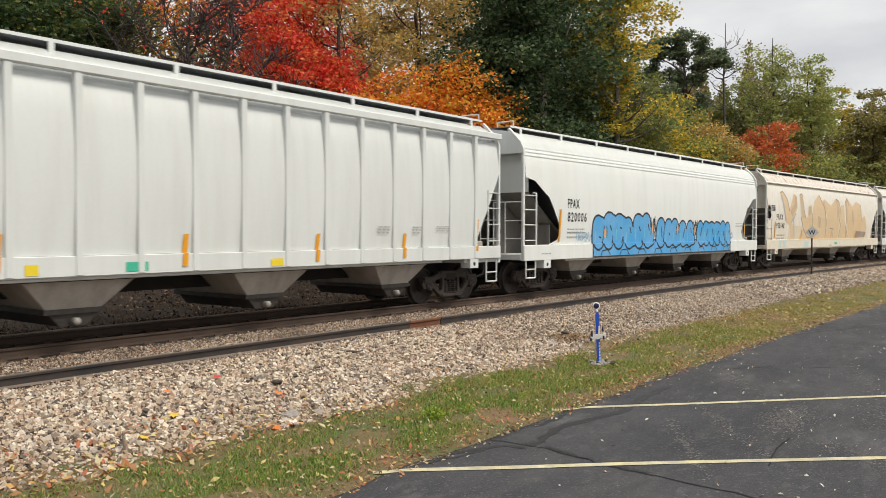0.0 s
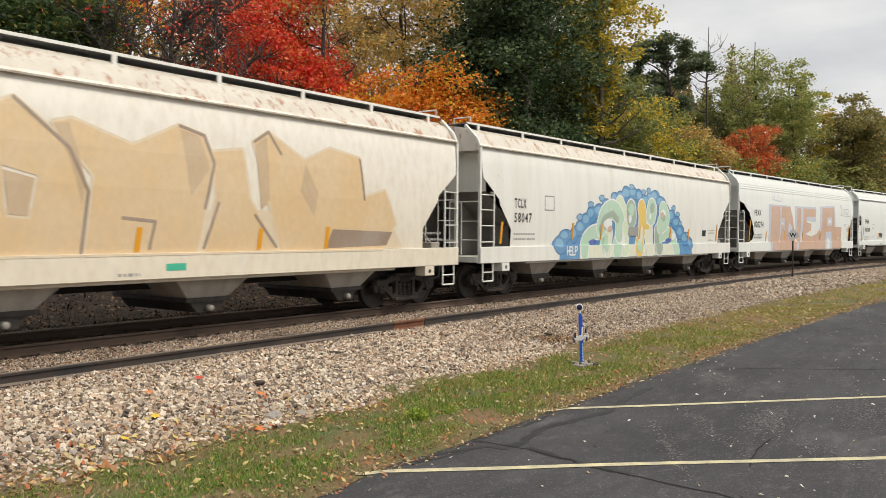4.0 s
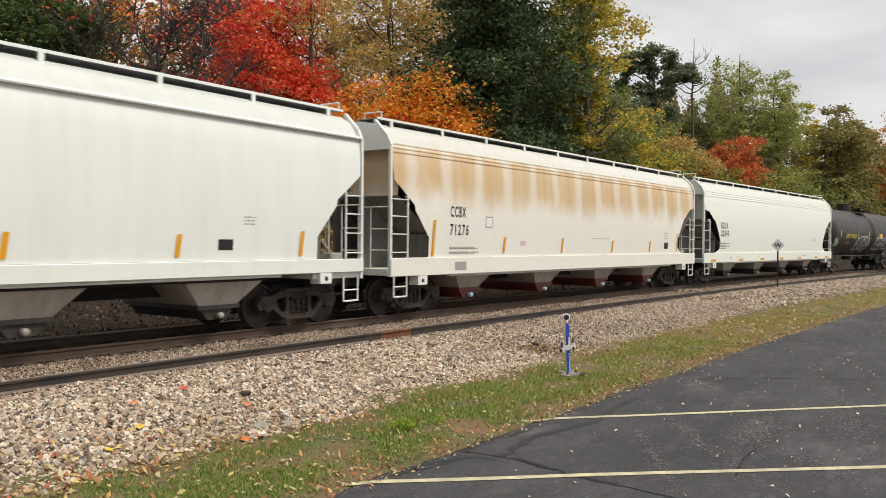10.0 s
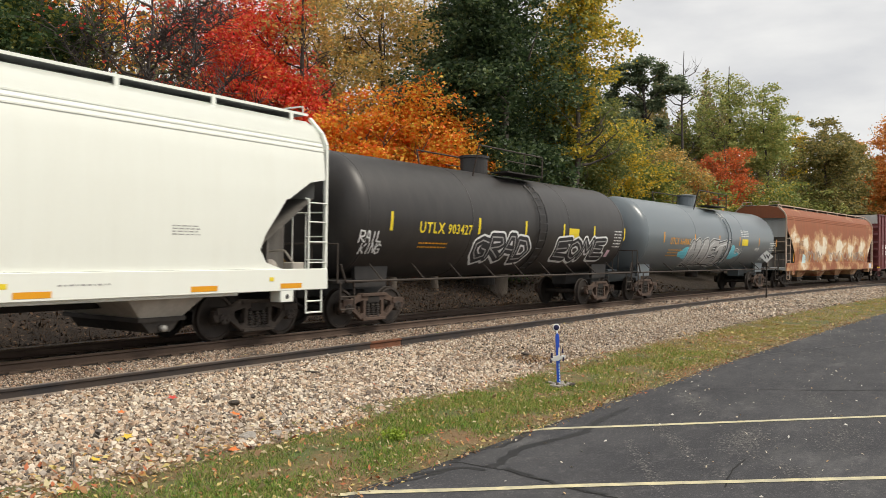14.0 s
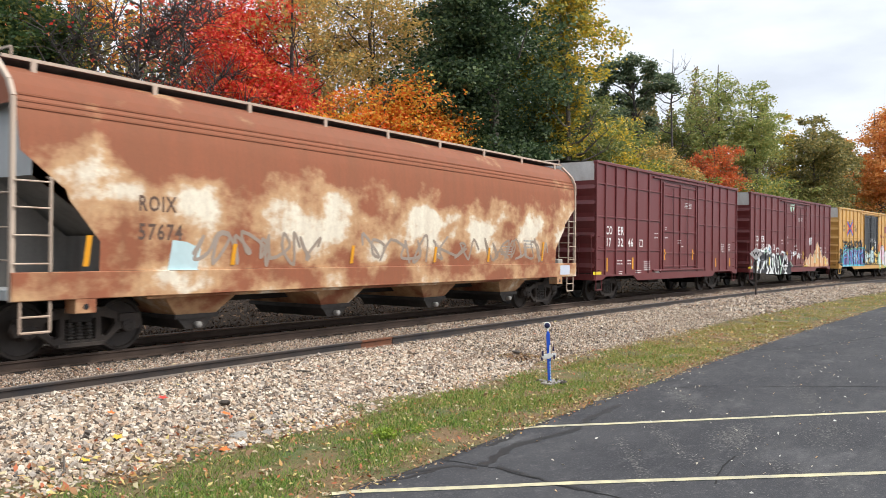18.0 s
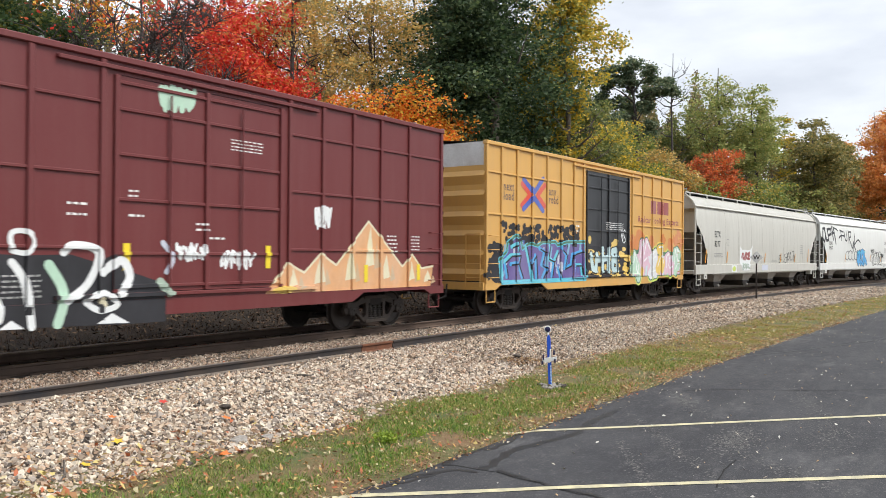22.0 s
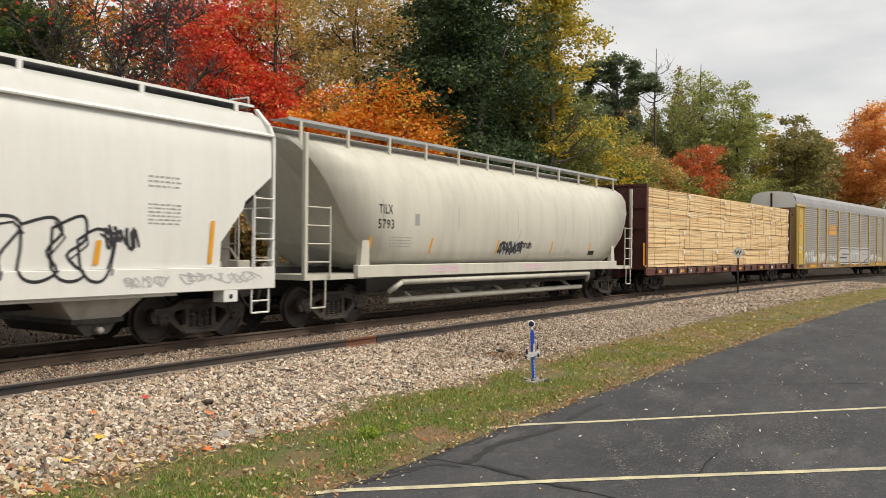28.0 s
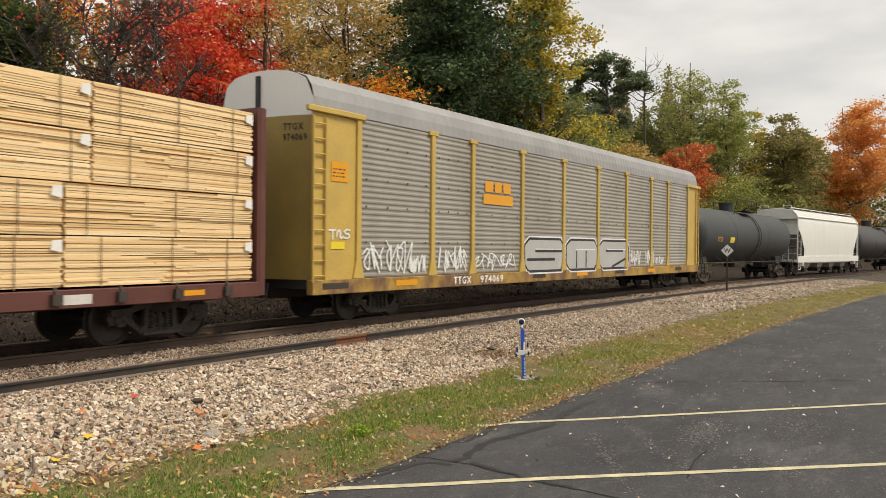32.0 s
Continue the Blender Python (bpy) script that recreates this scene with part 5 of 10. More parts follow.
M_WEED = per_island("weed_leaves", [(0.25, 0.36, 0.03), (0.33, 0.42, 0.05), (0.18, 0.28, 0.03)], 0.6, 0.3)
weed(7.6, 5.72, -0.38, 0.14, 420, 1)
weed(8.1, 5.6, -0.38, 0.1, 160, 3)
weed(9.3, 5.55, -0.38, 0.09, 120, 4)
_w = at(16.0, 2.62, -0.2)
weed(_w.x, _w.y, _w.z, 0.14, 90, 2)
bm = bmesh.new()
path_bar(bm, [(0, 0, 0), (0.1, 0.05, 0.07), (0.16, 0.16, 0.1), (0.2, 0.22, 0.16)], 0.012, 5)
_t = part("twig", bm, M_BARK)
_t.location = (4.47, 7.17, -0.37)
tagged(_t, "bent grey twig sticking out of the ballast", "twig")
def blue_marker():
    x, y, z = 12.28, 5.89, -0.39
    root = new("utility_marker_post")
    root.matrix_basis = pose(x, y, z, 0, 0, -58) @ pose(0, 0, 0, 0, -2.5, 0)
    tagged(root, "slim blue painted marker post with a round dark cap", "marker post")
    bm = bmesh.new()
    slab(bm, [(-0.028, -0.15), (0.028, -0.15), (0.03, 0.84), (0.012, 0.89), (-0.012, 0.89), (-0.03, 0.84)], [], -0.02, 0.02)
    part("post", finish(bm, False, 0.005), M_BLUE, root)
    bm = bmesh.new()
    lathe(bm, [(0.001, -0.026), (0.04, -0.026), (0.045, -0.02), (0.045, 0.02), (0.04, 0.026), (0.001, 0.026)], 20, "Y", (-0.01, 0, 0.985))
    part("cap", finish(bm, True), M_NAVY, root, "round dark navy cap")
    bm = bmesh.new()
    lathe(bm, [(0.046, -0.014), (0.056, -0.012), (0.06, 0), (0.056, 0.012), (0.046, 0.014)], 20, "Y", (-0.01, 0, 0.985))
    box(bm, -0.02, 0.012, -0.012, 0.012, 0.87, 0.93)
    part("cap_rim", finish(bm, True), M_WHITE, root, "white collar under a round cap")
    bm = bmesh.new()
    slab(bm, [(-0.12, 0.45), (0.0, 0.44), (0.03, 0.46), (0.12, 0.48), (0.12, 0.54), (0.03, 0.52), (0.03, 0.66), (0.012, 0.66), (0.0, 0.53), (-0.12, 0.51)], [], -0.04, -0.022)
    part("bracket", finish(bm, False, 0.005), M_WHITE, root, "white bracket")
    for dx, z0, z1 in ((-0.12, 0.42, 0.47), (-0.1, 0.49, 0.58), (0.085, 0.44, 0.5), (0.075, 0.57, 0.64)):
        bm = bmesh.new()
        box(bm, dx - 0.014, dx + 0.014, -0.052, -0.041, z0, z1)
        part("bolt_plate", finish(bm, False, 0.003), M_NAVY, root, "dark bolt plate")
    for k in range(7):
        bm = bmesh.new()
        box(bm, 0.006, 0.026, -0.0235, -0.0205, 0.06 + 0.05 * k, 0.095 + 0.05 * k)
        part("reflective_dash", bm, M_LBLUE, root, "pale reflective dash")
    rnd = random.Random(8)
    for k in range(34):
        a, r = rnd.uniform(0, 6.28), 0.04 + 0.2 * rnd.random() ** 0.7
        bm = bmesh.new()
        bmesh.ops.create_icosphere(bm, subdivisions=1, radius=rnd.uniform(0.025, 0.048))
        for v in bm.verts:
            v.co = (v.co.x * 1.2 + rnd.uniform(-0.008, 0.008), v.co.y + rnd.uniform(-0.008, 0.008), v.co.z * 0.75 + rnd.uniform(-0.008, 0.008))
        st = part("footing_stone", bm, M_ROCK if k % 3 else M_CLOD)
        st.matrix_basis = pose(x + 1.3 * r * math.cos(a), y + r * math.sin(a), z + 0.055 + 0.12 * max(0, 0.16 - r), 0, 0, rnd.uniform(0, 180))
        tagged(st, "pale broken stone heaped round a marker post", "stone", "stones round the marker post")


def whistle_post():
    x, y, z = 40.14, 8.73, -0.22
    root = new("whistle_post")
    root.matrix_basis = pose(x, y, z, 0, 0, -78)
    tagged(root, "white diamond whistle sign on a dark steel post", "sign")
    bm = bmesh.new()
    box(bm, -0.035, 0.035, -0.03, 0.03, -0.3, 1.95)
    part("post", finish(bm, False, 0.008), M_STEEL_DARK, root)
    bm = bmesh.new()
    slab(bm, [(-0.29, 2.0), (0, 1.71), (0.29, 2.0), (0, 2.29)], [], -0.045, -0.033)
    part("sign_plate", bm, M_WHITE, root, "white diamond plate")
    letters("letter", "W", 0.19, M_INK, root, lambda a, b: Vector((a, -0.05, 2.0 + b)), centre=True)


def letters(name, text, height, material, parent, place, centre=False, label="", width=1.0, zcuts=()):
    """Lettering as one mesh: each point (a, b) of the text's plane is laid by place(a, b)."""
    cu = bpy.data.curves.new("text", "FONT")
    cu.body, cu.size, cu.resolution_u, cu.offset, cu.space_character = text, height / 0.70, 2, 0.03 * height, 1.2
    if centre:
        cu.align_x = "CENTER"
    tmp = bpy.data.objects.new("text", cu)
    scene.collection.objects.link(tmp)
    me = bpy.data.meshes.new_from_object(tmp.evaluated_get(bpy.context.evaluated_depsgraph_get()))
    bpy.data.objects.remove(tmp)
    bpy.data.curves.remove(cu)
    bm = bmesh.new()
    bm.from_mesh(me)
    bpy.data.meshes.remove(me)
    b0 = -0.5 * height if centre else 0.0
    for v in bm.verts:
        v.co = (v.co.x * width, v.co.y + b0, 0)
    for zc in zcuts:
        bmesh.ops.bisect_plane(bm, geom=bm.verts[:] + bm.edges[:] + bm.faces[:], plane_co=(0, zc, 0), plane_no=(0, 1, 0))
    for v in bm.verts:
        v.co = place(v.co.x, v.co.y)
    return part(name, bm, material, parent, label)


blue_marker()
whistle_post()


# ---------- the train: shared parts ----------
def travelled(t):
    u = t - 25.0
    return 10.818 * u + 0.00922 * u * u + float(np.interp(t, SLIP_T, SLIP_D))


# how far the train runs ahead of a steady pace, each half second
SLIP_T = [i * 0.5 for i in range(65)]
SLIP_D = [0.55, 0.4, 0.1, 0.03, 0.05, 0.14, 0.16, 0.0, -0.26, -0.35, -0.41, -0.44, -0.45, -0.4, -0.28, -0.3, -0.49, -0.58, -0.53, -0.42, -0.42, -0.48, -0.45, -0.38, -0.31, -0.33, -0.34, -0.29, -0.14, 0.12, 0.27, 0.32, 0.31, 0.24, 0.15, 0.06, 0.03, 0.08, 0.18, 0.12, -0.11, -0.23, -0.21, -0.11, -0.06, -0.1, 0.01, 0.29, 0.4, 0.3, 0.34, 0.35, 0.31, 0.25, 0.21, 0.2, 0.26, 0.35, 0.38, 0.32, 0.32, 0.4, 0.46, 0.42, 0.26]
TIMES = [i * 0.5 for i in range(65)]
MOVING, WHEELS = [], []


def car_rows(centre, half):
    rows = []
    for t in TIMES:
        s = centre - travelled(t)
        a, b = at(s - half), at(s + half)
        rows.append((t, pose((a.x + b.x) / 2, (a.y + b.y) / 2, 0, 0, 0, math.degrees(math.atan2(b.y - a.y, b.x - a.x)))))
    return rows


CACHE = {}


def shared(key, build):
    if key not in CACHE:
        CACHE[key] = mesh_of(build(), key)
    return CACHE[key]


FRAME_OUT = [(-1.16, 0.50), (-1.13, 0.60), (-0.95, 0.66), (-0.70, 0.68), (-0.45, 0.79), (0.45, 0.79), (0.70, 0.68), (0.95, 0.66), (1.13, 0.60), (1.16, 0.50), (1.10, 0.38), (0.74, 0.40), (0.60, 0.30), (0.43, 0.17), (-0.43, 0.17), (-0.60, 0.30), (-0.74, 0.40), (-1.10, 0.38)]
FRAME_HOLES = [[(-0.27, 0.27), (-0.27, 0.62), (0.27, 0.62), (0.27, 0.27)], [(0.37, 0.34), (0.37, 0.64), (0.62, 0.58), (0.64, 0.49), (0.47, 0.30)], [(-0.37, 0.34), (-0.47, 0.30), (-0.64, 0.49), (-0.62, 0.58), (-0.37, 0.64)]]


def b_side_frame():
    bm = bmesh.new()
    slab(bm, FRAME_OUT, FRAME_HOLES, -0.055, 0.055)
    for x in (-0.889, 0.889):
        box(bm, x - 0.2, x + 0.2, -0.085, 0.085, 0.53, 0.67)
    box(bm, -0.42, 0.42, -0.1, 0.1, 0.155, 0.225)
    box(bm, -0.45, 0.45, -0.09, 0.09, 0.73, 0.8)
    return finish(bm, False, 0.008)


def b_wheelset():
    bm = bmesh.new()
    for sg in (-1, 1):
        prof = [(0.09, 0.66), (0.12, 0.67), (0.13, 0.69), (0.37, 0.70), (0.39, 0.675), (0.48, 0.675), (0.485, 0.69), (0.458, 0.705), (0.453, 0.80), (0.40, 0.808), (0.385, 0.775), (0.16, 0.755), (0.14, 0.80), (0.09, 0.81)]
        lathe(bm, [(r, sg * y) for r, y in prof], 28)
        lathe(bm, [(0.08, sg * 0.81), (0.08, sg * 0.9), (0.125, sg * 0.92), (0.125, sg * 1.07), (0.1, sg * 1.085)], 14)
        for k in range(3):
            a = k * 2.094
            lathe(bm, [(0.022, sg * 1.085), (0.022, sg * 1.105)], 6, "Y", (0.06 * math.cos(a), 0, 0.06 * math.sin(a)))
    lathe(bm, [(0.085, -0.66), (0.085, 0.66)], 12)
    bmesh.ops.recalc_face_normals(bm, faces=bm.faces)
    return bm


def b_spring():
    bm = bmesh.new()
    for x in (-0.17, 0.0, 0.17):
        for k in range(6):
            z = 0.235 + 0.052 * k
            lathe(bm, [(0.055, z), (0.075, z + 0.008), (0.075, z + 0.022), (0.055, z + 0.03)], 9, "Z", (x, 0, 0))
        lathe(bm, [(0.045, 0.22), (0.045, 0.56)], 8, "Z", (x, 0, 0))
    return finish(bm)


def b_bolster():
    bm = bmesh.new()
    box(bm, -0.22, 0.22, -1.05, 1.05, 0.56, 0.74)
    box(bm, -0.3, 0.3, -0.5, 0.5, 0.6, 0.86)
    lathe(bm, [(0.2, 0.8), (0.2, 0.98)], 14, "Z")
    return finish(bm, False, 0.02)


def truck(car, x, tint=None):
    """A two-axle truck under a car, at x in the car's space."""
    m = tint or M_STEEL_DARK
    tr = put("truck", shared("bolster", b_bolster), M_UNDER, car, pose(x, 0, 0), "cast steel two-axle truck")
    for y in (-0.99, 0.99):
        put("side_frame", shared("side_frame", b_side_frame), m, tr, pose(0, y, 0))
        put("spring", shared("spring", b_spring), M_SPRING, tr, pose(0, y, 0), "nest of coil springs")
    for dx in (-0.889, 0.889):
        WHEELS.append((put("wheelset", shared("wheelset", b_wheelset), M_WHEEL, tr, pose(dx, 0, 0.457), "steel wheels on an axle"), dx))


def b_coupler():
    bm = bmesh.new()
    box(bm, -0.35, 0.12, -0.09, 0.09, -0.09, 0.09)
    slab(bm, [(-0.05, -0.15), (0.2, -0.16), (0.32, -0.05), (0.3, 0.1), (0.2, 0.04), (0.1, 0.1), (0.12, 0.16), (-0.05, 0.16)], [], -0.14, 0.14)
    return finish(bm, False, 0.015)


def ends(car, L, over=0.45):
    for sg, rot in ((-1, 180), (1, 0)):
        put("coupler", shared("coupler", b_coupler), M_UNDER, car, pose(sg * (L / 2 + over), 0, 0.86, 0, 0, rot))
        bm = bmesh.new()
        path_bar(bm, [(sg * (L / 2 + 0.15), -0.35, 0.95), (sg * (L / 2 + 0.3), -0.42, 0.6), (sg * (L / 2 + 0.6), -0.3, 0.5)], 0.028, 6)
        part("air_hose", bm, M_UNDER, car, "black rubber brake hose")


def make_car(name, label, category, front, rear, truck_in=1.45, tint=None):
    root = new(name)
    L = rear - front
    tagged(root, label, category, "cars of the freight train")
    MOVING.append((root, car_rows((front + rear) / 2, L / 2 - truck_in)))
    for sg in (-1, 1):
        truck(root, sg * (L / 2 - truck_in), tint)
    ends(root, L)
    return root, L


class Side:
    """The flank of a car towards the car park: dx metres behind its front, z above the rail. prof: rows of (z, half width)."""

    def __init__(self, car, L, prof, relief=()):
        self.car, self.L, self.relief = car, L, relief
        self.z, self.w = [p[0] for p in prof], [p[1] for p in prof]
        self.step, self.shift, self.foot = 0, 0.0, 0.6

    def half(self, z):
        return float(np.interp(z, self.z, self.w))

    def lay(self, bm):
        """Bends a sheet, drawn as (dx, offset, z), onto the flank."""
        for v in bm.verts:
            v.co.x += self.shift
        if bm.verts and min(v.co.z for v in bm.verts) < self.foot:
            bmesh.ops.bisect_plane(bm, geom=bm.verts[:] + bm.edges[:] + bm.faces[:], plane_co=(0, 0, self.foot), plane_no=(0, 0, 1), clear_inner=True)
        zs = [v.co.z for v in bm.verts]
        if zs:
            for zc in self.z:
                if min(zs) < zc < max(zs):
                    bmesh.ops.bisect_plane(bm, geom=bm.verts[:] + bm.edges[:] + bm.faces[:], plane_co=(0, 0, zc), plane_no=(0, 0, 1))
            xs = [v.co.x for v in bm.verts]
            for x0, x1, z0, z1, h in self.relief:
                if x1 < min(xs) or x0 > max(xs) or z1 < min(zs) or z0 > max(zs):
                    continue
                cuts = [(x0 - 0.002, 0), (x0 + 0.002, 0), (x1 - 0.002, 0), (x1 + 0.002, 0)]
                if z1 - z0 < 1:
                    cuts += [(z0 - 0.002, 2), (z0 + 0.002, 2), (z1 - 0.002, 2), (z1 + 0.002, 2)]
                for c, ax in cuts:
                    co, no = [0, 0, 0], [0, 0, 0]
                    co[ax], no[ax] = c, 1
                    bmesh.ops.bisect_plane(bm, geom=bm.verts[:] + bm.edges[:] + bm.faces[:], plane_co=co, plane_no=no)
        for v in bm.verts:
            up = max([h for x0, x1, z0, z1, h in self.relief if x0 - 0.001 < v.co.x < x1 + 0.001 and z0 - 0.001 < v.co.z < z1 + 0.001] or [0.0])
            v.co = (v.co.x - self.L / 2, -(self.half(v.co.z) + up + v.co.y), v.co.z)
        return bm

    def sheet(self, outline, holes=()):
        """A bmesh of the outline with holes, laid on the flank."""
        bm = bmesh.new()
        loops = [list(outline), *[list(h) for h in holes]]
        vs = [bm.verts.new((p[0], 0, p[1])) for lp in loops for p in lp]
        for t in tessellate([[Vector((p[0], p[1], 0)) for p in lp] for lp in loops]):
            try:
                bm.faces.new([vs[i] for i in t])
            except ValueError:
                pass
        return self.lay(bm)

    def rect(self, x0, x1, z0, z1, mat, name="marking", lean=0.0, label=""):
        bm = bmesh.new()
        self.step += 1
        o = 0.004 + 0.00002 * self.step
        bm.faces.new([bm.verts.new((x, o, z)) for x, z in ((x0, z0), (x1, z0), (x1 + lean, z1), (x0 + lean, z1))])
        return part(name, self.lay(bm), mat, self.car, label)

    def bars(self, x0, x1, z0, z1, rows, mat, seed=0, name="small_print"):
        """Small print: rows of short bars."""
        rnd = random.Random(seed)
        bm = bmesh.new()
        h = (z1 - z0) / rows
        for r in range(rows):
            x = x0
            while x < x1 - 0.02:
                w = min(rnd.uniform(0.03, 0.13), x1 - x)
                bm.faces.new([bm.verts.new((a, 0.0045, z)) for a, z in ((x, z0 + h * r), (x + w, z0 + h * r), (x + w, z0 + h * (r + 0.38)), (x, z0 + h * (r + 0.38)))])
                x += w + 0.035
        return tagged(part(name, self.lay(bm), mat, self.car), kind="stuff")

    def text(self, s, x0, x1, z, height, mat, name="lettering"):
        """Lettering from x0 to x1 with its foot at z."""
        ob = letters(name, s, height, mat, self.car, lambda a, b: Vector((a, 0, b)))
        xs = [v.co.x for v in ob.data.vertices]
        k = (x1 - x0) / max(max(xs) - min(xs), 0.01)
        bm = bmesh.new()
        bm.from_mesh(ob.data)
        lo = min(xs)
        for v in bm.verts:
            v.co = (x0 + (v.co.x - lo) * k, 0.005, z + v.co.z)
        self.lay(bm)
        bm.to_mesh(ob.data)
        bm.free()
        return ob

    def strokes(self, lines, width, mat, name, off=0.005, label="", taper=False):
        """Thick painted strokes with round ends, as one sheet."""
        bm = bmesh.new()
        k = 0
        for pts in lines:
            for i, p in enumerate(pts):
                o = off + 0.00003 * (k % 40)
                k += 1
                n = 20 if width > 0.25 else 8
                bm.faces.new([bm.verts.new((p[0] + width / 2 * math.cos(a * 6.2832 / n), o, p[1] + width / 2 * math.sin(a * 6.2832 / n))) for a in range(n)])
                if i:
                    q = pts[i - 1]
                    d = Vector((p[0] - q[0], p[1] - q[1]))
                    if d.length < 1e-4:
                        continue
                    nrm = Vector((-d.y, d.x)).normalized() * width / 2
                    o = off + 0.00003 * (k % 40)
                    k += 1
                    bm.faces.new([bm.verts.new((a, o, b)) for a, b in ((q[0] + nrm.x, q[1] + nrm.y), (p[0] + nrm.x, p[1] + nrm.y), (p[0] - nrm.x, p[1] - nrm.y), (q[0] - nrm.x, q[1] - nrm.y))])
        return part(name, self.lay(bm), mat, self.car, label)

    def blobs(self, rows, mat, name, off=0.005, label="", seed=0):
        """Lumpy painted patches: rows of (dx, z, rx, rz)."""
        rnd = random.Random(seed)
        bm = bmesh.new()
        for i, (x, z, rx, rz) in enumerate(rows):
            ph = rnd.uniform(0, 6)
            bm.faces.new([bm.verts.new((x + rx * math.cos(a * 0.3491) * (1 + 0.1 * math.sin(3 * a * 0.3491 + ph)), off + 0.00004 * i, z + rz * math.sin(a * 0.3491) * (1 + 0.1 * math.sin(2 * a * 0.3491 + ph)))) for a in range(18)])
        return part(name, self.lay(bm), mat, self.car, label)

    def patch(self, outline, mat, name, off=0.005, label="", holes=()):
        bm = self.sheet(outline, holes)
        for v in bm.verts:
            v.co.y -= off
        return part(name, bm, mat, self.car, label)


GLYPH = {
    "A": [[(0, 0), (0.35, 1), (0.65, 1), (1, 0)], [(0.2, 0.38), (0.8, 0.38)]], "C": [[(1, 0.85), (0.6, 1), (0.15, 0.85), (0, 0.5), (0.15, 0.15), (0.6, 0), (1, 0.15)]],
    "D": [[(0, 0), (0, 1), (0.6, 0.95), (1, 0.5), (0.6, 0.05), (0, 0)]], "E": [[(1, 1), (0, 0.95), (0, 0.05), (1, 0)], [(0, 0.5), (0.8, 0.52)]],
    "F": [[(1, 1), (0, 0.95), (0, 0)], [(0, 0.5), (0.7, 0.55)]], "G": [[(1, 0.85), (0.5, 1), (0.05, 0.7), (0.05, 0.3), (0.5, 0), (1, 0.2), (0.95, 0.5), (0.5, 0.5)]],
    "H": [[(0, 0), (0, 1)], [(1, 0), (1, 1)], [(0, 0.5), (1, 0.5)]], "I": [[(0.5, 0), (0.5, 1)]], "K": [[(0, 0), (0, 1)], [(1, 1), (0.05, 0.45), (1, 0)]],
    "J": [[(0.2, 1), (1, 1)], [(0.7, 1), (0.7, 0.2), (0.35, 0), (0, 0.25)]], "L": [[(0, 1), (0, 0.05), (0.9, 0)]], "M": [[(0, 0), (0.1, 1), (0.5, 0.35), (0.9, 1), (1, 0)]], "N": [[(0, 0), (0.05, 1), (0.95, 0.05), (1, 1)]],
    "O": [[(0.5, 1), (0.1, 0.8), (0, 0.45), (0.2, 0.1), (0.6, 0), (0.95, 0.25), (1, 0.6), (0.8, 0.92), (0.5, 1)]], "P": [[(0, 0), (0, 1), (0.8, 0.95), (0.95, 0.7), (0.7, 0.5), (0, 0.45)]],
    "R": [[(0, 0), (0, 1), (0.75, 0.97), (0.95, 0.72), (0.7, 0.5), (0.05, 0.48), (1, 0)]], "S": [[(1, 0.9), (0.4, 1), (0.05, 0.75), (0.3, 0.52), (0.8, 0.45), (0.95, 0.2), (0.5, 0), (0, 0.1)]],
    "T": [[(0, 0.95), (1, 1)], [(0.5, 0.97), (0.5, 0)]], "U": [[(0, 1), (0.05, 0.2), (0.5, 0), (0.95, 0.2), (1, 1)]], "W": [[(0, 1), (0.2, 0), (0.5, 0.7), (0.8, 0), (1, 1)]],
    "X": [[(0, 0), (1, 1)], [(0, 1), (1, 0)]], "Y": [[(0, 1), (0.5, 0.45), (1, 1)], [(0.5, 0.45), (0.5, 0)]], "Z": [[(0, 1), (1, 0.95), (0, 0.05), (1, 0)]], " ": [],
    "<": [[(0.9, 1), (0.1, 0.8), (0.5, 0.45), (0, 0.1), (0.95, 0.05)], [(0.55, 0.5), (1, 0.6)]],
    ">": [[(0, 0.9), (0.6, 1), (0.4, 0.5), (1, 0.55), (0.7, 0)], [(0.05, 0.1), (0.4, 0.4)]],
    "^": [[(0, 0.1), (0.25, 0.9), (0.55, 0.2), (0.7, 1), (1, 0.8)], [(0.4, 0), (0.9, 0.35)]],
    "~": [[(0, 0.3), (0.15, 0.8), (0.4, 0.95), (0.6, 0.7), (0.5, 0.3), (0.7, 0.1), (1, 0.3)]],
}


def scrawl(word, x0, x1, z0, z1, fill, seed=0, wob=0.06, gap=0.12):
    """Centre lines of sprayed letters."""
    rnd = random.Random(seed)
    w = (x1 - x0) / max(1, len(word))
    out = []
    for i, ch in enumerate(word):
        a, b = x0 + i * w + w * gap / 2, x0 + (i + 1) * w - w * gap / 2
        dz = rnd.uniform(-wob, wob) * (z1 - z0)
        for ln in GLYPH.get(ch, []):
            out.append([(a + (b - a) * p[0] + rnd.uniform(-wob, wob) * w * 0.6, z0 + dz + (z1 - z0) * p[1] + rnd.uniform(-wob, wob) * (z1 - z0) * 0.6) for p in ln])
    return out


def scribble(x0, x1, z0, z1, n, seed):
    """One looping line of an unreadable tag."""
    rnd = random.Random(seed)
    out, cur = [], []
    for i in range(n * 4):
        a = i / (n * 4 - 1)
        if cur and rnd.random() < 0.07:
            out.append(cur)
            cur = []
        cur.append((x0 + (x1 - x0) * a + (x1 - x0) * rnd.uniform(-0.09, 0.09), z0 + (z1 - z0) * (0.5 + 0.42 * math.sin(i * 1.9 + rnd.uniform(-0.7, 0.7)) + rnd.uniform(-0.12, 0.12))))
    out.append(cur)
    return [curved(ln, 3) for ln in out if len(ln) > 1]


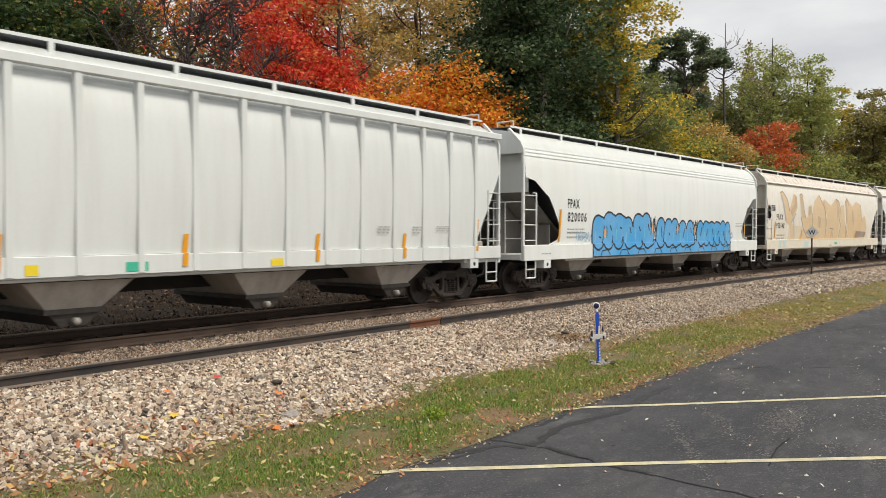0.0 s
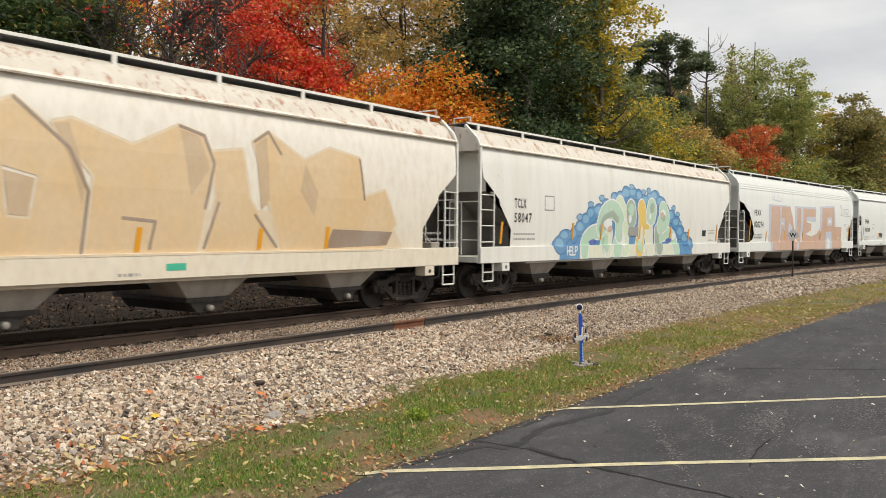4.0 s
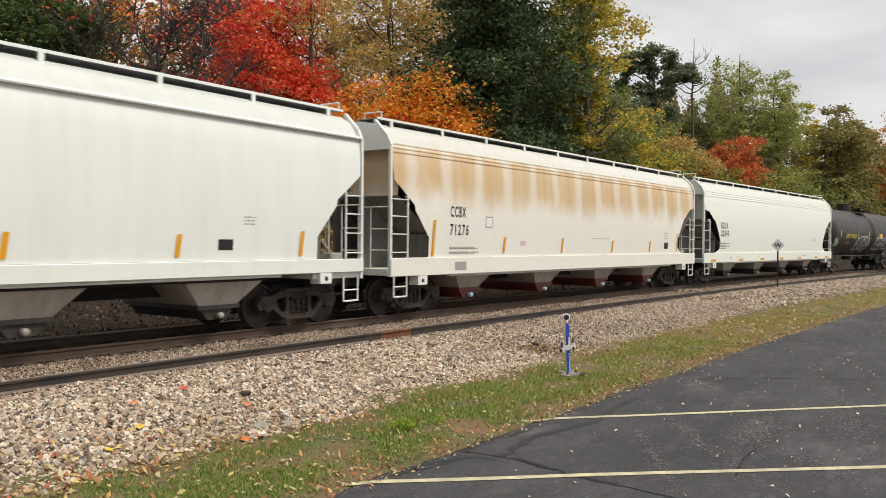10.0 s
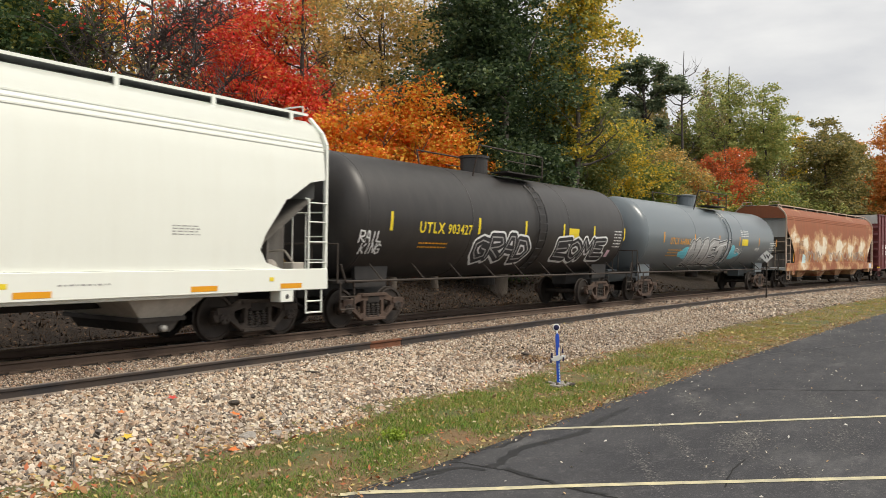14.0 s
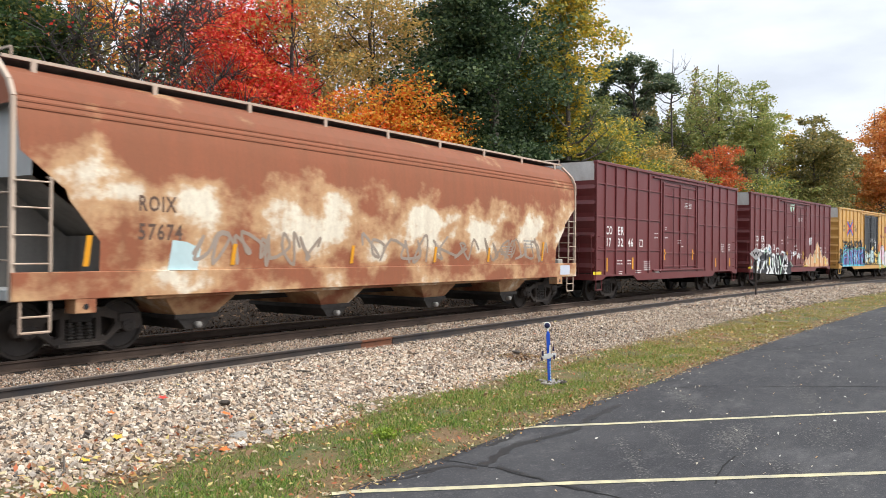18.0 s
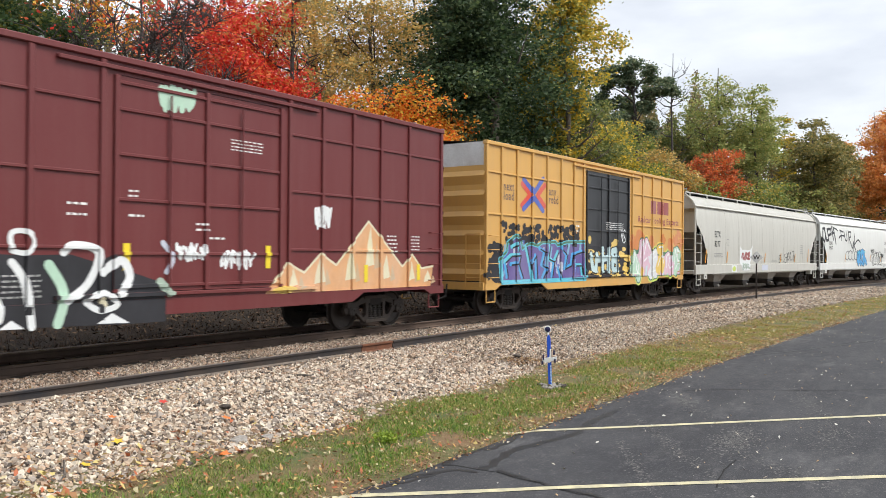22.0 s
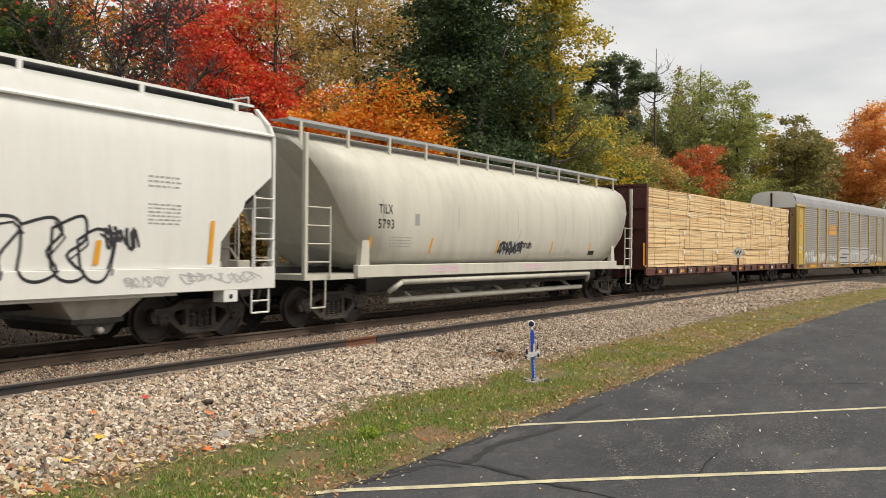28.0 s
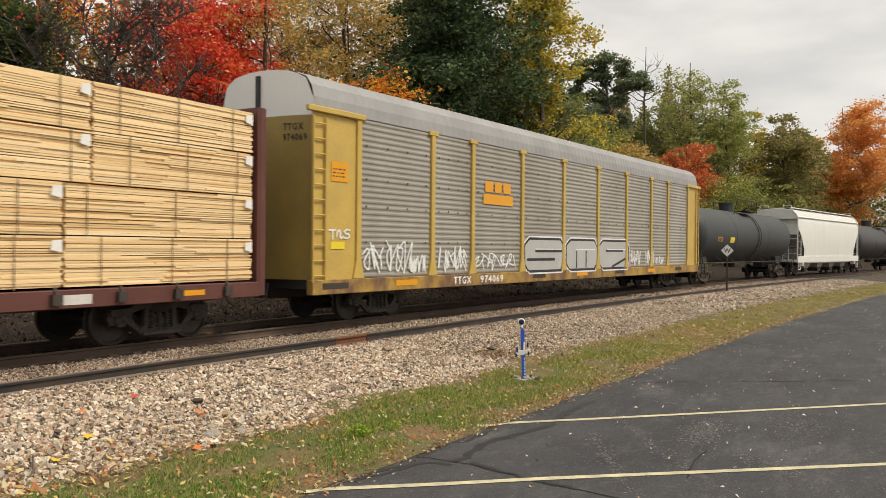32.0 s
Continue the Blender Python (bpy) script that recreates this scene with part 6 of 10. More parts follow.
def curved(pts, k=4):
    """A smooth line through the points of a polyline."""
    out = []
    for i in range(len(pts) - 1):
        p0, p1, p2, p3 = (Vector(pts[max(0, min(len(pts) - 1, j))]) for j in (i - 1, i, i + 1, i + 2))
        for q in range(k):
            t = q / k
            v = 0.5 * (2 * p1 + (p2 - p0) * t + (2 * p0 - 5 * p1 + 4 * p2 - p3) * t * t + (3 * p1 - p0 - 3 * p2 + p3) * t ** 3)
            out.append((v.x, v.y))
    return [*out, tuple(pts[-1])]


def closed(pts):
    return [*pts, pts[0]]


def puffs(S, x0, x1, z0, z1, n, fill, line, seed):
    """A word of fat rounded bars, each with a dark rim, and small dark slits between."""
    rnd = random.Random(seed)
    w = (x1 - x0) / n
    for i in range(n):
        x, t = x0 + (i + 0.5) * w, z1 + rnd.uniform(-0.12, 0.06)
        ln = [[(x + rnd.uniform(-0.06, 0.06), z0 + w * 0.4), (x + rnd.uniform(-0.05, 0.05), (z0 + t) / 2), (x + rnd.uniform(-0.08, 0.08), t - w * 0.5)]]
        k = rnd.random()
        if k < 0.35:
            ln.append([(x, z0 + w * 0.5), (x + w * 0.4, z0 + w * 0.5)])
        elif k < 0.65:
            ln.append([(x, t - w * 0.5), (x + w * 0.45, t - w * 0.62)])
        S.strokes(ln, w * 1.12, line, "graffiti_outline", 0.006 + 0.0012 * (i % 2))
        S.strokes(ln, w * 1.12 - 0.13, fill, "graffiti_letter", 0.0084 + 0.0012 * (i % 2), "sprayed bubble lettering")
        S.strokes([[(x - w * 0.2, t - w * 0.75), (x - w * 0.22, t - w * 1.2)]], 0.05, G["aqua"], "graffiti_shine", 0.0115)
        S.strokes([[(x + w * 0.16, (z0 + t) / 2 + rnd.uniform(-0.2, 0.2)), (x + w * 0.3, (z0 + t) / 2 + rnd.uniform(-0.2, 0.2))]], 0.05, line, "graffiti_slit", 0.0118)


def graffiti(S, word, x0, x1, z0, z1, stroke, edge, fill, line, seed=0, halo=None, halo_w=0.1, wob=0.06, shine=None):
    ls = scrawl(word, x0 + stroke / 2, x1 - stroke / 2, z0 + stroke / 2, z1 - stroke / 2, fill, seed, wob)
    if halo:
        S.strokes(ls, stroke + 2 * edge + 2 * halo_w, halo, "graffiti_halo", 0.0045)
    S.strokes(ls, stroke + 2 * edge, line, "graffiti_outline", 0.006)
    S.strokes(ls, stroke, fill, "graffiti_letters", 0.0078, "sprayed graffiti lettering")
    if shine:
        S.strokes([[(a + 0.03, b + stroke * 0.25) for a, b in ln] for ln in ls], stroke * 0.16, shine, "graffiti_shine", 0.0095)


# ---------- covered hoppers ----------
HOPPER_PROF = [(0.90, 1.605), (1.42, 1.605), (1.424, 1.555), (1.9, 1.58), (2.5, 1.60), (3.1, 1.595), (3.6, 1.565), (3.98, 1.52), (4.12, 1.46)]
ROOF_PROF = [(1.52, 3.97), (1.46, 4.12), (1.38, 4.28), (1.22, 4.47), (0.96, 4.61), (0.5, 4.68), (0, 4.7)]
CUT_A = [(1.3, 1.42), (1.75, 1.55), (1.92, 1.8), (1.8, 2.1), (1.25, 2.82), (1.15, 2.85), (0.55, 3.22), (0.1, 3.3), (0.1, 4.12)]
CUT_B = [(1.45, 1.42), (1.45, 1.9), (0.9, 2.55), (0.85, 2.7), (0.12, 3.25), (0.06, 4.12)]
CUT_P = [(1.05, 1.42), (1.02, 2.05), (0.46, 2.62), (0.08, 3.15), (0.06, 4.12)]
CUT_C = [(0.06, 1.42), (0.06, 4.12)]
CUT_R = [(1.02, 1.42), (1.05, 1.6), (0.05, 3.35), (0.05, 4.12)]
HOLE = [(0.12, 2.4), (0.1, 2.95), (0.16, 3.03), (0.38, 3.03), (0.5, 2.9), (0.5, 2.5), (0.38, 2.36)]


def hopper(label, front, rear, paint_mat, cut0=CUT_A, cut1=CUT_A, hole0=False, lip=False, grooves=True, ribs=(), walk_mat=None, end_mat=None, tape="upright", tapes=(), outlet=None, name="covered_hopper_car", bays=4, roof_mat=None, z_sill=0.98):
    car, L = make_car(name, label, "hopper car", front, rear)
    S = Side(car, L, HOPPER_PROF)
    S.foot = z_sill + 0.006
    walk_mat, end_mat = walk_mat or paint_mat, end_mat or paint_mat
    outline = [(x, z) for x, z in cut0] + [(L - x, z) for x, z in reversed(cut1)]
    holes = [HOLE] if hole0 else []
    if cut1 is CUT_C and hole0 == "both":
        holes.append([(L - x, z) for x, z in HOLE])
    flank = S.sheet(outline, holes)
    bmesh.ops.dissolve_degenerate(flank, dist=0.0005, edges=flank.edges)
    for f in flank.faces:
        f.normal_update()
        if f.normal.y > 0:
            f.normal_flip()
    bmesh.ops.delete(flank, geom=[f for f in flank.faces if f.calc_center_median().z < 1.4235], context="FACES")
    for f in flank.faces:
        f.smooth = True
    side = part("side_sheet", flank, paint_mat, car)
    put("side_sheet", side.data, paint_mat, car, Matrix.Diagonal((1, -1, 1, 1)))
    # roof
    bm = bmesh.new()
    ring = [(-y, z) for y, z in ROOF_PROF] + [(y, z) for y, z in ROOF_PROF[-2::-1]]
    rows = [[bm.verts.new((x, y, z)) for y, z in ring] for x in (-L / 2 + 0.05, L / 2 - 0.05)]
    for i in range(len(ring) - 1):
        f = bm.faces.new((rows[0][i], rows[0][i + 1], rows[1][i + 1], rows[1][i]))
        f.smooth = True
    bm.faces.new(rows[0])
    bm.faces.new(rows[1])
    part("roof", bm, roof_mat or paint_mat, car)
    bm = bmesh.new()
    box(bm, -L / 2 + 0.8, L / 2 - 0.8, -0.3, 0.3, 4.66, 4.76)
    part("hatch_cover", finish(bm, False, 0.03), walk_mat, car, "long trough hatch cover")
    if lip:
        bm = bmesh.new()
        for sg in (-1, 1):
            slab_pts = [(sg * 1.44, 4.10), (sg * 1.58, 4.06), (sg * 1.59, 4.09), (sg * 1.44, 4.16)]
            rr = [[bm.verts.new((x, y, z)) for y, z in slab_pts] for x in (-L / 2 + 0.03, L / 2 - 0.03)]
            for i in range(4):
                bm.faces.new((rr[0][i], rr[0][(i + 1) % 4], rr[1][(i + 1) % 4], rr[1][i]))
            bm.faces.new(rr[0])
            bm.faces.new(rr[1])
        part("roof_lip", finish(bm), roof_mat or paint_mat, car)
    if grooves:
        for z in (3.90, 4.0, 4.1):
            bm = bmesh.new()
            y = S.half(z)
            for sg in (-1, 1):
                box(bm, -L / 2 + 0.1, L / 2 - 0.1, min(sg * (y - 0.01), sg * (y + 0.014)), max(sg * (y - 0.01), sg * (y + 0.014)), z, z + 0.028)
            part("roof_moulding", bm, paint_mat, car)
    for x in ribs:
        bm = bmesh.new()
        for sg in (-1, 1):
            box(bm, x - L / 2 - 0.035, x - L / 2 + 0.035, min(sg * 1.5, sg * 1.625), max(sg * 1.5, sg * 1.625), 1.42, 4.0)
        part("side_post", bm, paint_mat, car)
    # sills
    for sg in (-1, 1):
        bm = bmesh.new()
        box(bm, -L / 2, L / 2, min(sg * 1.5, sg * 1.605), max(sg * 1.5, sg * 1.605), z_sill, 1.42)
        box(bm, -L / 2 + 2.4, L / 2 - 2.4, min(sg * 1.42, sg * 1.5), max(sg * 1.42, sg * 1.5), z_sill - 0.06, z_sill + 0.05)
        part("side_sill", finish(bm, False, 0.012), paint_mat, car)
    bm = bmesh.new()
    box(bm, -L / 2, L / 2, -0.25, 0.25, 0.72, 1.1)
    part("centre_sill", finish(bm), M_UNDER, car)
    # ends
    for sg in (-1, 1):
        x = sg * (L / 2 - 0.35)
        bm = bmesh.new()
        ring = [(y, z) for y, z in ((-1.5, 2.9), (-1.5, 3.95), (-1.36, 4.24), (-0.94, 4.58), (0, 4.67), (0.94, 4.58), (1.36, 4.24), (1.5, 3.95), (1.5, 2.9))]
        bm.faces.new([bm.verts.new((x, y, z)) for y, z in ring])
        part("end_wall", bm, end_mat, car)
        # Slope sheet and braces are coloured dark for the shade in here.
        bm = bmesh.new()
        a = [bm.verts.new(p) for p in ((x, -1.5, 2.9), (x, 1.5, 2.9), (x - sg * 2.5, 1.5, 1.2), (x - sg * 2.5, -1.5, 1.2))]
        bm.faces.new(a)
        part("slope_sheet", bm, P_END_SHADE, car, "sloping hopper end sheet, coloured dark for shade")
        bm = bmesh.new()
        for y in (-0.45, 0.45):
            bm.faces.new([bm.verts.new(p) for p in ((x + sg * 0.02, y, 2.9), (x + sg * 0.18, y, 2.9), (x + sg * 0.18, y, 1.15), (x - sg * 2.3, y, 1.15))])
        part("end_brace", bm, P_END_SHADE, car)
        # Added plate blocks the view through; its dark colour is shade.
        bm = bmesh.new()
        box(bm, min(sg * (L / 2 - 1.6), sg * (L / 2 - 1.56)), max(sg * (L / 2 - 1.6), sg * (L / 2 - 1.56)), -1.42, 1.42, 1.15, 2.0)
        part("end_bulkhead", finish(bm), P_END_SHADE, car, "plate below the slope sheet, coloured dark for shade")
        bm = bmesh.new()
        box(bm, min(sg * (L / 2 - 1.5), sg * (L / 2 + 0.02)), max(sg * (L / 2 - 1.5), sg * (L / 2 + 0.02)), -1.5, 1.5, 1.0, 1.16)
        part("end_platform", finish(bm, False, 0.01), end_mat, car)
        for ys in (-1, 1):
            e = sg * (L / 2 - 0.03)
            bm = bmesh.new()
            path_bar(bm, [(e, ys * 1.54, 0.98), (e, ys * 1.54, 4.05), (e, ys * 1.42, 4.3), (e, ys * 1.05, 4.66)], 0.05, 4)
            part("corner_post", finish(bm), walk_mat, car)
            bm = bmesh.new()
            i1 = sg * (L / 2 - 0.6)
            path_bar(bm, [(i1, ys * 1.6, 1.42), (i1, ys * 1.6, 2.86), (i1, ys * 1.5, 2.88)], 0.026)
            ld = part("ladder", finish(bm), walk_mat, car)
            for z in (1.55, 1.98, 2.4, 2.8):
                bm = bmesh.new()
                bar(bm, (e, ys * 1.6, z), (i1, ys * 1.6, z), 0.014)
                part("rung", bm, walk_mat, ld)
            bm = bmesh.new()
            path_bar(bm, [(e + sg * 0.02, ys * 1.5, 2.62), (e + sg * 0.02, ys * 0.55, 2.62), (e + sg * 0.02, ys * 0.55, 1.1)], 0.016)
            path_bar(bm, [(e + sg * 0.02, ys * 0.95, 2.62), (e + sg * 0.02, ys * 0.95, 1.1)], 0.016)
            part("end_handrail", finish(bm), walk_mat, car)
            for z in (1.6, 2.1):
                bm = bmesh.new()
                bar(bm, (e + sg * 0.02, ys * 1.5, z), (e + sg * 0.02, ys * 0.95, z), 0.013)
                part("end_grab", bm, walk_mat, car)
            bm = bmesh.new()
            x0, x1 = sg * (L / 2 - 0.15), sg * (L / 2 - 0.62)
            path_bar(bm, [(x0, ys * 1.56, 1.05), (x0, ys * 1.56, 0.5), (x1, ys * 1.56, 0.5), (x1, ys * 1.56, 1.05)], 0.022)
            bar(bm, (x0, ys * 1.56, 0.74), (x1, ys * 1.56, 0.74), 0.018)
            part("stirrup_step", finish(bm), walk_mat, car)
            bm = bmesh.new()
            x0, x1 = sg * (L / 2 - 1.02), sg * (L / 2 - 1.38)
            box(bm, min(x0, x1), max(x0, x1), min(ys * 1.3, ys * 1.598), max(ys * 1.3, ys * 1.598), z_sill - 0.23, z_sill + 0.02)
            pad = part("jacking_pad", finish(bm, False, 0.01), paint_mat, car)
            # Black disc on the pad; its colour is the shade in the hole.
            bm = bmesh.new()
            lathe(bm, [(0.001, 0), (0.05, 0), (0.05, 0.01), (0.001, 0.01)], 10, "Y", ((x0 + x1) / 2, ys * 1.598 - 0.005, z_sill - 0.12))
            part("pad_hole", finish(bm), M_BLACK, pad)
    # brake gear on the rear platform
    bm = bmesh.new()
    lathe(bm, [(0.001, -0.4), (0.15, -0.37), (0.19, -0.3), (0.19, 0.3), (0.15, 0.37), (0.001, 0.4)], 14, "Y", (L / 2 - 0.95, -0.55, 1.42))
    part("air_reservoir", finish(bm, True), P_BAY, car, "grimy air reservoir tank")
    bm = bmesh.new()
    box(bm, L / 2 - 0.75, L / 2 - 0.4, -1.3, -1.0, 1.16, 1.55)
    path_bar(bm, [(L / 2 - 0.55, -1.15, 1.5), (L / 2 - 0.6, -0.9, 1.8), (L / 2 - 0.9, -0.5, 1.75)], 0.03)
    part("brake_valve", finish(bm, False, 0.02), P_BAY, car, "brake valve with bent pipes")
    # roof walk
    for ys in (-1, 1):
        bm = bmesh.new()
        box(bm, -L / 2 + 0.1, L / 2 - 0.1, min(ys * 0.36, ys * 1.04), max(ys * 0.36, ys * 1.04), 4.722, 4.742)
        wk = part("running_board", bm, M_GRATE, car, "grey grated steel roof walk")
        bm = bmesh.new()
        box(bm, -L / 2 + 0.1, L / 2 - 0.1, min(ys * 1.04, ys * 1.055), max(ys * 1.04, ys * 1.055), 4.712, 4.765)
        part("edge_strip", bm, walk_mat, wk)
        n = max(8, int(round(L / 2.05)))
        for i in range(n):
            x = -L / 2 + 0.6 + (L - 1.2) * i / (n - 1)
            bm = bmesh.new()
            box(bm, x - 0.045, x + 0.045, min(ys * 1.04, ys * 1.075), max(ys * 1.04, ys * 1.075), 4.36, 4.72)
            part("bracket", bm, walk_mat, wk)
        for sg in (-1, 1):
            bm = bmesh.new()
            e = sg * (L / 2 - 0.25)
            path_bar(bm, [(e, ys * 1.05, 4.75), (e, ys * 1.05, 4.9), (e, ys * 0.5, 4.9), (e, ys * 0.5, 4.75)], 0.018)
            part("grab_iron", bm, walk_mat, car)
    # outlets
    pitch = (L - 3.6) / bays
    for k in range(bays):
        xc = -L / 2 + 1.8 + pitch * (k + 0.5)
        bm = bmesh.new()
        top = [bm.verts.new((xc + a * 1.02, b * 1.38, 1.12)) for a, b in ((-1, -1), (1, -1), (1, 1), (-1, 1))]
        bot = [bm.verts.new((xc + a * 0.44, b * 1.12, 0.56)) for a, b in ((-1, -1), (1, -1), (1, 1), (-1, 1))]
        for i in range(4):
            bm.faces.new((top[i], top[(i + 1) % 4], bot[(i + 1) % 4], bot[i]))
        bm.faces.new(bot)
        hp = part("hopper_bay", finish(bm), paint_mat if paint_mat is P_RUST else P_BAY, car, "sloping discharge hopper")
        bm = bmesh.new()
        box(bm, xc - 0.5, xc + 0.5, -1.16, 1.16, 0.5, 0.58)
        slab(bm, [(xc - 0.4, 0.5), (xc + 0.4, 0.5), (xc + 0.22, 0.3), (xc - 0.22, 0.3)], [], -1.1, 1.1)
        part("outlet_gate", finish(bm), outlet or M_SPRING, hp, "steel outlet gate")
        bm = bmesh.new()
        lathe(bm, [(0.001, -1.24), (0.05, -1.24), (0.06, -1.22), (0.06, -1.13), (0.045, -1.12), (0.045, -0.6)], 12, "Y", (xc, 0, 0.38))
        part("outlet_cap", finish(bm, True), M_CAP if outlet is None else M_LBLUE, hp, "round outlet cap")
    # Dark block added between bays for the shade under the slopes.
    bm = bmesh.new()
    box(bm, -L / 2 + 2.6, L / 2 - 2.6, -1.38, 1.38, 1.02, 1.36)
    part("bay_shade_block", finish(bm), M_UNDER, car)
    for i, (x, z0, z1) in enumerate(tapes):
        S.rect(x - 0.05, x + 0.05, z0, z1, M_TAPE, "reflector_strip", 0.05, "amber reflective strip").location.y = -0.012
    return car, L, S


# ---------- box cars ----------
def boxcar(label, front, rear, body, posts, door, door_mat, ribs, end_white, name="box_car", top=5.04, end_mat=None):
    car, L = make_car(name, label, "box car", front, rear, 2.1)
    end_mat = end_mat or body
    W, zb = 1.55, 0.98
    relief = [(x - 0.05, x + 0.05, zb, top, 0.05) for x in posts] + [(0.0, L, 0.6, 1.0, 0.03), (door[0] - 1.0, door[1] + 1.0, 1.05, 1.12, 0.075)]
    relief += [(x0 + 0.052, x1 - 0.052, z, z + 0.055, 0.035) for x0, x1, z in ribs if z < 2.2] + [(door[0] + 0.1, door[1] - 0.1, z, z + 0.06, 0.035) for z in (1.2, 1.75)]
    relief += [(door[0] + 0.05 + (door[1] - door[0] - 0.1) * k / 2 - 0.045, door[0] + 0.05 + (door[1] - door[0] - 0.1) * k / 2 + 0.045, 1.13, top - 0.31, 0.055) for k in range(3)]
    S = Side(car, L, [(0.5, W), (6.0, W)], relief)
    for sg in (-1, 1):
        bm = bmesh.new()
        slab(bm, [(-L / 2, zb), (L / 2, zb), (L / 2, top - 0.1), (-L / 2, top - 0.1)], [[(door[0] - L / 2, 1.12), (door[1] - L / 2, 1.12), (door[1] - L / 2, top - 0.3), (door[0] - L / 2, top - 0.3)]], min(sg * (W - 0.06), sg * W), max(sg * (W - 0.06), sg * W))
        wall = part("side_wall", bm, body, car)
        for x in posts:
            bm = bmesh.new()
            box(bm, x - L / 2 - 0.05, x - L / 2 + 0.05, min(sg * W, sg * (W + 0.05)), max(sg * W, sg * (W + 0.05)), zb, top - 0.1)
            part("side_post", finish(bm, False, 0.012), body, wall)
        for x0, x1, z in ribs:
            bm = bmesh.new()
            box(bm, x0 - L / 2 + 0.052, x1 - L / 2 - 0.052, min(sg * W, sg * (W + 0.035)), max(sg * W, sg * (W + 0.035)), z, z + 0.055)
            part("side_rib", finish(bm, False, 0.01), body, wall)
        bm = bmesh.new()
        box(bm, -L / 2, L / 2, min(sg * (W - 0.1), sg * (W + 0.06)), max(sg * (W - 0.1), sg * (W + 0.06)), top - 0.1, top + 0.01)
        part("top_chord", finish(bm, False, 0.015), body, car)
        bm = bmesh.new()
        slab(bm, [(-L / 2, zb + 0.02), (-L / 2, 0.8), (-L / 2 + 0.55, 0.8), (-L / 2 + 0.8, 0.92), (-L / 2 + 3.2, 0.92), (-L / 2 + 3.6, 0.72), (L / 2 - 3.6, 0.72), (L / 2 - 3.2, 0.92), (L / 2 - 0.8, 0.92), (L / 2 - 0.55, 0.8), (L / 2, 0.8), (L / 2, zb + 0.02)], [], min(sg * (W - 0.02), sg * (W + 0.03)), max(sg * (W - 0.02), sg * (W + 0.03)))
        part("side_sill", bm, body, car)
        # door
        d = bmesh.new()
        dy = sg * (W - 0.05)
        box(d, door[0] - L / 2 + 0.01, door[1] - L / 2 - 0.01, min(dy, dy + sg * 0.05), max(dy, dy + sg * 0.05), 1.13, top - 0.31)
        dr = part("door", finish(d), door_mat, car, "wide sliding steel door")
        n = 2
        for k in range(n + 1):
            x = door[0] - L / 2 + 0.05 + (door[1] - door[0] - 0.1) * k / n
            bm = bmesh.new()
            box(bm, x - 0.045, x + 0.045, min(sg * W, sg * (W + 0.055)), max(sg * W, sg * (W + 0.055)), 1.13, top - 0.31)
            part("door_post", finish(bm, False, 0.01), door_mat, dr)
        for z in (1.2, 1.75, 2.65, 3.4, 4.15, top - 0.45):
            bm = bmesh.new()
            box(bm, door[0] - L / 2 + 0.1, door[1] - L / 2 - 0.1, min(sg * W, sg * (W + 0.035)), max(sg * W, sg * (W + 0.035)), z, z + 0.06)
            part("door_rib", finish(bm, False, 0.01), door_mat, dr)
        for x in (door[0] + 1.1, door[1] - 1.1):
            bm = bmesh.new()
            bar(bm, (x - L / 2, sg * (W + 0.06), 1.2), (x - L / 2, sg * (W + 0.06), top - 0.5), 0.02)
            part("lock_rod", bm, door_mat, dr)
        for z in (1.05, top - 0.24):
            bm = bmesh.new()
            box(bm, door[0] - L / 2 - 1.0, min(door[1] + 1.0, L) - L / 2, min(sg * W, sg * (W + 0.075)), max(sg * W, sg * (W + 0.075)), z, z + 0.07)
            part("door_track", finish(bm, False, 0.01), body, car)
    bm = bmesh.new()
    for x0 in range(int(L / 1.15)):
        a = -L / 2 + x0 * L / int(L / 1.15)
        b = a + L / int(L / 1.15) - 0.03
        vs = [bm.verts.new(p) for p in ((a, -W, top - 0.03), (b, -W, top - 0.03), (b, 0, top + 0.09), (a, 0, top + 0.09), (b, W, top - 0.03), (a, W, top - 0.03))]
        bm.faces.new((vs[0], vs[1], vs[2], vs[3]))
        bm.faces.new((vs[3], vs[2], vs[4], vs[5]))
        box(bm, b, b + 0.03, -W - 0.03, W + 0.03, top - 0.02, top + 0.04)
    part("roof", bm, M_GALV, car, "galvanised sheet roof")
    for sg in (-1, 1):
        x = sg * (L / 2 - 0.02)
        bm = bmesh.new()
        zs = [1.0, 1.25, 1.4, 1.55, 1.8, 1.95, 2.1, 2.35, 2.5, 2.65, 2.9, 3.05, 3.2, 3.5, 3.65, 3.8, 4.05, 4.2, 4.35]
        prev = None
        for i, z in enumerate(zs):
            o = sg * (0.09 if i % 3 == 1 else 0.0)
            cur = [bm.verts.new((x + o, -W + 0.01, z)), bm.verts.new((x + o, W - 0.01, z))]
            if prev:
                bm.faces.new((prev[0], prev[1], cur[1], cur[0]))
            prev = cur
        part("end_wall", bm, end_mat, car, "ribbed steel end wall")
        bm = bmesh.new()
        box(bm, min(x, x - sg * 0.05), max(x, x - sg * 0.05), -W + 0.01, W - 0.01, 4.352, top - 0.02)
        part("end_panel", bm, end_white, car, "white upper end panel")
        bm = bmesh.new()
        box(bm, min(x, x + sg * 0.1), max(x, x + sg * 0.1), -W, W, 0.8, 1.02)
        part("end_sill", finish(bm), body, car)
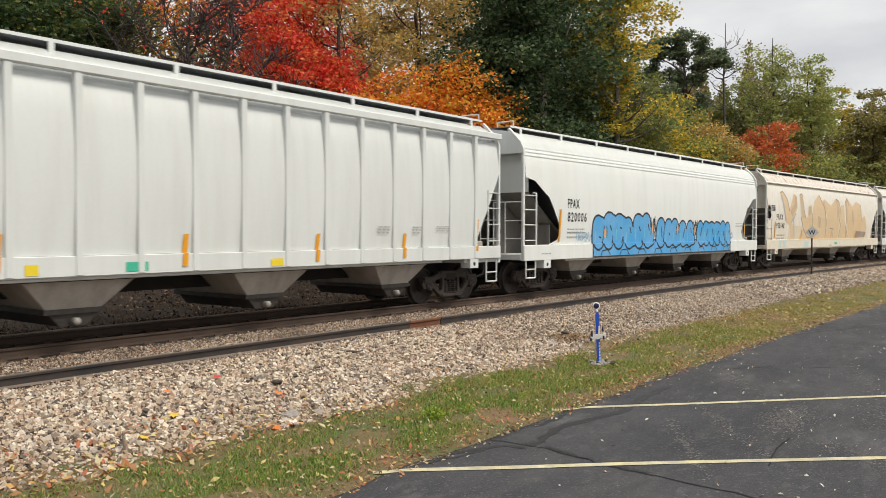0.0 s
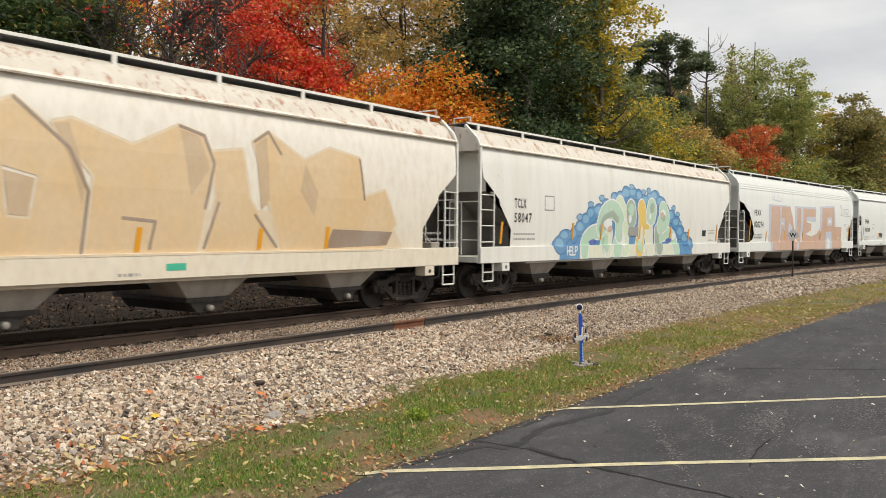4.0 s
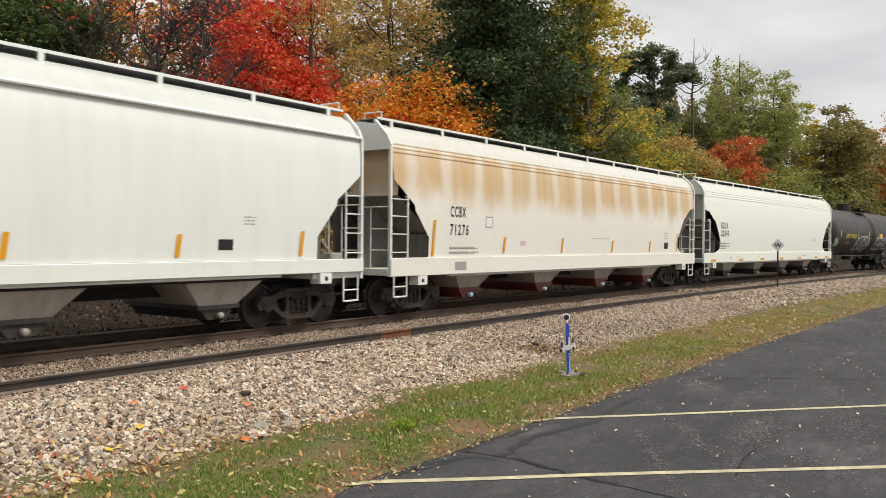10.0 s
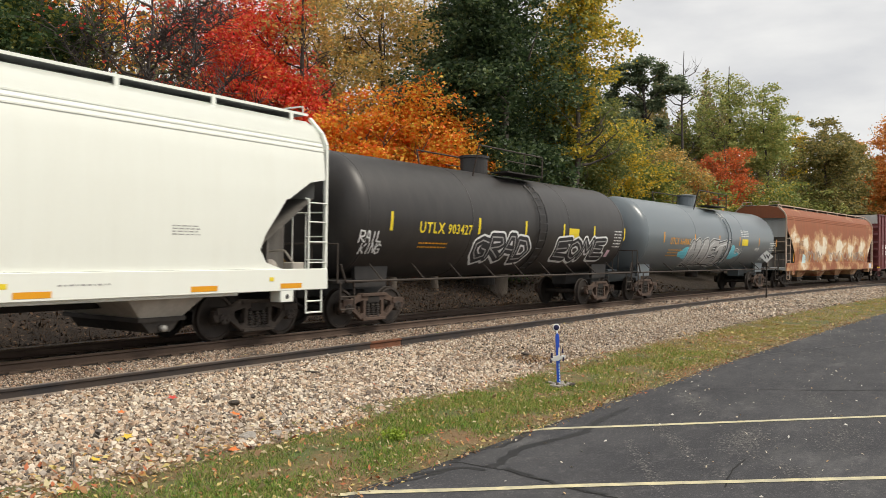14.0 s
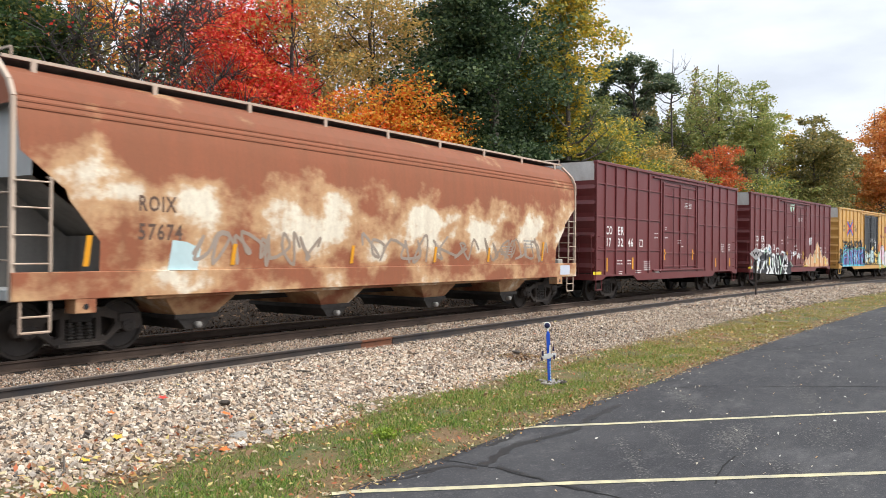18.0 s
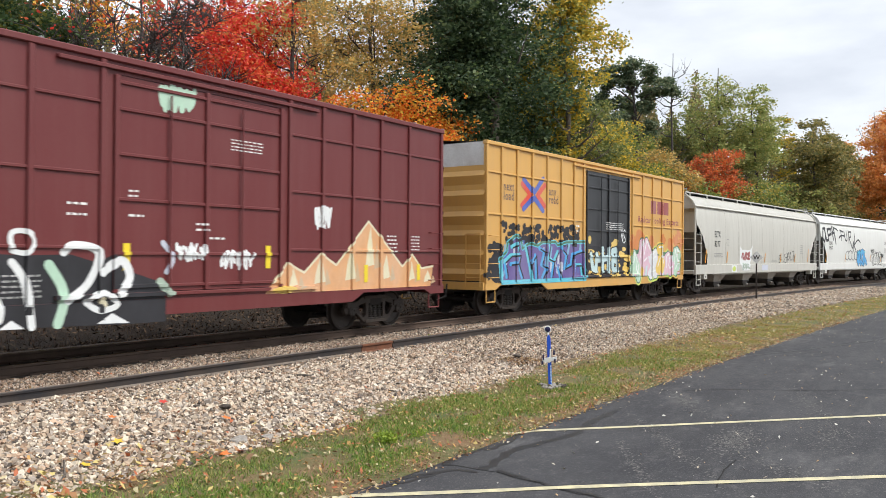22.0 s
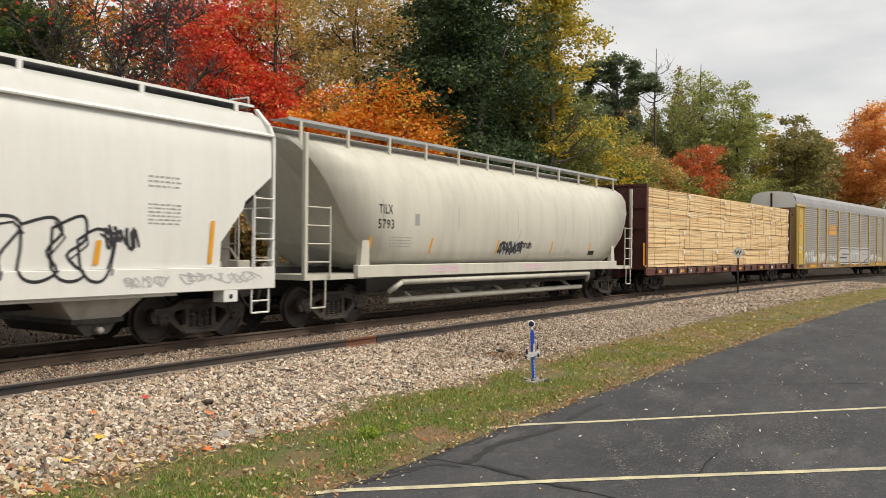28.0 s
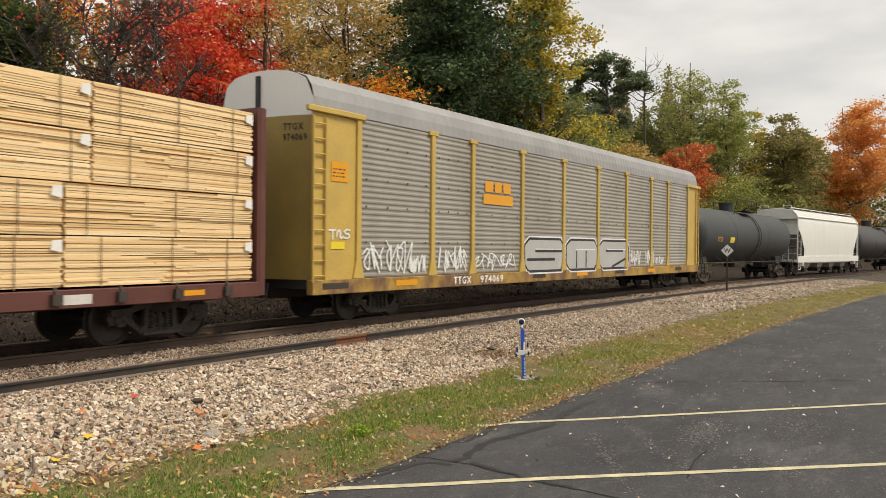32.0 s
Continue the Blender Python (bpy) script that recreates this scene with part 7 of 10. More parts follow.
        for ys in (-1, 1):
            for z in (1.15, 1.55, 1.95, 2.35):
                bm = bmesh.new()
                path_bar(bm, [(x - sg * 0.15, ys * (W + 0.002), z), (x - sg * 0.15, ys * (W + 0.1), z), (x - sg * 0.6, ys * (W + 0.1), z), (x - sg * 0.6, ys * (W + 0.002), z)], 0.012, 5)
                part("grab_iron", bm, body, car)
            bm = bmesh.new()
            path_bar(bm, [(x + sg * 0.1, ys * (W - 0.1), 0.9), (x + sg * 0.1, ys * (W - 0.1), 2.4), (x + sg * 0.1, ys * (W - 0.6), 2.4), (x + sg * 0.1, ys * (W - 0.6), 0.9)], 0.016, 5)
            ld = part("ladder", bm, body, car)
            for z in (1.15, 1.55, 1.95):
                bm = bmesh.new()
                bar(bm, (x + sg * 0.1, ys * (W - 0.1), z), (x + sg * 0.1, ys * (W - 0.6), z), 0.012, 5)
                part("rung", bm, body, ld)
            bm = bmesh.new()
            path_bar(bm, [(x - sg * 0.1, ys * (W - 0.02), 0.85), (x - sg * 0.1, ys * (W - 0.02), 0.45), (x - sg * 0.55, ys * (W - 0.02), 0.45), (x - sg * 0.55, ys * (W - 0.02), 0.85)], 0.02)
            part("stirrup_step", bm, body, car)
    bm = bmesh.new()
    box(bm, -L / 2, L / 2, -W + 0.12, W - 0.12, 0.96, 1.1)
    box(bm, -L / 2, L / 2, -0.25, 0.25, 0.7, 1.0)
    box(bm, -1.6, -0.6, -0.9, -0.4, 0.55, 0.95)
    part("underframe", finish(bm), M_UNDER, car)
    return car, L, S


# ---------- tank cars ----------
def tank_car(label, front, rear, R, cz, mat, name="tank_car"):
    car, L = make_car(name, label, "tank car", front, rear, 1.75, M_RUSTY_STEEL)
    prof = [(cz + R * math.sin(radians(a)), R * math.cos(radians(a))) for a in range(-80, 86, 6)]
    S = Side(car, L, prof)
    bm = bmesh.new()
    h = L / 2 - 0.25
    pr = [(0.001, -h)] + [(R * math.sin(radians(a)), -h + 0.72 * (1 - math.cos(radians(a)))) for a in (12, 25, 38, 50, 62, 72, 82)] + [(R, -h + 0.72)]
    pr = pr + [(R, x) for x in (-h * 0.45, -0.001)] + [(R, 0.001), (R, h * 0.45)] + [(r, -t) for r, t in reversed(pr[:9])]
    lathe(bm, pr, 48, "X", (0, 0, cz))
    part("tank_shell", finish(bm, True), mat, car, "long cylindrical steel tank")
    for x in (-h + 0.74, h - 0.74, -h * 0.36, h * 0.36):
        bm = bmesh.new()
        lathe(bm, [(R + 0.003, x - 0.02), (R + 0.008, x), (R + 0.003, x + 0.02)], 48, "X", (0, 0, cz))
        part("weld_seam", finish(bm, True), mat, car)
    bm = bmesh.new()
    lathe(bm, [(0.42, cz + R - 0.12), (0.42, cz + R + 0.42), (0.46, cz + R + 0.43), (0.46, cz + R + 0.5), (0.2, cz + R + 0.54), (0.001, cz + R + 0.54)], 22, "Z", (-0.5, 0, 0))
    part("manway", finish(bm), mat, car, "bolted manway housing")
    bm = bmesh.new()
    for y0, y1 in ((-1.15, -0.5), (0.5, 1.15)):
        box(bm, -0.4, 1.7, y0, y1, cz + R - 0.02, cz + R + 0.02)
    pf = part("platform", finish(bm), M_UNDER, car, "grated top platform")
    bm = bmesh.new()
    for ys in (-1, 1):
        path_bar(bm, [(-1.9, ys * 0.9, cz + R - 0.25), (-1.9, ys * 1.12, cz + R + 0.62), (1.7, ys * 1.12, cz + R + 0.62), (1.7, ys * 1.12, cz + R - 0.1)], 0.024)
        path_bar(bm, [(0.6, ys * 1.12, cz + R), (0.6, ys * 1.12, cz + R + 0.62)], 0.02)
        path_bar(bm, [(-0.4, ys * 1.12, cz + R + 0.32), (1.7, ys * 1.12, cz + R + 0.32)], 0.016)
    part("handrail", bm, M_STEEL_DARK, pf)
    for ys in (-1, 1):
        for dx in (0.75, 1.2):
            bm = bmesh.new()
            path_bar(bm, [(dx, ys * (R * math.cos(radians(a)) + 0.07), cz + R * math.sin(radians(a))) for a in range(-60, 66, 14)], 0.022, 5)
            ld = part("ladder_rail", bm, mat, car)
        for a in range(-58, 66, 10):
            bm = bmesh.new()
            bar(bm, (0.75, ys * (R * math.cos(radians(a)) + 0.07), cz + R * math.sin(radians(a))), (1.2, ys * (R * math.cos(radians(a)) + 0.07), cz + R * math.sin(radians(a))), 0.014, 5)
            part("rung", bm, mat, ld)
        bm = bmesh.new()
        path_bar(bm, [(-L / 2 + 0.1, ys * 1.5, 1.5), (-L / 2 + 0.25, ys * 1.52, 1.12), (L / 2 - 0.25, ys * 1.52, 1.12), (L / 2 - 0.1, ys * 1.5, 1.5)], 0.026)
        for k in range(9):
            x = -L / 2 + 1.5 + (L - 3.0) * k / 8
            bar(bm, (x, ys * 1.52, 1.12), (x, ys * 1.1, cz - R * 0.75), 0.018, 5)
        part("side_rail", bm, M_STEEL_DARK, car)
    for sg in (-1, 1):
        xe = sg * (L / 2)
        bm = bmesh.new()
        box(bm, min(xe, xe - sg * 3.0), max(xe, xe - sg * 3.0), -0.28, 0.28, 0.72, 1.2)
        for y in (-0.9, 0.9):
            slab(bm, [(xe - sg * 1.2, 0.95), (xe - sg * 2.3, 0.95), (xe - sg * 2.4, cz - R * 0.45), (xe - sg * 1.1, cz - R * 0.45)], [], y - 0.05, y + 0.05)
        part("saddle", finish(bm), mat, car, "welded saddle on a stub sill")
        bm = bmesh.new()
        box(bm, min(xe, xe - sg * 1.0), max(xe, xe - sg * 1.0), -1.5, 1.5, 1.08, 1.13)
        part("end_platform", finish(bm), M_UNDER, car)
        bm = bmesh.new()
        path_bar(bm, [(xe, -1.5, 1.1), (xe, -1.5, 1.95), (xe, 1.5, 1.95), (xe, 1.5, 1.1)], 0.022)
        er = part("end_rail", bm, M_STEEL_DARK, car)
        for y in (-0.7, 0.7):
            bm = bmesh.new()
            bar(bm, (xe, y, 1.1), (xe, y, 1.95), 0.018)
            part("rail_post", bm, M_STEEL_DARK, er)
        for ys in (-1, 1):
            bm = bmesh.new()
            path_bar(bm, [(xe - sg * 0.1, ys * 1.5, 1.1), (xe - sg * 0.1, ys * 1.5, 0.5), (xe - sg * 0.55, ys * 1.5, 0.5), (xe - sg * 0.55, ys * 1.5, 1.1)], 0.02)
            st = part("stirrup_step", bm, M_STEEL_DARK, car)
            bm = bmesh.new()
            bar(bm, (xe - sg * 0.1, ys * 1.5, 0.78), (xe - sg * 0.55, ys * 1.5, 0.78), 0.016)
            part("rung", bm, M_STEEL_DARK, st)
    bm = bmesh.new()
    lathe(bm, [(0.22, cz - R - 0.32), (0.3, cz - R - 0.3), (0.3, cz - R + 0.05)], 14, "Z", (0.2, 0, 0))
    part("bottom_outlet", finish(bm), M_UNDER, car)
    return car, L, S


# ---------- round-bodied hopper ----------
def tube_hopper(label, front, rear, mat):
    car, L = make_car("round_hopper_car", label, "hopper car", front, rear, 1.5)
    prof = [(1.0, 1.6), (1.42, 1.6), (1.425, 1.42), (1.8, 1.53), (2.3, 1.6), (2.8, 1.61), (3.3, 1.55), (3.75, 1.38), (4.05, 1.15), (4.25, 0.85), (4.38, 0.45), (4.42, 0.02)]
    S = Side(car, L, prof)
    ring = [(S.half(z), z) for z in (1.3, 1.6, 1.8, 2.05, 2.3, 2.55, 2.8, 3.05, 3.3, 3.55, 3.75, 3.9, 4.05, 4.16, 4.25, 4.33, 4.38, 4.42)]
    ring[0] = (1.2, 1.3)
    ring[1] = (1.46, 1.6)
    full = [(-y, z) for y, z in ring] + [(y, z) for y, z in reversed(ring)]
    bm = bmesh.new()
    inset = lambda z: 0.12 + max(0, 4.1 - z) * 0.66 + max(0, 2.3 - z) * 0.6
    rows = []
    for k in range(9):
        rows.append([bm.verts.new((-L / 2 + inset(z) + (L - 2 * inset(z)) * k / 8, y, z)) for y, z in full])
    for p, q in zip(rows, rows[1:]):
        for i in range(len(full)):
            f = bm.faces.new((p[i], p[(i + 1) % len(full)], q[(i + 1) % len(full)], q[i]))
            f.smooth = True
    bm.faces.new(rows[0])
    bm.faces.new(rows[-1])
    bmesh.ops.recalc_face_normals(bm, faces=bm.faces)
    part("hopper_body", bm, mat, car, "smooth barrel-shaped body")
    for sg in (-1, 1):
        bm = bmesh.new()
        box(bm, -L / 2 + 1.7, L / 2 - 1.7, min(sg * 1.45, sg * 1.6), max(sg * 1.45, sg * 1.6), 1.12, 1.42)
        part("side_sill", finish(bm, False, 0.015), mat, car)
        bm = bmesh.new()
        path_bar(bm, [(-L / 2 + 3.2, sg * 1.3, 0.72), (-L / 2 + 3.5, sg * 1.5, 0.98), (L / 2 - 4.1, sg * 1.5, 0.98), (L / 2 - 3.8, sg * 1.3, 0.72)], 0.075, 10)
        path_bar(bm, [(-L / 2 + 3.4, sg * 1.15, 0.5), (L / 2 - 4.0, sg * 1.15, 0.5)], 0.08, 10)
        for k in range(5):
            x = -L / 2 + 4.4 + (L - 9.2) * k / 4
            path_bar(bm, [(x, sg * 1.15, 0.5), (x, sg * 0.7, 0.8)], 0.06, 8)
        part("discharge_pipe", finish(bm, True), mat, car, "long pale discharge pipe")
        bm = bmesh.new()
        box(bm, -L / 2 + 0.1, L / 2 - 0.1, min(sg * 0.35, sg * 0.9), max(sg * 0.35, sg * 0.9), 4.66, 4.68)
        box(bm, -L / 2 + 0.1, L / 2 - 0.1, min(sg * 0.9, sg * 0.92), max(sg * 0.9, sg * 0.92), 4.64, 4.71)
        wk = part("running_board", bm, M_GALV, car, "grated steel roof walk")
        for k in range(12):
            x = -L / 2 + 0.5 + (L - 1.0) * k / 11
            bm = bmesh.new()
            box(bm, x - 0.035, x + 0.035, min(sg * 0.88, sg * 0.93), max(sg * 0.88, sg * 0.93), 4.2, 4.66)
            part("bracket", bm, mat, wk)
        e = sg * (L / 2 - 0.05)
        bm = bmesh.new()
        box(bm, min(e, e - sg * 2.3), max(e, e - sg * 2.3), -1.5, 1.5, 1.1, 1.22)
        box(bm, min(e, e - sg * 3), max(e, e - sg * 3), -0.26, 0.26, 0.72, 1.15)
        part("end_platform", finish(bm), mat, car)
        for ys in (-1, 1):
            bm = bmesh.new()
            box(bm, e - 0.05, e + 0.05, min(ys * 1.45, ys * 1.55), max(ys * 1.45, ys * 1.55), 1.1, 4.3)
            part("corner_post", finish(bm, False, 0.01), mat, car)
            bm = bmesh.new()
            i1 = e - sg * 0.75
            bar(bm, (i1, ys * 1.55, 1.1), (i1, ys * 1.55, 2.75), 0.025)
            ld = part("ladder", bm, mat, car)
            for z in (1.5, 1.9, 2.3, 2.7):
                bm = bmesh.new()
                bar(bm, (e, ys * 1.55, z), (i1, ys * 1.55, z), 0.015)
                part("rung", bm, mat, ld)
            bm = bmesh.new()
            path_bar(bm, [(e - sg * 0.15, ys * 1.55, 1.1), (e - sg * 0.15, ys * 1.55, 0.5), (e - sg * 0.6, ys * 1.55, 0.5), (e - sg * 0.6, ys * 1.55, 1.1)], 0.02)
            part("stirrup_step", bm, mat, car)
            bm = bmesh.new()
            slab(bm, [(e - sg * 1.75, 1.12), (e - sg * 2.1, 1.12), (e - sg * 2.1, 2.0), (e - sg * 1.85, 2.0)], [], min(ys * 1.42, ys * 1.56), max(ys * 1.42, ys * 1.56))
            part("gusset", bm, mat, car)
    bm = bmesh.new()
    box(bm, -L / 2, L / 2, -0.3, 0.3, 0.7, 1.35)
    box(bm, -L / 2 + 2.6, L / 2 - 2.6, -1.1, 1.1, 0.75, 1.35)
    part("underframe", finish(bm), M_UNDER, car)
    return car, L, S


# ---------- lumber car ----------
def lumber_car(front, rear):
    car, L = make_car("bulkhead_flat_car", "maroon bulkhead flat car carrying stacked lumber", "flat car", front, rear, 2.0)
    S = Side(car, L, [(0.5, 1.6), (1.2, 1.6), (1.21, 1.52), (5, 1.52)])
    for sg in (-1, 1):
        bm = bmesh.new()
        box(bm, -L / 2, L / 2, min(sg * 1.45, sg * 1.6), max(sg * 1.45, sg * 1.6), 0.78, 1.08)
        part("side_sill", finish(bm, False, 0.012), M_MAROON, car)
        for k in range(18):
            x = -L / 2 + 0.9 + (L - 1.8) * k / 17
            bm = bmesh.new()
            box(bm, x - 0.09, x + 0.09, min(sg * 1.6, sg * 1.68), max(sg * 1.6, sg * 1.68), 0.84, 1.02)
            bar(bm, (x, sg * 1.66, 0.98), (x, sg * 1.58, 1.12), 0.03)
            part("tie_down_winch", finish(bm), M_STEEL_DARK, car)
    bm = bmesh.new()
    box(bm, -L / 2, L / 2, -1.45, 1.45, 1.0, 1.08)
    box(bm, -L / 2, L / 2, -0.3, 0.3, 0.65, 1.0)
    part("deck", finish(bm), M_MAROON, car)
    bm = bmesh.new()
    box(bm, -L / 2 + 0.3, L / 2 - 0.3, -0.06, 0.06, 1.08, 4.4)
    part("centre_beam", finish(bm), M_MAROON, car)
    for sg in (-1, 1):
        e = sg * (L / 2)
        bh = bmesh.new()
        box(bh, min(e, e - sg * 0.06), max(e, e - sg * 0.06), -1.58, 1.58, 1.0, 4.62)
        bulk = part("bulkhead", finish(bh), M_MAROON, car, "ribbed steel end bulkhead")
        for y in (-1.55, -0.8, 0.0, 0.8, 1.55):
            bm = bmesh.new()
            box(bm, min(e, e + sg * 0.16), max(e, e + sg * 0.16), y - 0.04, y + 0.04, 0.8, 4.62)
            part("bulkhead_post", finish(bm), M_MAROON, bulk)
        for z in (1.05, 1.9, 2.75, 3.6, 4.54):
            bm = bmesh.new()
            box(bm, min(e, e + sg * 0.12), max(e, e + sg * 0.12), -1.5, 1.5, z, z + 0.08)
            part("bulkhead_rib", finish(bm), M_MAROON, bulk)
    S.rect(-0.3, -0.16, 1.15, 2.15, M_TAPE, "reflector_strip")
    for x in (0.9, 3.55, 6.85, 9.45, 11.9, 15.8, 20.2):
        S.rect(x, x + 0.55, 0.88, 0.98, M_TAPE, "reflector_strip")
    S.rect(2.12, 2.67, 0.84, 1.0, M_WHITE_DIRTY, "owner_mark")
    S.text("623", 3.29, 3.8, 0.84, 0.18, M_WHITE_DIRTY)
    S.text("324", 4.5, 5.04, 0.84, 0.18, M_WHITE_DIRTY)
    S.rect(17.8, 18.35, 0.84, 1.0, M_WHITE_DIRTY, "owner_mark")
    load = new("lumber_load")
    tagged(load, "stacks of pale sawn softwood boards bound in packs", "lumber", "loads on the train")
    MOVING.append((load, car_rows((front + rear) / 2, L / 2 - 2.0)))
    rnd = random.Random(31)
    bm = bmesh.new()
    box(bm, -0.5, 0.5, -0.5, 0.5, -0.5, 0.5)
    board_mesh = mesh_of(bm, "board")
    tiers = [(1.12, 1.94), (1.962, 2.8), (2.822, 3.67), (3.692, 4.50)]
    for ys in (-1, 1):
        for ti, (z0, z1) in enumerate(tiers):
            cuts = [0.12, 4.4, 8.85, 13.4, 17.9, L - 0.12] if ti < 2 else [0.12, 5.0, 10.0, 14.6, 18.4, L - 0.12]
            for a, b in zip(cuts, cuts[1:]):
                n = 21
                h = (z1 - z0) / n
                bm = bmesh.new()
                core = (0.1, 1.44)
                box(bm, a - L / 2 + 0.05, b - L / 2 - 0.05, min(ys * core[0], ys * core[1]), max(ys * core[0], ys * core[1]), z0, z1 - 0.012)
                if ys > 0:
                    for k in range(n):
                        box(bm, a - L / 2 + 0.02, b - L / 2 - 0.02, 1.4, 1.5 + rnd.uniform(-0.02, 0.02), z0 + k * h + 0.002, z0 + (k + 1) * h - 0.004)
                # Near packs: the core's darker brown stands for shade between boards.
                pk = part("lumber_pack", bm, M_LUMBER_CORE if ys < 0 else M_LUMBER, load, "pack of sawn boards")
                for k in range(n if ys < 0 else 0):
                    split = a + (b - a) * rnd.uniform(0.2, 0.8)
                    for u, w in ((a, split), (split, b)):
                        j = rnd.uniform(-0.02, 0.016) - (0.035 if rnd.random() < 0.08 else 0)
                        zz0, zz1 = z0 + k * h + rnd.choice((0.0, 0.0, 0.001, 0.002)), z0 + (k + 1) * h - rnd.choice((0.0, 0.0, 0.0, 0.001, 0.001, 0.002, 0.005, 0.012))
                        xa, xb = u - L / 2 + (rnd.uniform(0.005, 0.05) if u == a else 0.001), w - L / 2 - (rnd.uniform(0.005, 0.05) if w == b else 0.001)
                        tilt = Matrix.Rotation(rnd.uniform(-0.0024, 0.0024), 4, "Y")
                        put("board", board_mesh, M_BOARD, pk, Matrix.Translation(((xa + xb) / 2, -(0.6 + (0.9 + j) / 2), (zz0 + zz1) / 2)) @ tilt @ Matrix.Diagonal((xb - xa, 0.9 + j, zz1 - zz0, 1)))
                if ys < 0:
                    for q in (0.14, 0.5, 0.86):
                        bm = bmesh.new()
                        x = a + (b - a) * (q + rnd.uniform(-0.06, 0.06)) - L / 2
                        box(bm, x - 0.009, x + 0.009, -1.535, -1.53, z0 - 0.02, z1 + 0.01)
                        part("strap", bm, M_STRAP, pk, "dark binding strap")
                    bm = bmesh.new()
                    x = b - L / 2 - 0.05
                    slab(bm, [(x - 0.2, z1 - 0.22), (x, z1 - 0.26), (x, z1 - 0.06), (x - 0.17, z1 - 0.07)], [], -1.545, -1.541)
                    part("paper_tag", bm, M_WHITE, pk, "torn white paper tag")
    return car


# ---------- auto rack ----------
def auto_rack(front, rear):
    car, L = make_car("auto_rack_car", "tall auto rack car, yellow frame and grey metal sides", "auto rack", front, rear, 3.0)
    W = 1.52
    ridge = [(0.6, W + 0.02), (1.08, W + 0.02)]
    S = Side(car, L, [(0.5, 1.6), (1.06, 1.6), (1.065, W + 0.03), (5.2, W + 0.03)])
    posts = [1.57, 4.62, 6.62, 9.55, 12.5, 15.4, 18.2, 21.0, 23.1, L - 1.57]
    for sg in (-1, 1):
        for x0, x1 in zip(posts, posts[1:]):
            bm = bmesh.new()
            prev = None
            nz = 112
            for k in range(nz + 1):
                z = 1.07 + (4.88 - 1.07) * k / nz
                y = sg * (W + (0.014 if k % 4 in (1, 2) else 0.0))
                cur = [bm.verts.new((x - L / 2, y, z)) for x in (x0 + 0.09, x1 - 0.09)]
                if prev:
                    bm.faces.new((prev[0], prev[1], cur[1], cur[0]))
                prev = cur
            pn = part("side_panel", bm, M_PANEL, car, "corrugated galvanised screen panel")
            # Raised black tabs; the dark inside the vent holes is their colour.
            bm = bmesh.new()
            for z in (1.9, 2.75, 3.4, 4.2):
                for q in range(4):
                    x = x0 + 0.3 + (x1 - x0 - 0.6) * q / 3 - L / 2
                    box(bm, x - 0.02, x + 0.02, min(sg * (W + 0.03), sg * (W + 0.036)), max(sg * (W + 0.03), sg * (W + 0.036)), z, z + 0.05)
            tagged(part("vent_hole", bm, M_BLACK, pn), kind="stuff")
        for x in posts:
            bm = bmesh.new()
            box(bm, x - L / 2 - 0.085, x - L / 2 + 0.085, min(sg * (W - 0.08), sg * (W + 0.075)), max(sg * (W - 0.08), sg * (W + 0.075)), 1.05, 4.9)
            box(bm, x - L / 2 - 0.2, x - L / 2 + 0.2, min(sg * W, sg * (W + 0.085)), max(sg * W, sg * (W + 0.085)), 4.78, 4.9)
            slab(bm, [(x - L / 2 - 0.2, 1.06), (x - L / 2 + 0.2, 1.06), (x - L / 2 + 0.085, 1.5), (x - L / 2 - 0.085, 1.5)], [], min(sg * W, sg * (W + 0.08)), max(sg * W, sg * (W + 0.08)))
            part("side_post", finish(bm, False, 0.01), M_YELLOW, car, "yellow steel post")
        bm = bmesh.new()
        box(bm, -L / 2, L / 2, min(sg * 1.4, sg * 1.6), max(sg * 1.4, sg * 1.6), 0.72, 1.06)
        part("side_sill", finish(bm, False, 0.015), M_YELLOW_WORN, car, "stained yellow side sill")
        for e0, e1 in ((0.02, 1.49), (L - 1.49, L - 0.02)):
            bm = bmesh.new()
            box(bm, e0 - L / 2, e1 - L / 2, min(sg * (W - 0.02), sg * (W + 0.02)), max(sg * (W - 0.02), sg * (W + 0.02)), 1.06, 4.8)
            part("corner_panel", finish(bm), M_YELLOW, car)
        for e in (0.0, L - 0.4):
            for q in (e, e + 0.4):
                bm = bmesh.new()
                bar(bm, (q - L / 2, sg * (W + 0.07), 1.0), (q - L / 2, sg * (W + 0.07), 4.7), 0.03)
                ld = part("ladder_rail", bm, M_YELLOW, car, "tall yellow ladder rail")
            for k in range(11):
                z = 1.15 + 0.34 * k
                bm = bmesh.new()
                bar(bm, (e - L / 2, sg * (W + 0.07), z), (e + 0.4 - L / 2, sg * (W + 0.07), z), 0.018)
                part("rung", bm, M_YELLOW, ld)
        bm = bmesh.new()
        box(bm, -L / 2 - 0.2, -L / 2 + 1.75, min(sg * (W + 0.01), sg * (W + 0.11)), max(sg * (W + 0.01), sg * (W + 0.11)), 4.8, 4.93)
        box(bm, L / 2 - 1.75, L / 2 + 0.2, min(sg * (W + 0.01), sg * (W + 0.11)), max(sg * (W + 0.01), sg * (W + 0.11)), 4.8, 4.93)
        part("top_rail", finish(bm, False, 0.015), M_YELLOW, car)
    rf = [(W + 0.02, 4.86), (W - 0.01, 5.14), (1.43, 5.42), (1.27, 5.62), (0.92, 5.75), (0.4, 5.81), (0, 5.82)]
    ring = [(-y, z) for y, z in rf] + [(y, z) for y, z in rf[-2::-1]]
    bm = bmesh.new()
    n = 180
    prev = None
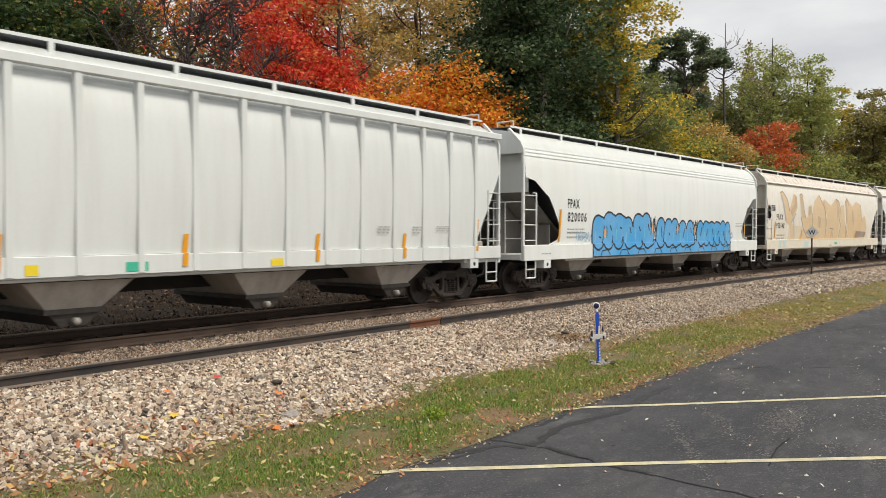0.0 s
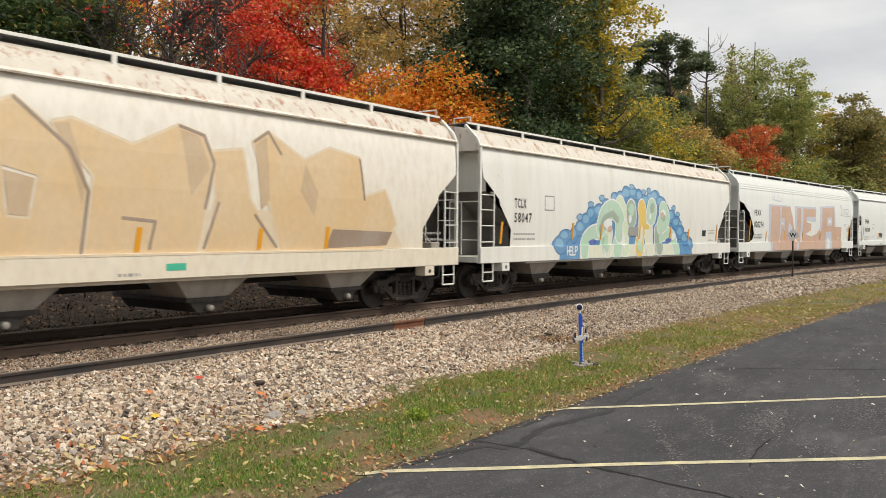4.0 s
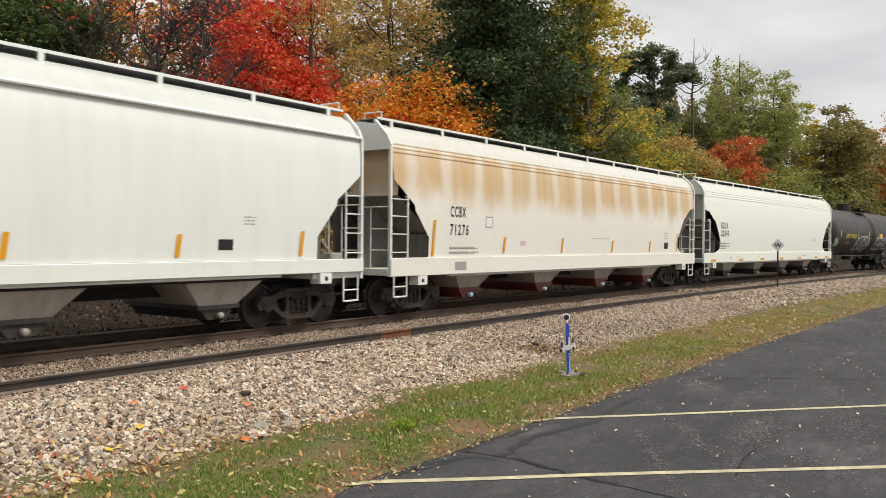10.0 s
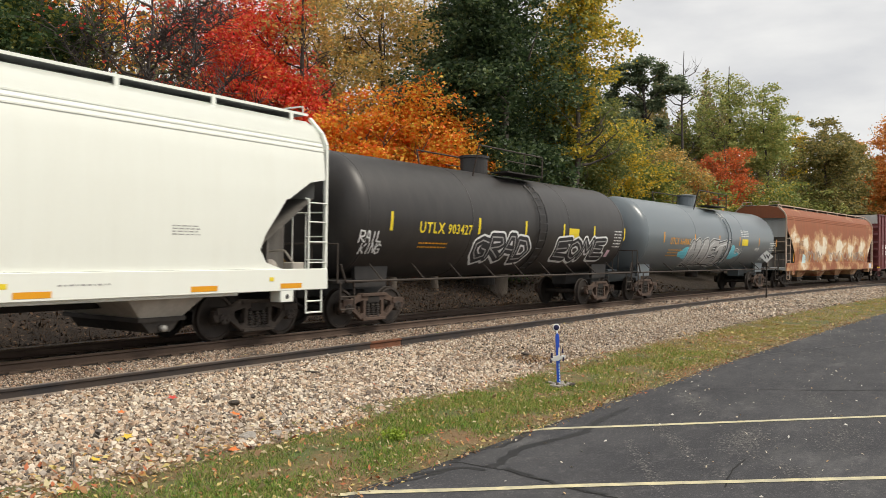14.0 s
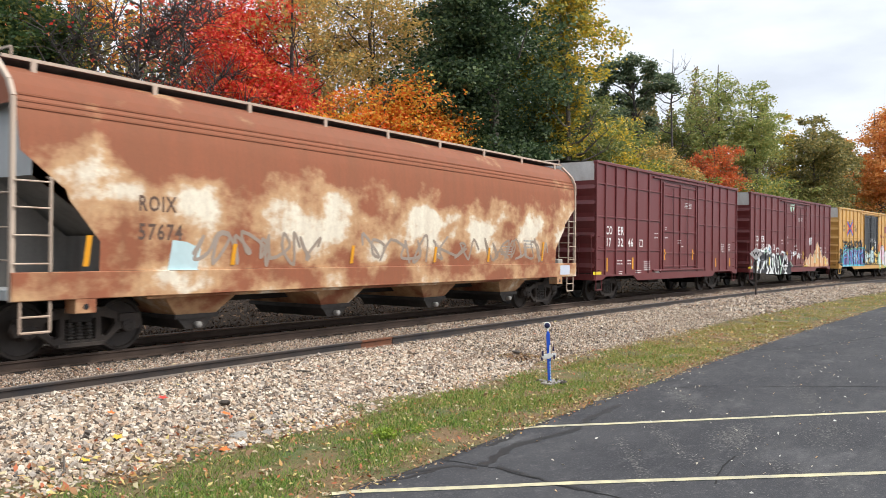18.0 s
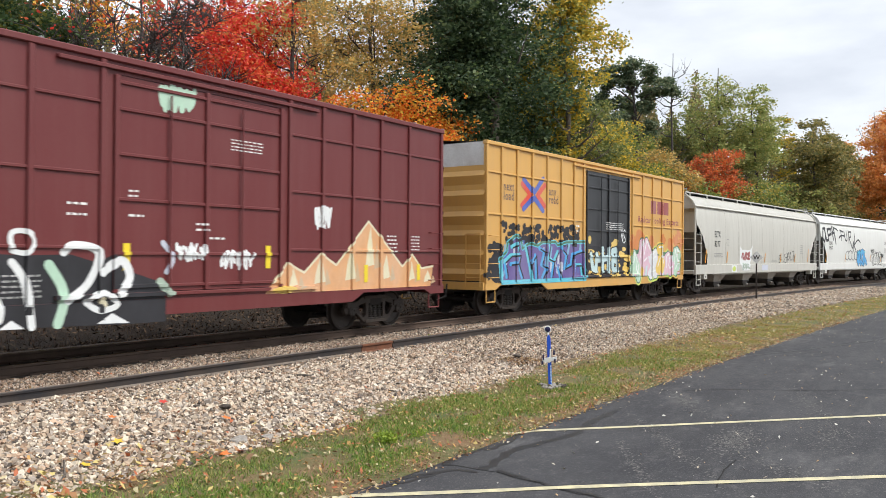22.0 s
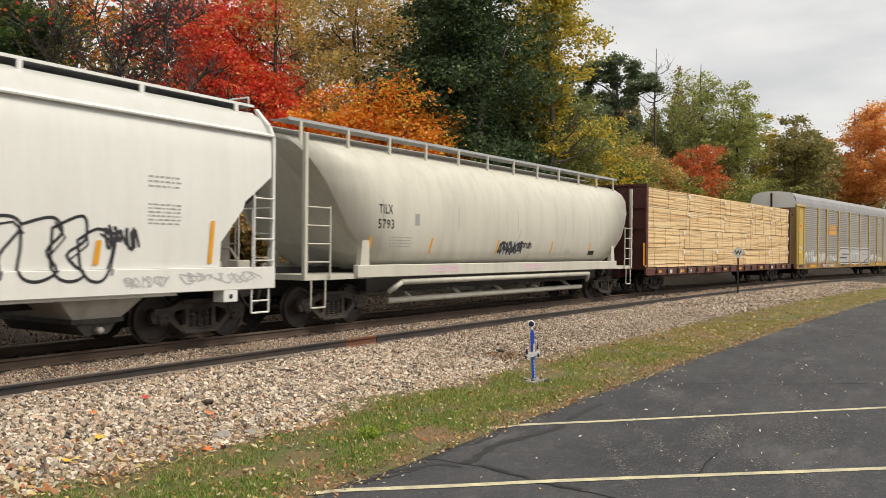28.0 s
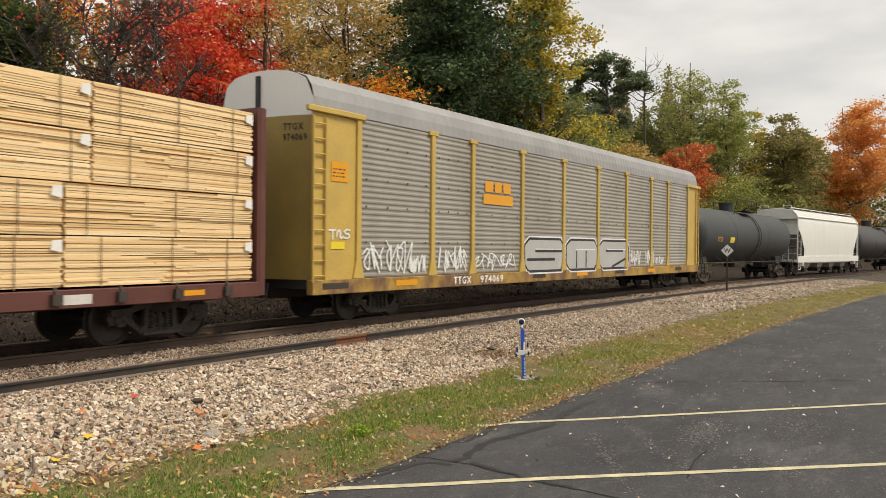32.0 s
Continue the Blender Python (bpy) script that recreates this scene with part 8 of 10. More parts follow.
    for k in range(n + 1):
        x = -L / 2 + 0.08 + (L - 0.16) * k / n
        up = 0.011 if k % 2 else 0.0
        cur = [bm.verts.new((x, y * (1 + up * 0.5), z + up)) for y, z in ring]
        if prev:
            for i in range(len(ring) - 1):
                bm.faces.new((prev[i], prev[i + 1], cur[i + 1], cur[i]))
        prev = cur
    part("roof", bm, M_RACKROOF, car, "corrugated silver roof")
    bm = bmesh.new()
    box(bm, -L / 2, L / 2, -1.4, 1.4, 0.85, 1.06)
    box(bm, -L / 2, L / 2, -0.3, 0.3, 0.6, 0.9)
    part("underframe", finish(bm), M_UNDER, car)
    for sg in (-1, 1):
        e = sg * (L / 2 - 0.1)
        for ys in (-1, 1):
            bm = bmesh.new()
            pts = [(1.52, 1.06), (1.52, 4.74), (0.03, 4.74), (0.03, 1.06)]
            for ring_z, mt, nm in ((pts, M_YELLOW_DULL, "end_door"),):
                prev = None
                for q in range(7):
                    a = q / 6
                    x = e + sg * 0.25 * math.sin(a * math.pi / 2) - sg * 0.0
                    y = ys * (1.52 * (1 - a) ** 0.8)
                    cur = [bm.verts.new((x, y, 1.06)), bm.verts.new((x, y, 4.74))]
                    if prev:
                        bm.faces.new((prev[0], prev[1], cur[1], cur[0]))
                    prev = cur
            part("end_door", bm, M_YELLOW_DULL, car, "yellow curved end door")
            bm = bmesh.new()
            prev = None
            for q in range(7):
                a = q / 6
                x = e + sg * 0.25 * math.sin(a * math.pi / 2)
                y = 1.52 * (1 - a) ** 0.8
                zt = float(np.interp(y, [r[0] for r in rf[::-1]], [r[1] for r in rf[::-1]]))
                cur = [bm.verts.new((x, ys * y, 4.742)), bm.verts.new((x, ys * y, zt))]
                if prev:
                    bm.faces.new((prev[0], prev[1], cur[1], cur[0]))
                prev = cur
            part("end_hood", bm, M_WHITE, car, "dirty white end hood")
        bm = bmesh.new()
        box(bm, min(e + sg * 0.25, e + sg * 0.3), max(e + sg * 0.25, e + sg * 0.3), -0.06, 0.06, 1.06, 5.7)
        part("door_seam", finish(bm), M_BLACK, car)
    return car, L, S


# ---------- the train, car by car ----------
def reporting(S, mark, number, x0, x1, z1, h, gap=0.53, mat=None, n1=None):
    mat = mat or M_INK
    S.text(mark, x0, x1, z1, h, mat)
    S.text(number, x0, n1 or x1 + 0.3, z1 - gap, h, mat)
    S.bars(x0, x0 + 1.1, z1 - gap - 0.5, z1 - gap - 0.22, 2, M_GREYINK, 3)


def end_lettering(car, L, mark, number, mat):
    """Small reporting marks high on the front end sheet, beside its corner."""
    for s, y0, z in ((mark, -0.3, 3.9), (number, -0.24, 3.68)):
        letters("end_lettering", s, 0.16, mat, car, lambda a, c: Vector((-(L / 2 - 0.35) - 0.006, y0 - a, z + c)))


def small_print(S, rows, seed=5):
    for i, (x0, x1, z0, z1, n) in enumerate(rows):
        S.bars(x0, x1, z0, z1, n, M_GREYINK, seed + i)


def ribbed_hopper():
    car, L, S = hopper("grey-white hopper car with tall ribbed sides", -264.75, -245.69, P_WHITE0, CUT_R, CUT_R, grooves=False, z_sill=1.1, outlet=None, bays=4,
                       tapes=[(x, 1.2, 1.75) for x in (3.2, 6.2, 9.3, 12.4, 15.1)] + [(17.95, 1.3, 2.1)])
    for i in range(17):
        x = 1.15 + (L - 2.3) * i / 16
        for sg in (-1, 1):
            bm = bmesh.new()
            slab(bm, [(x - L / 2 - 0.06, 1.12), (x - L / 2 + 0.06, 1.12), (x - L / 2 + 0.06, 4.3), (x - L / 2 - 0.06, 4.3)], [], min(sg * 1.5, sg * 1.62), max(sg * 1.5, sg * 1.62))
            part("side_post", finish(bm, False, 0.008), P_WHITE0, car)
    for sg in (-1, 1):
        bm = bmesh.new()
        box(bm, -L / 2, L / 2, min(sg * 1.5, sg * 1.64), max(sg * 1.5, sg * 1.64), 4.2, 4.36)
        part("top_chord", finish(bm, False, 0.02), P_WHITE0, car)
    S2 = Side(car, L, [(1, 1.61), (1.42, 1.61), (1.43, 1.6), (4, 1.6)])
    small_print(S2, [(14.2, 14.6, 1.75, 1.95, 3), (15.4, 15.7, 1.75, 1.95, 3), (16.3, 16.9, 1.8, 1.95, 3)])
    S2.rect(8.2, 8.6, 1.15, 1.3, M_GREEN, "green_tag")
    S2.rect(5.8, 5.98, 1.18, 1.34, G["lime"], "lime_tag")
    S2.rect(6.6, 6.8, 1.14, 1.3, M_YTAG, "yellow_tag")
    S2.rect(11.2, 11.5, 1.14, 1.28, M_YTAG, "yellow_tag")


def blue_tag_hopper():
    car, L, S = hopper("white hopper car with a row of sky-blue bubble graffiti", -244.49, -225.85, P_WHITE1, tapes=[(1.85, 1.5, 2.45), (17.0, 1.5, 2.1)])
    reporting(S, "FPAX", "820006", 2.3, 2.98, 2.5, 0.27, 0.4, n1=3.42)
    S.patch([(3.78, 0.985), (15.4, 0.985), (15.35, 1.5), (3.78, 1.55)], G["black"], "graffiti_base_edge", 0.0042)
    S.patch([(3.85, 1.03), (15.3, 1.03), (15.28, 1.47), (3.85, 1.5)], G["sky"], "graffiti_base", 0.005)
    for a, b, n, z1, sd in ((3.8, 7.9, 6, 2.38, 3), (8.3, 11.5, 5, 2.3, 5), (11.9, 15.4, 6, 2.3, 8)):
        puffs(S, a, b, 1.3, z1, n, G["sky"], G["black"], sd)
    for i in range(9):
        x = 4.3 + i * 1.28
        S.strokes([[(x, 1.06), (x + 0.1, 1.2), (x + 0.45, 1.22), (x + 0.6, 1.06)]], 0.035, G["black"], "graffiti_inner_line", 0.013)
    S.strokes(scribble(2.9, 3.7, 1.5, 1.8, 7, 4), 0.03, G["steel"], "small_tag")
    S.strokes(scribble(7.9, 8.3, 1.65, 2.3, 6, 9), 0.03, G["black"], "small_tag")
    S.strokes(scribble(11.45, 11.95, 1.6, 2.25, 6, 2), 0.03, G["black"], "small_tag")
    for i, (x, z) in enumerate(((8.0, 1.9), (10.1, 1.9), (11.7, 1.85), (4.6, 1.75))):
        S.blobs([(x, z, 0.09, 0.16)], G["peach"], "graffiti_spot", 0.0125, "", i)
        S.strokes([[(x - 0.1, z - 0.2), (x - 0.06, z + 0.22)], [(x + 0.14, z - 0.15), (x + 0.1, z + 0.2)]], 0.04, G["black"], "graffiti_inner_line", 0.013)
    S.strokes([[(15.35, 1.6), (15.6, 1.75), (15.7, 1.6), (15.5, 1.5)]], 0.05, G["sky"], "small_tag")
    small_print(S, [(2.3, 3.3, 1.75, 1.95, 2), (16.0, 16.9, 2.0, 2.2, 3), (0.9, 1.4, 1.15, 1.25, 1)])


def tan_hopper():
    car, L, S = hopper("cream hopper car stained tan, with faded tan graffiti", -224.54, -206.1, P_TAN, CUT_C, CUT_B, True, True, False, walk_mat=P_CREAM, roof_mat=P_CREAM_RUST,
                       tapes=[(1.0, 1.5, 2.3), (4.6, 1.42, 1.9), (6.65, 1.45, 1.85), (9.3, 1.45, 1.85), (11.9, 1.45, 1.85), (13.7, 1.45, 1.9)])
    S.rect(0.54, 1.02, 2.77, 3.04, M_BLACK, "placard")
    S.bars(0.58, 0.98, 2.81, 3.01, 4, M_WHITE, 6)
    end_lettering(car, L, "FPAX", "950148", M_GREYINK)
    reporting(S, "FPAX", "950148", 1.19, 2.04, 2.37, 0.26, 0.4, n1=2.23)
    S.shift = -0.06
    k = [(1.82, 3.66), (2.12, 3.72), (2.62, 3.39), (2.98, 2.82), (3.6, 3.64), (4.0, 3.54), (4.0, 2.98), (3.24, 2.27), (3.56, 1.97), (3.62, 1.43), (3.16, 1.43), (3.02, 2.1), (2.46, 2.34), (2.24, 2.9)]
    ell = [(4.46, 3.62), (4.79, 3.7), (5.0, 2.9), (5.25, 2.49), (5.66, 2.56), (5.72, 3.08), (6.1, 3.15), (6.21, 2.69), (6.3, 1.43), (4.2, 1.43), (4.96, 1.9), (4.6, 2.6)]
    o = [(6.27, 2.69), (6.62, 3.36), (7.38, 3.72), (8.2, 3.08), (8.45, 2.4), (8.37, 1.43), (6.36, 1.43)]
    y = [(7.95, 3.42), (8.25, 3.5), (9.28, 3.18), (10.18, 3.6), (10.7, 3.47), (10.9, 3.0), (10.56, 1.43), (8.46, 1.43), (8.6, 2.65)]
    e = [(10.85, 3.2), (11.55, 3.3), (11.7, 2.4), (12.46, 1.43), (10.7, 1.43), (10.95, 2.4)]
    r = [(11.82, 3.47), (12.2, 3.68), (13.13, 3.22), (13.86, 3.52), (14.76, 3.38), (14.91, 2.54), (15.6, 2.72), (16.0, 2.0), (15.5, 1.43), (12.5, 1.43)]
    S.patch([(2.75, 1.425), (16.3, 1.425), (15.9, 1.95), (12.0, 2.2), (7.0, 2.1), (3.1, 2.1)], G["tanlight"], "graffiti_haze", 0.0043)
    for i, (pts, hole) in enumerate(((k, []), (ell, []), (o, [(7.18, 2.72), (7.7, 2.6), (7.6, 1.95), (7.24, 1.98)]), (y, []), (e, []), (r, []))):
        S.strokes([closed(pts)], 0.1, G["tanlight"], "graffiti_rim", 0.0048 + 0.0014 * (i % 2))
        S.patch(pts, G["tan"], "graffiti_letter", 0.0068 + 0.0008 * (i % 2), "faded tan sprayed letter", [hole] if hole else ())
    for pts in ([(3.09, 2.8), (3.6, 3.2), (3.75, 3.6), (4.0, 3.5), (4.0, 3.05), (3.3, 2.5)], [(4.5, 3.55), (4.75, 3.62), (4.95, 2.9), (5.2, 2.48), (4.75, 2.5)], [(5.66, 2.6), (5.72, 3.05), (6.08, 3.1), (6.15, 2.75)],
                [(7.2, 2.66), (7.66, 2.56), (7.56, 2.0), (7.28, 2.02)], [(7.95, 3.4), (8.2, 3.45), (8.45, 2.6), (8.4, 2.2), (8.2, 2.9)], [(10.2, 3.55), (10.6, 3.45), (10.8, 2.9), (10.4, 2.4)], [(11.85, 3.42), (12.15, 3.6), (12.2, 2.4), (12.0, 2.2)], [(13.15, 3.15), (13.5, 2.6), (13.4, 2.1), (13.0, 2.6)]):
        S.patch(pts, G["brown_haze"], "graffiti_facet", 0.0084)
    S.patch([(1.8, 3.62), (2.02, 3.5), (2.36, 2.9), (2.56, 2.36), (2.42, 2.32), (2.18, 2.9)], G["silver"], "graffiti_shadow", 0.0086)
    S.patch([(13.75, 1.45), (15.7, 1.5), (15.9, 1.8), (13.95, 1.85)], G["brown"], "graffiti_shadow", 0.0092)
    S.strokes([[(1.8, 3.66), (2.12, 3.74), (2.64, 3.4), (2.98, 2.8)], [(4.48, 3.64), (4.8, 3.72), (5.0, 2.92), (5.25, 2.5)], [(10.2, 3.6), (10.7, 3.48), (10.9, 3.0), (10.7, 2.2)], [(11.84, 3.48), (12.2, 3.7), (12.5, 3.3)], [(4.55, 2.55), (4.98, 1.92), (5.6, 1.5), (6.25, 1.5)], [(6.27, 2.69), (6.3, 2.0), (6.4, 1.45)], [(7.38, 3.72), (8.2, 3.05), (8.5, 2.4), (8.4, 1.45)], [(9.1, 2.0), (9.7, 1.95), (9.6, 1.5)], [(11.0, 2.3), (10.7, 1.5)], [(11.85, 2.1), (12.4, 1.5)], [(14.78, 3.36), (14.92, 2.5)]], 0.06, G["brown"], "graffiti_line", 0.0094)
    S.strokes([[(3.2, 2.25), (3.8, 2.7), (3.5, 2.4), (3.62, 1.95), (3.7, 1.5)]], 0.09, G["silver"], "graffiti_line", 0.01)
    for x in (1.5, 2.1, 5.0, 5.3):
        S.rect(x, x + 0.35, 1.05, 1.4 if x < 3 else 1.3, G["pale_aqua"], "blue_smear", 0.1)
    small_print(S, [(14.9, 15.9, 1.95, 2.3, 4), (17.2, 17.8, 1.6, 1.9, 2), (9.0, 9.4, 1.05, 1.18, 1)])
    S.rect(15.6, 16.0, 1.55, 1.75, M_BLACK, "stencil_block")
    S.rect(9.9, 10.3, 1.12, 1.24, M_GREEN, "green_tag")


def bubble_hopper():
    car, L, S = hopper("cream-white hopper car with blue and green bubble graffiti", -205.05, -186.17, P_CREAM, CUT_B, CUT_B, False, True, False, roof_mat=P_CREAM_RUST, tapes=[(0.95, 1.5, 2.1), (4.85, 1.62, 2.12), (14.1, 1.5, 2.0), (17.2, 1.5, 2.2)])
    for x in (6.72, 9.6, 12.3):
        S.rect(x - 0.05, x + 0.05, 1.6, 2.08, M_TAPE, "reflector_strip", 0.06, "amber reflective strip").location.y = -0.023
    reporting(S, "TCLX", "58047", 1.6, 2.2, 2.5, 0.26, 0.4)
    S.rect(3.2, 3.75, 2.45, 2.9, M_GREYINK, "square_mark")
    S.rect(3.24, 3.71, 2.49, 2.86, P_CREAM, "square_mark")
    rb = random.Random(6)
    arch = [(4.15, 1.45), (4.45, 1.7), (5.0, 1.75), (5.4, 1.95), (5.75, 2.2), (6.05, 2.4), (6.55, 2.5), (7.1, 2.7), (7.7, 2.95), (8.2, 3.02), (8.6, 3.15), (9.1, 3.2), (9.6, 3.1), (10.1, 2.95), (10.5, 3.1), (10.9, 3.15), (11.4, 2.95), (11.9, 2.65), (12.4, 2.45), (12.9, 2.2), (13.3, 1.85), (13.8, 1.6), (14.3, 1.4)]
    S.patch([(4.05, 0.99), (14.5, 0.99), *arch[::-1]], G["blue"], "graffiti_cloud_base", 0.0042, "blue sprayed cloud")
    for i, (x, z) in enumerate(arch):
        rx, rz = rb.uniform(0.26, 0.44), rb.uniform(0.18, 0.27)
        S.blobs([(x, z, rx + 0.04, rz + 0.04)], G["navy"], "graffiti_puff_rim", 0.0046 + 0.0004 * (i % 2), "", i)
        S.blobs([(x, z, rx, rz)], G["blue"], "graffiti_puff", 0.0058 + 0.0004 * (i % 2), "", i)
        S.blobs([(x - 0.06, z + 0.05, rx * 0.62, rz * 0.55)], G["steel"], "graffiti_puff_light", 0.007 + 0.0004 * (i % 2), "", i + 9)
    for i, (x, z) in enumerate(((5.3, 2.3), (6.0, 2.72), (6.75, 2.95), (9.0, 3.42), (9.95, 3.28), (10.4, 3.35), (12.6, 2.78), (13.25, 2.2), (14.0, 1.78), (13.0, 2.55))):
        S.blobs([(x, z, 0.2, 0.11)], G["navy"], "graffiti_bubble_rim", 0.0078, "", i)
        S.blobs([(x, z, 0.16, 0.08)], G["steel"], "graffiti_bubble", 0.0086, "", i)
    S.patch([(5.3, 1.0), (13.2, 1.0), (13.1, 1.42), (5.3, 1.42)], G["cream_green"], "graffiti_foot", 0.0092)
    worm = (("mint", 0.46, [(5.6, 1.2), (5.75, 1.6), (6.25, 1.82), (6.85, 1.8), (7.0, 1.3)]), ("mint", 0.5, [(12.9, 1.15), (12.6, 1.6), (12.0, 1.8), (11.4, 1.75)]), ("pale_green", 0.62, [(8.05, 2.75), (8.3, 2.5)]), ("mint", 0.62, [(6.75, 2.0), (6.95, 2.4), (7.5, 2.6), (8.0, 2.35), (8.1, 1.8), (7.9, 1.25)]),
            ("cream_green", 0.5, [(7.3, 1.75), (7.2, 1.25)]), ("pale_green", 0.5, [(8.55, 2.0), (8.5, 1.25)]), ("sage", 0.7, [(8.9, 2.62), (8.95, 2.35)]), ("yellow", 0.6, [(9.75, 2.7), (9.85, 2.2), (9.6, 1.25)]), ("cream_green", 0.6, [(10.4, 1.9), (10.5, 1.25)]), ("mint", 0.78, [(10.6, 2.68), (10.55, 2.5)]), ("sage", 0.6, [(11.2, 1.9), (11.3, 1.3)]), ("mint", 0.72, [(11.6, 2.62), (11.8, 2.35), (11.45, 2.15)]))
    for i, (col, w, ln) in enumerate(worm):
        o = 0.0098 + 0.0011 * i
        ln = curved(ln, 5)
        S.strokes([ln], w + 0.1, G["white"], "graffiti_white_edge", o)
        S.strokes([ln], w, G[col], "graffiti_letter", o + 0.0006, "sprayed bubble letter with a white edge")
    S.strokes([[(6.7, 1.95), (6.9, 2.3), (7.5, 2.48), (7.9, 2.25)]], 0.2, G["sage"], "graffiti_shade", 0.0235)
    for k, (x, z, rx, rz, col) in enumerate(((8.92, 2.62, 0.24, 0.2, "mint"), (8.82, 2.3, 0.12, 0.16, "white"), (10.62, 2.72, 0.2, 0.18, "sage"), (10.45, 2.42, 0.1, 0.12, "white"), (9.7, 1.75, 0.2, 0.4, "cream_green"), (9.62, 1.35, 0.22, 0.2, "mint"), (11.62, 2.38, 0.2, 0.12, "sage"), (11.45, 1.65, 0.16, 0.24, "mint"), (12.6, 1.7, 0.16, 0.16, "white"), (10.2, 2.05, 0.22, 0.1, "yellow"), (7.1, 1.5, 0.18, 0.3, "mint"), (8.35, 1.6, 0.14, 0.3, "white"))):
        S.blobs([(x, z, rx, rz)], G[col], "graffiti_shade", 0.0235 + 0.0001 * k, "", k)
    S.blobs([(7.2, 2.1, 0.3, 0.18), (11.6, 2.55, 0.22, 0.14)], G["white"], "graffiti_white", 0.0238)
    S.blobs([(7.35, 1.95, 0.16, 0.1), (11.5, 2.5, 0.16, 0.1), (9.15, 1.95, 0.25, 0.09)], G["pink"], "graffiti_pink", 0.0245)
    S.blobs([(6.2, 1.52, 0.26, 0.08), (12.2, 1.55, 0.26, 0.08)], G["royal"], "graffiti_royal", 0.0245)
    S.strokes(scrawl("HELP", 4.5, 5.15, 1.12, 1.38, 0, 2, 0.02), 0.045, G["white"], "graffiti_word", 0.0145)
    S.rect(8.75, 9.5, 1.72, 2.02, M_GREYINK, "grey_plate").location.y = -0.022
    S.rect(15.6, 16.0, 1.7, 1.95, M_BLACK, "stencil_block")
    small_print(S, [(16.3, 17.0, 1.8, 2.0, 3), (16.3, 16.9, 1.52, 1.62, 1), (8.5, 9.9, 1.2, 1.3, 1), (6.0, 6.8, 1.15, 1.24, 1)])
    S.rect(8.6, 9.2, 1.02, 1.12, M_GREEN, "green_tag")


def pink_hopper():
    car, L, S = hopper("white hopper car with faded salmon block graffiti", -185.03, -166.27, P_WHITE1, CUT_A, CUT_P, tapes=[(1.3, 1.5, 2.45), (3.5, 1.5, 1.95), (6.1, 1.5, 2.0), (9.0, 1.5, 2.0), (12.0, 1.5, 2.0), (15.1, 1.5, 2.0), (17.68, 1.5, 2.4)])
    reporting(S, "FPAX", "820274", 1.9, 2.78, 2.68, 0.28, 0.55, n1=3.1)
    block = [([(4.11, 3.19), (5.41, 3.21), (5.43, 1.41), (4.14, 1.42)], []),
             ([(5.63, 3.22), (6.92, 3.24), (7.3, 2.68), (7.91, 1.38), (5.56, 1.41), (5.54, 2.59)], [[(5.58, 2.41), (5.83, 2.42), (5.85, 2.28), (5.6, 2.32)], [(6.86, 2.31), (7.05, 1.77), (6.8, 1.77)]]),
             ([(7.98, 3.2), (8.62, 3.22), (8.7, 1.38), (8.16, 1.38), (7.9, 1.8)], []),
             ([(9.05, 3.22), (11.01, 3.26), (11.19, 3.15), (11.15, 2.78), (9.56, 2.76), (9.57, 2.48), (10.4, 2.39), (10.41, 2.03), (9.51, 1.84), (10.34, 1.7), (11.41, 1.83), (11.94, 2.14), (12.08, 1.34), (8.96, 1.37)], []),
             ([(12.36, 3.35), (14.67, 3.42), (14.84, 2.28), (16.18, 2.25), (16.21, 1.31), (14.24, 1.32), (13.97, 1.69), (13.5, 1.68), (13.24, 1.33), (12.08, 1.34)], [[(13.47, 2.65), (13.94, 2.7), (13.95, 2.47), (13.51, 2.45)]])]
    shade = [[(3.79, 3.26), (4.13, 3.19), (4.14, 1.42), (3.89, 1.42)],
             [(5.41, 3.21), (5.63, 3.22), (5.58, 2.6), (6.04, 2.62), (6.12, 1.96), (5.88, 2.2), (5.74, 2.58), (5.56, 1.78), (5.43, 1.45)],
             [(6.71, 2.47), (7.21, 2.23), (7.36, 1.64), (6.69, 1.6)],
             [(7.66, 3.28), (8.02, 3.2), (7.95, 1.73), (7.7, 2.05)],
             [(8.62, 3.22), (9.05, 3.22), (9.03, 2.35), (8.74, 1.38), (8.61, 1.54)],
             [(9.56, 2.76), (11.23, 2.76), (11.08, 2.5), (9.57, 2.56)],
             [(11.89, 3.35), (12.42, 3.35), (12.25, 2.14), (11.95, 1.95)],
             [(13.13, 1.97), (14.15, 1.98), (14.37, 1.32), (13.09, 1.34)],
             [(13.26, 2.77), (14.2, 2.8), (14.21, 2.34), (13.27, 2.32)],
             [(3.79, 3.27), (5.53, 3.29), (6.92, 3.28), (7.01, 3.21), (5.53, 3.21), (3.96, 3.19)],
             [(7.64, 3.29), (9.03, 3.29), (11.11, 3.33), (11.33, 3.13), (11.01, 3.23), (9.06, 3.19), (7.88, 3.18)],
             [(11.91, 3.38), (14.73, 3.49), (14.94, 2.28), (14.7, 2.27), (14.6, 3.39), (12.28, 3.31)]]
    for k, (pts, holes) in enumerate(block):
        S.patch(pts, G["pink"], "graffiti_letter", 0.0062 + 0.0002 * k, "faded salmon sprayed letter", holes)
    for k, pts in enumerate(shade):
        S.patch(pts, G["lilac"], "graffiti_shade", 0.0078 + 0.0002 * k)
    S.patch([(13.41, 1.52), (13.6, 1.65), (13.85, 1.52), (13.92, 1.33), (13.36, 1.33)], P_WHITE1, "bare_paint", 0.0108)
    S.patch([(13.54, 2.63), (13.91, 2.66), (13.92, 2.5), (13.54, 2.47)], P_WHITE1, "bare_paint", 0.0108)
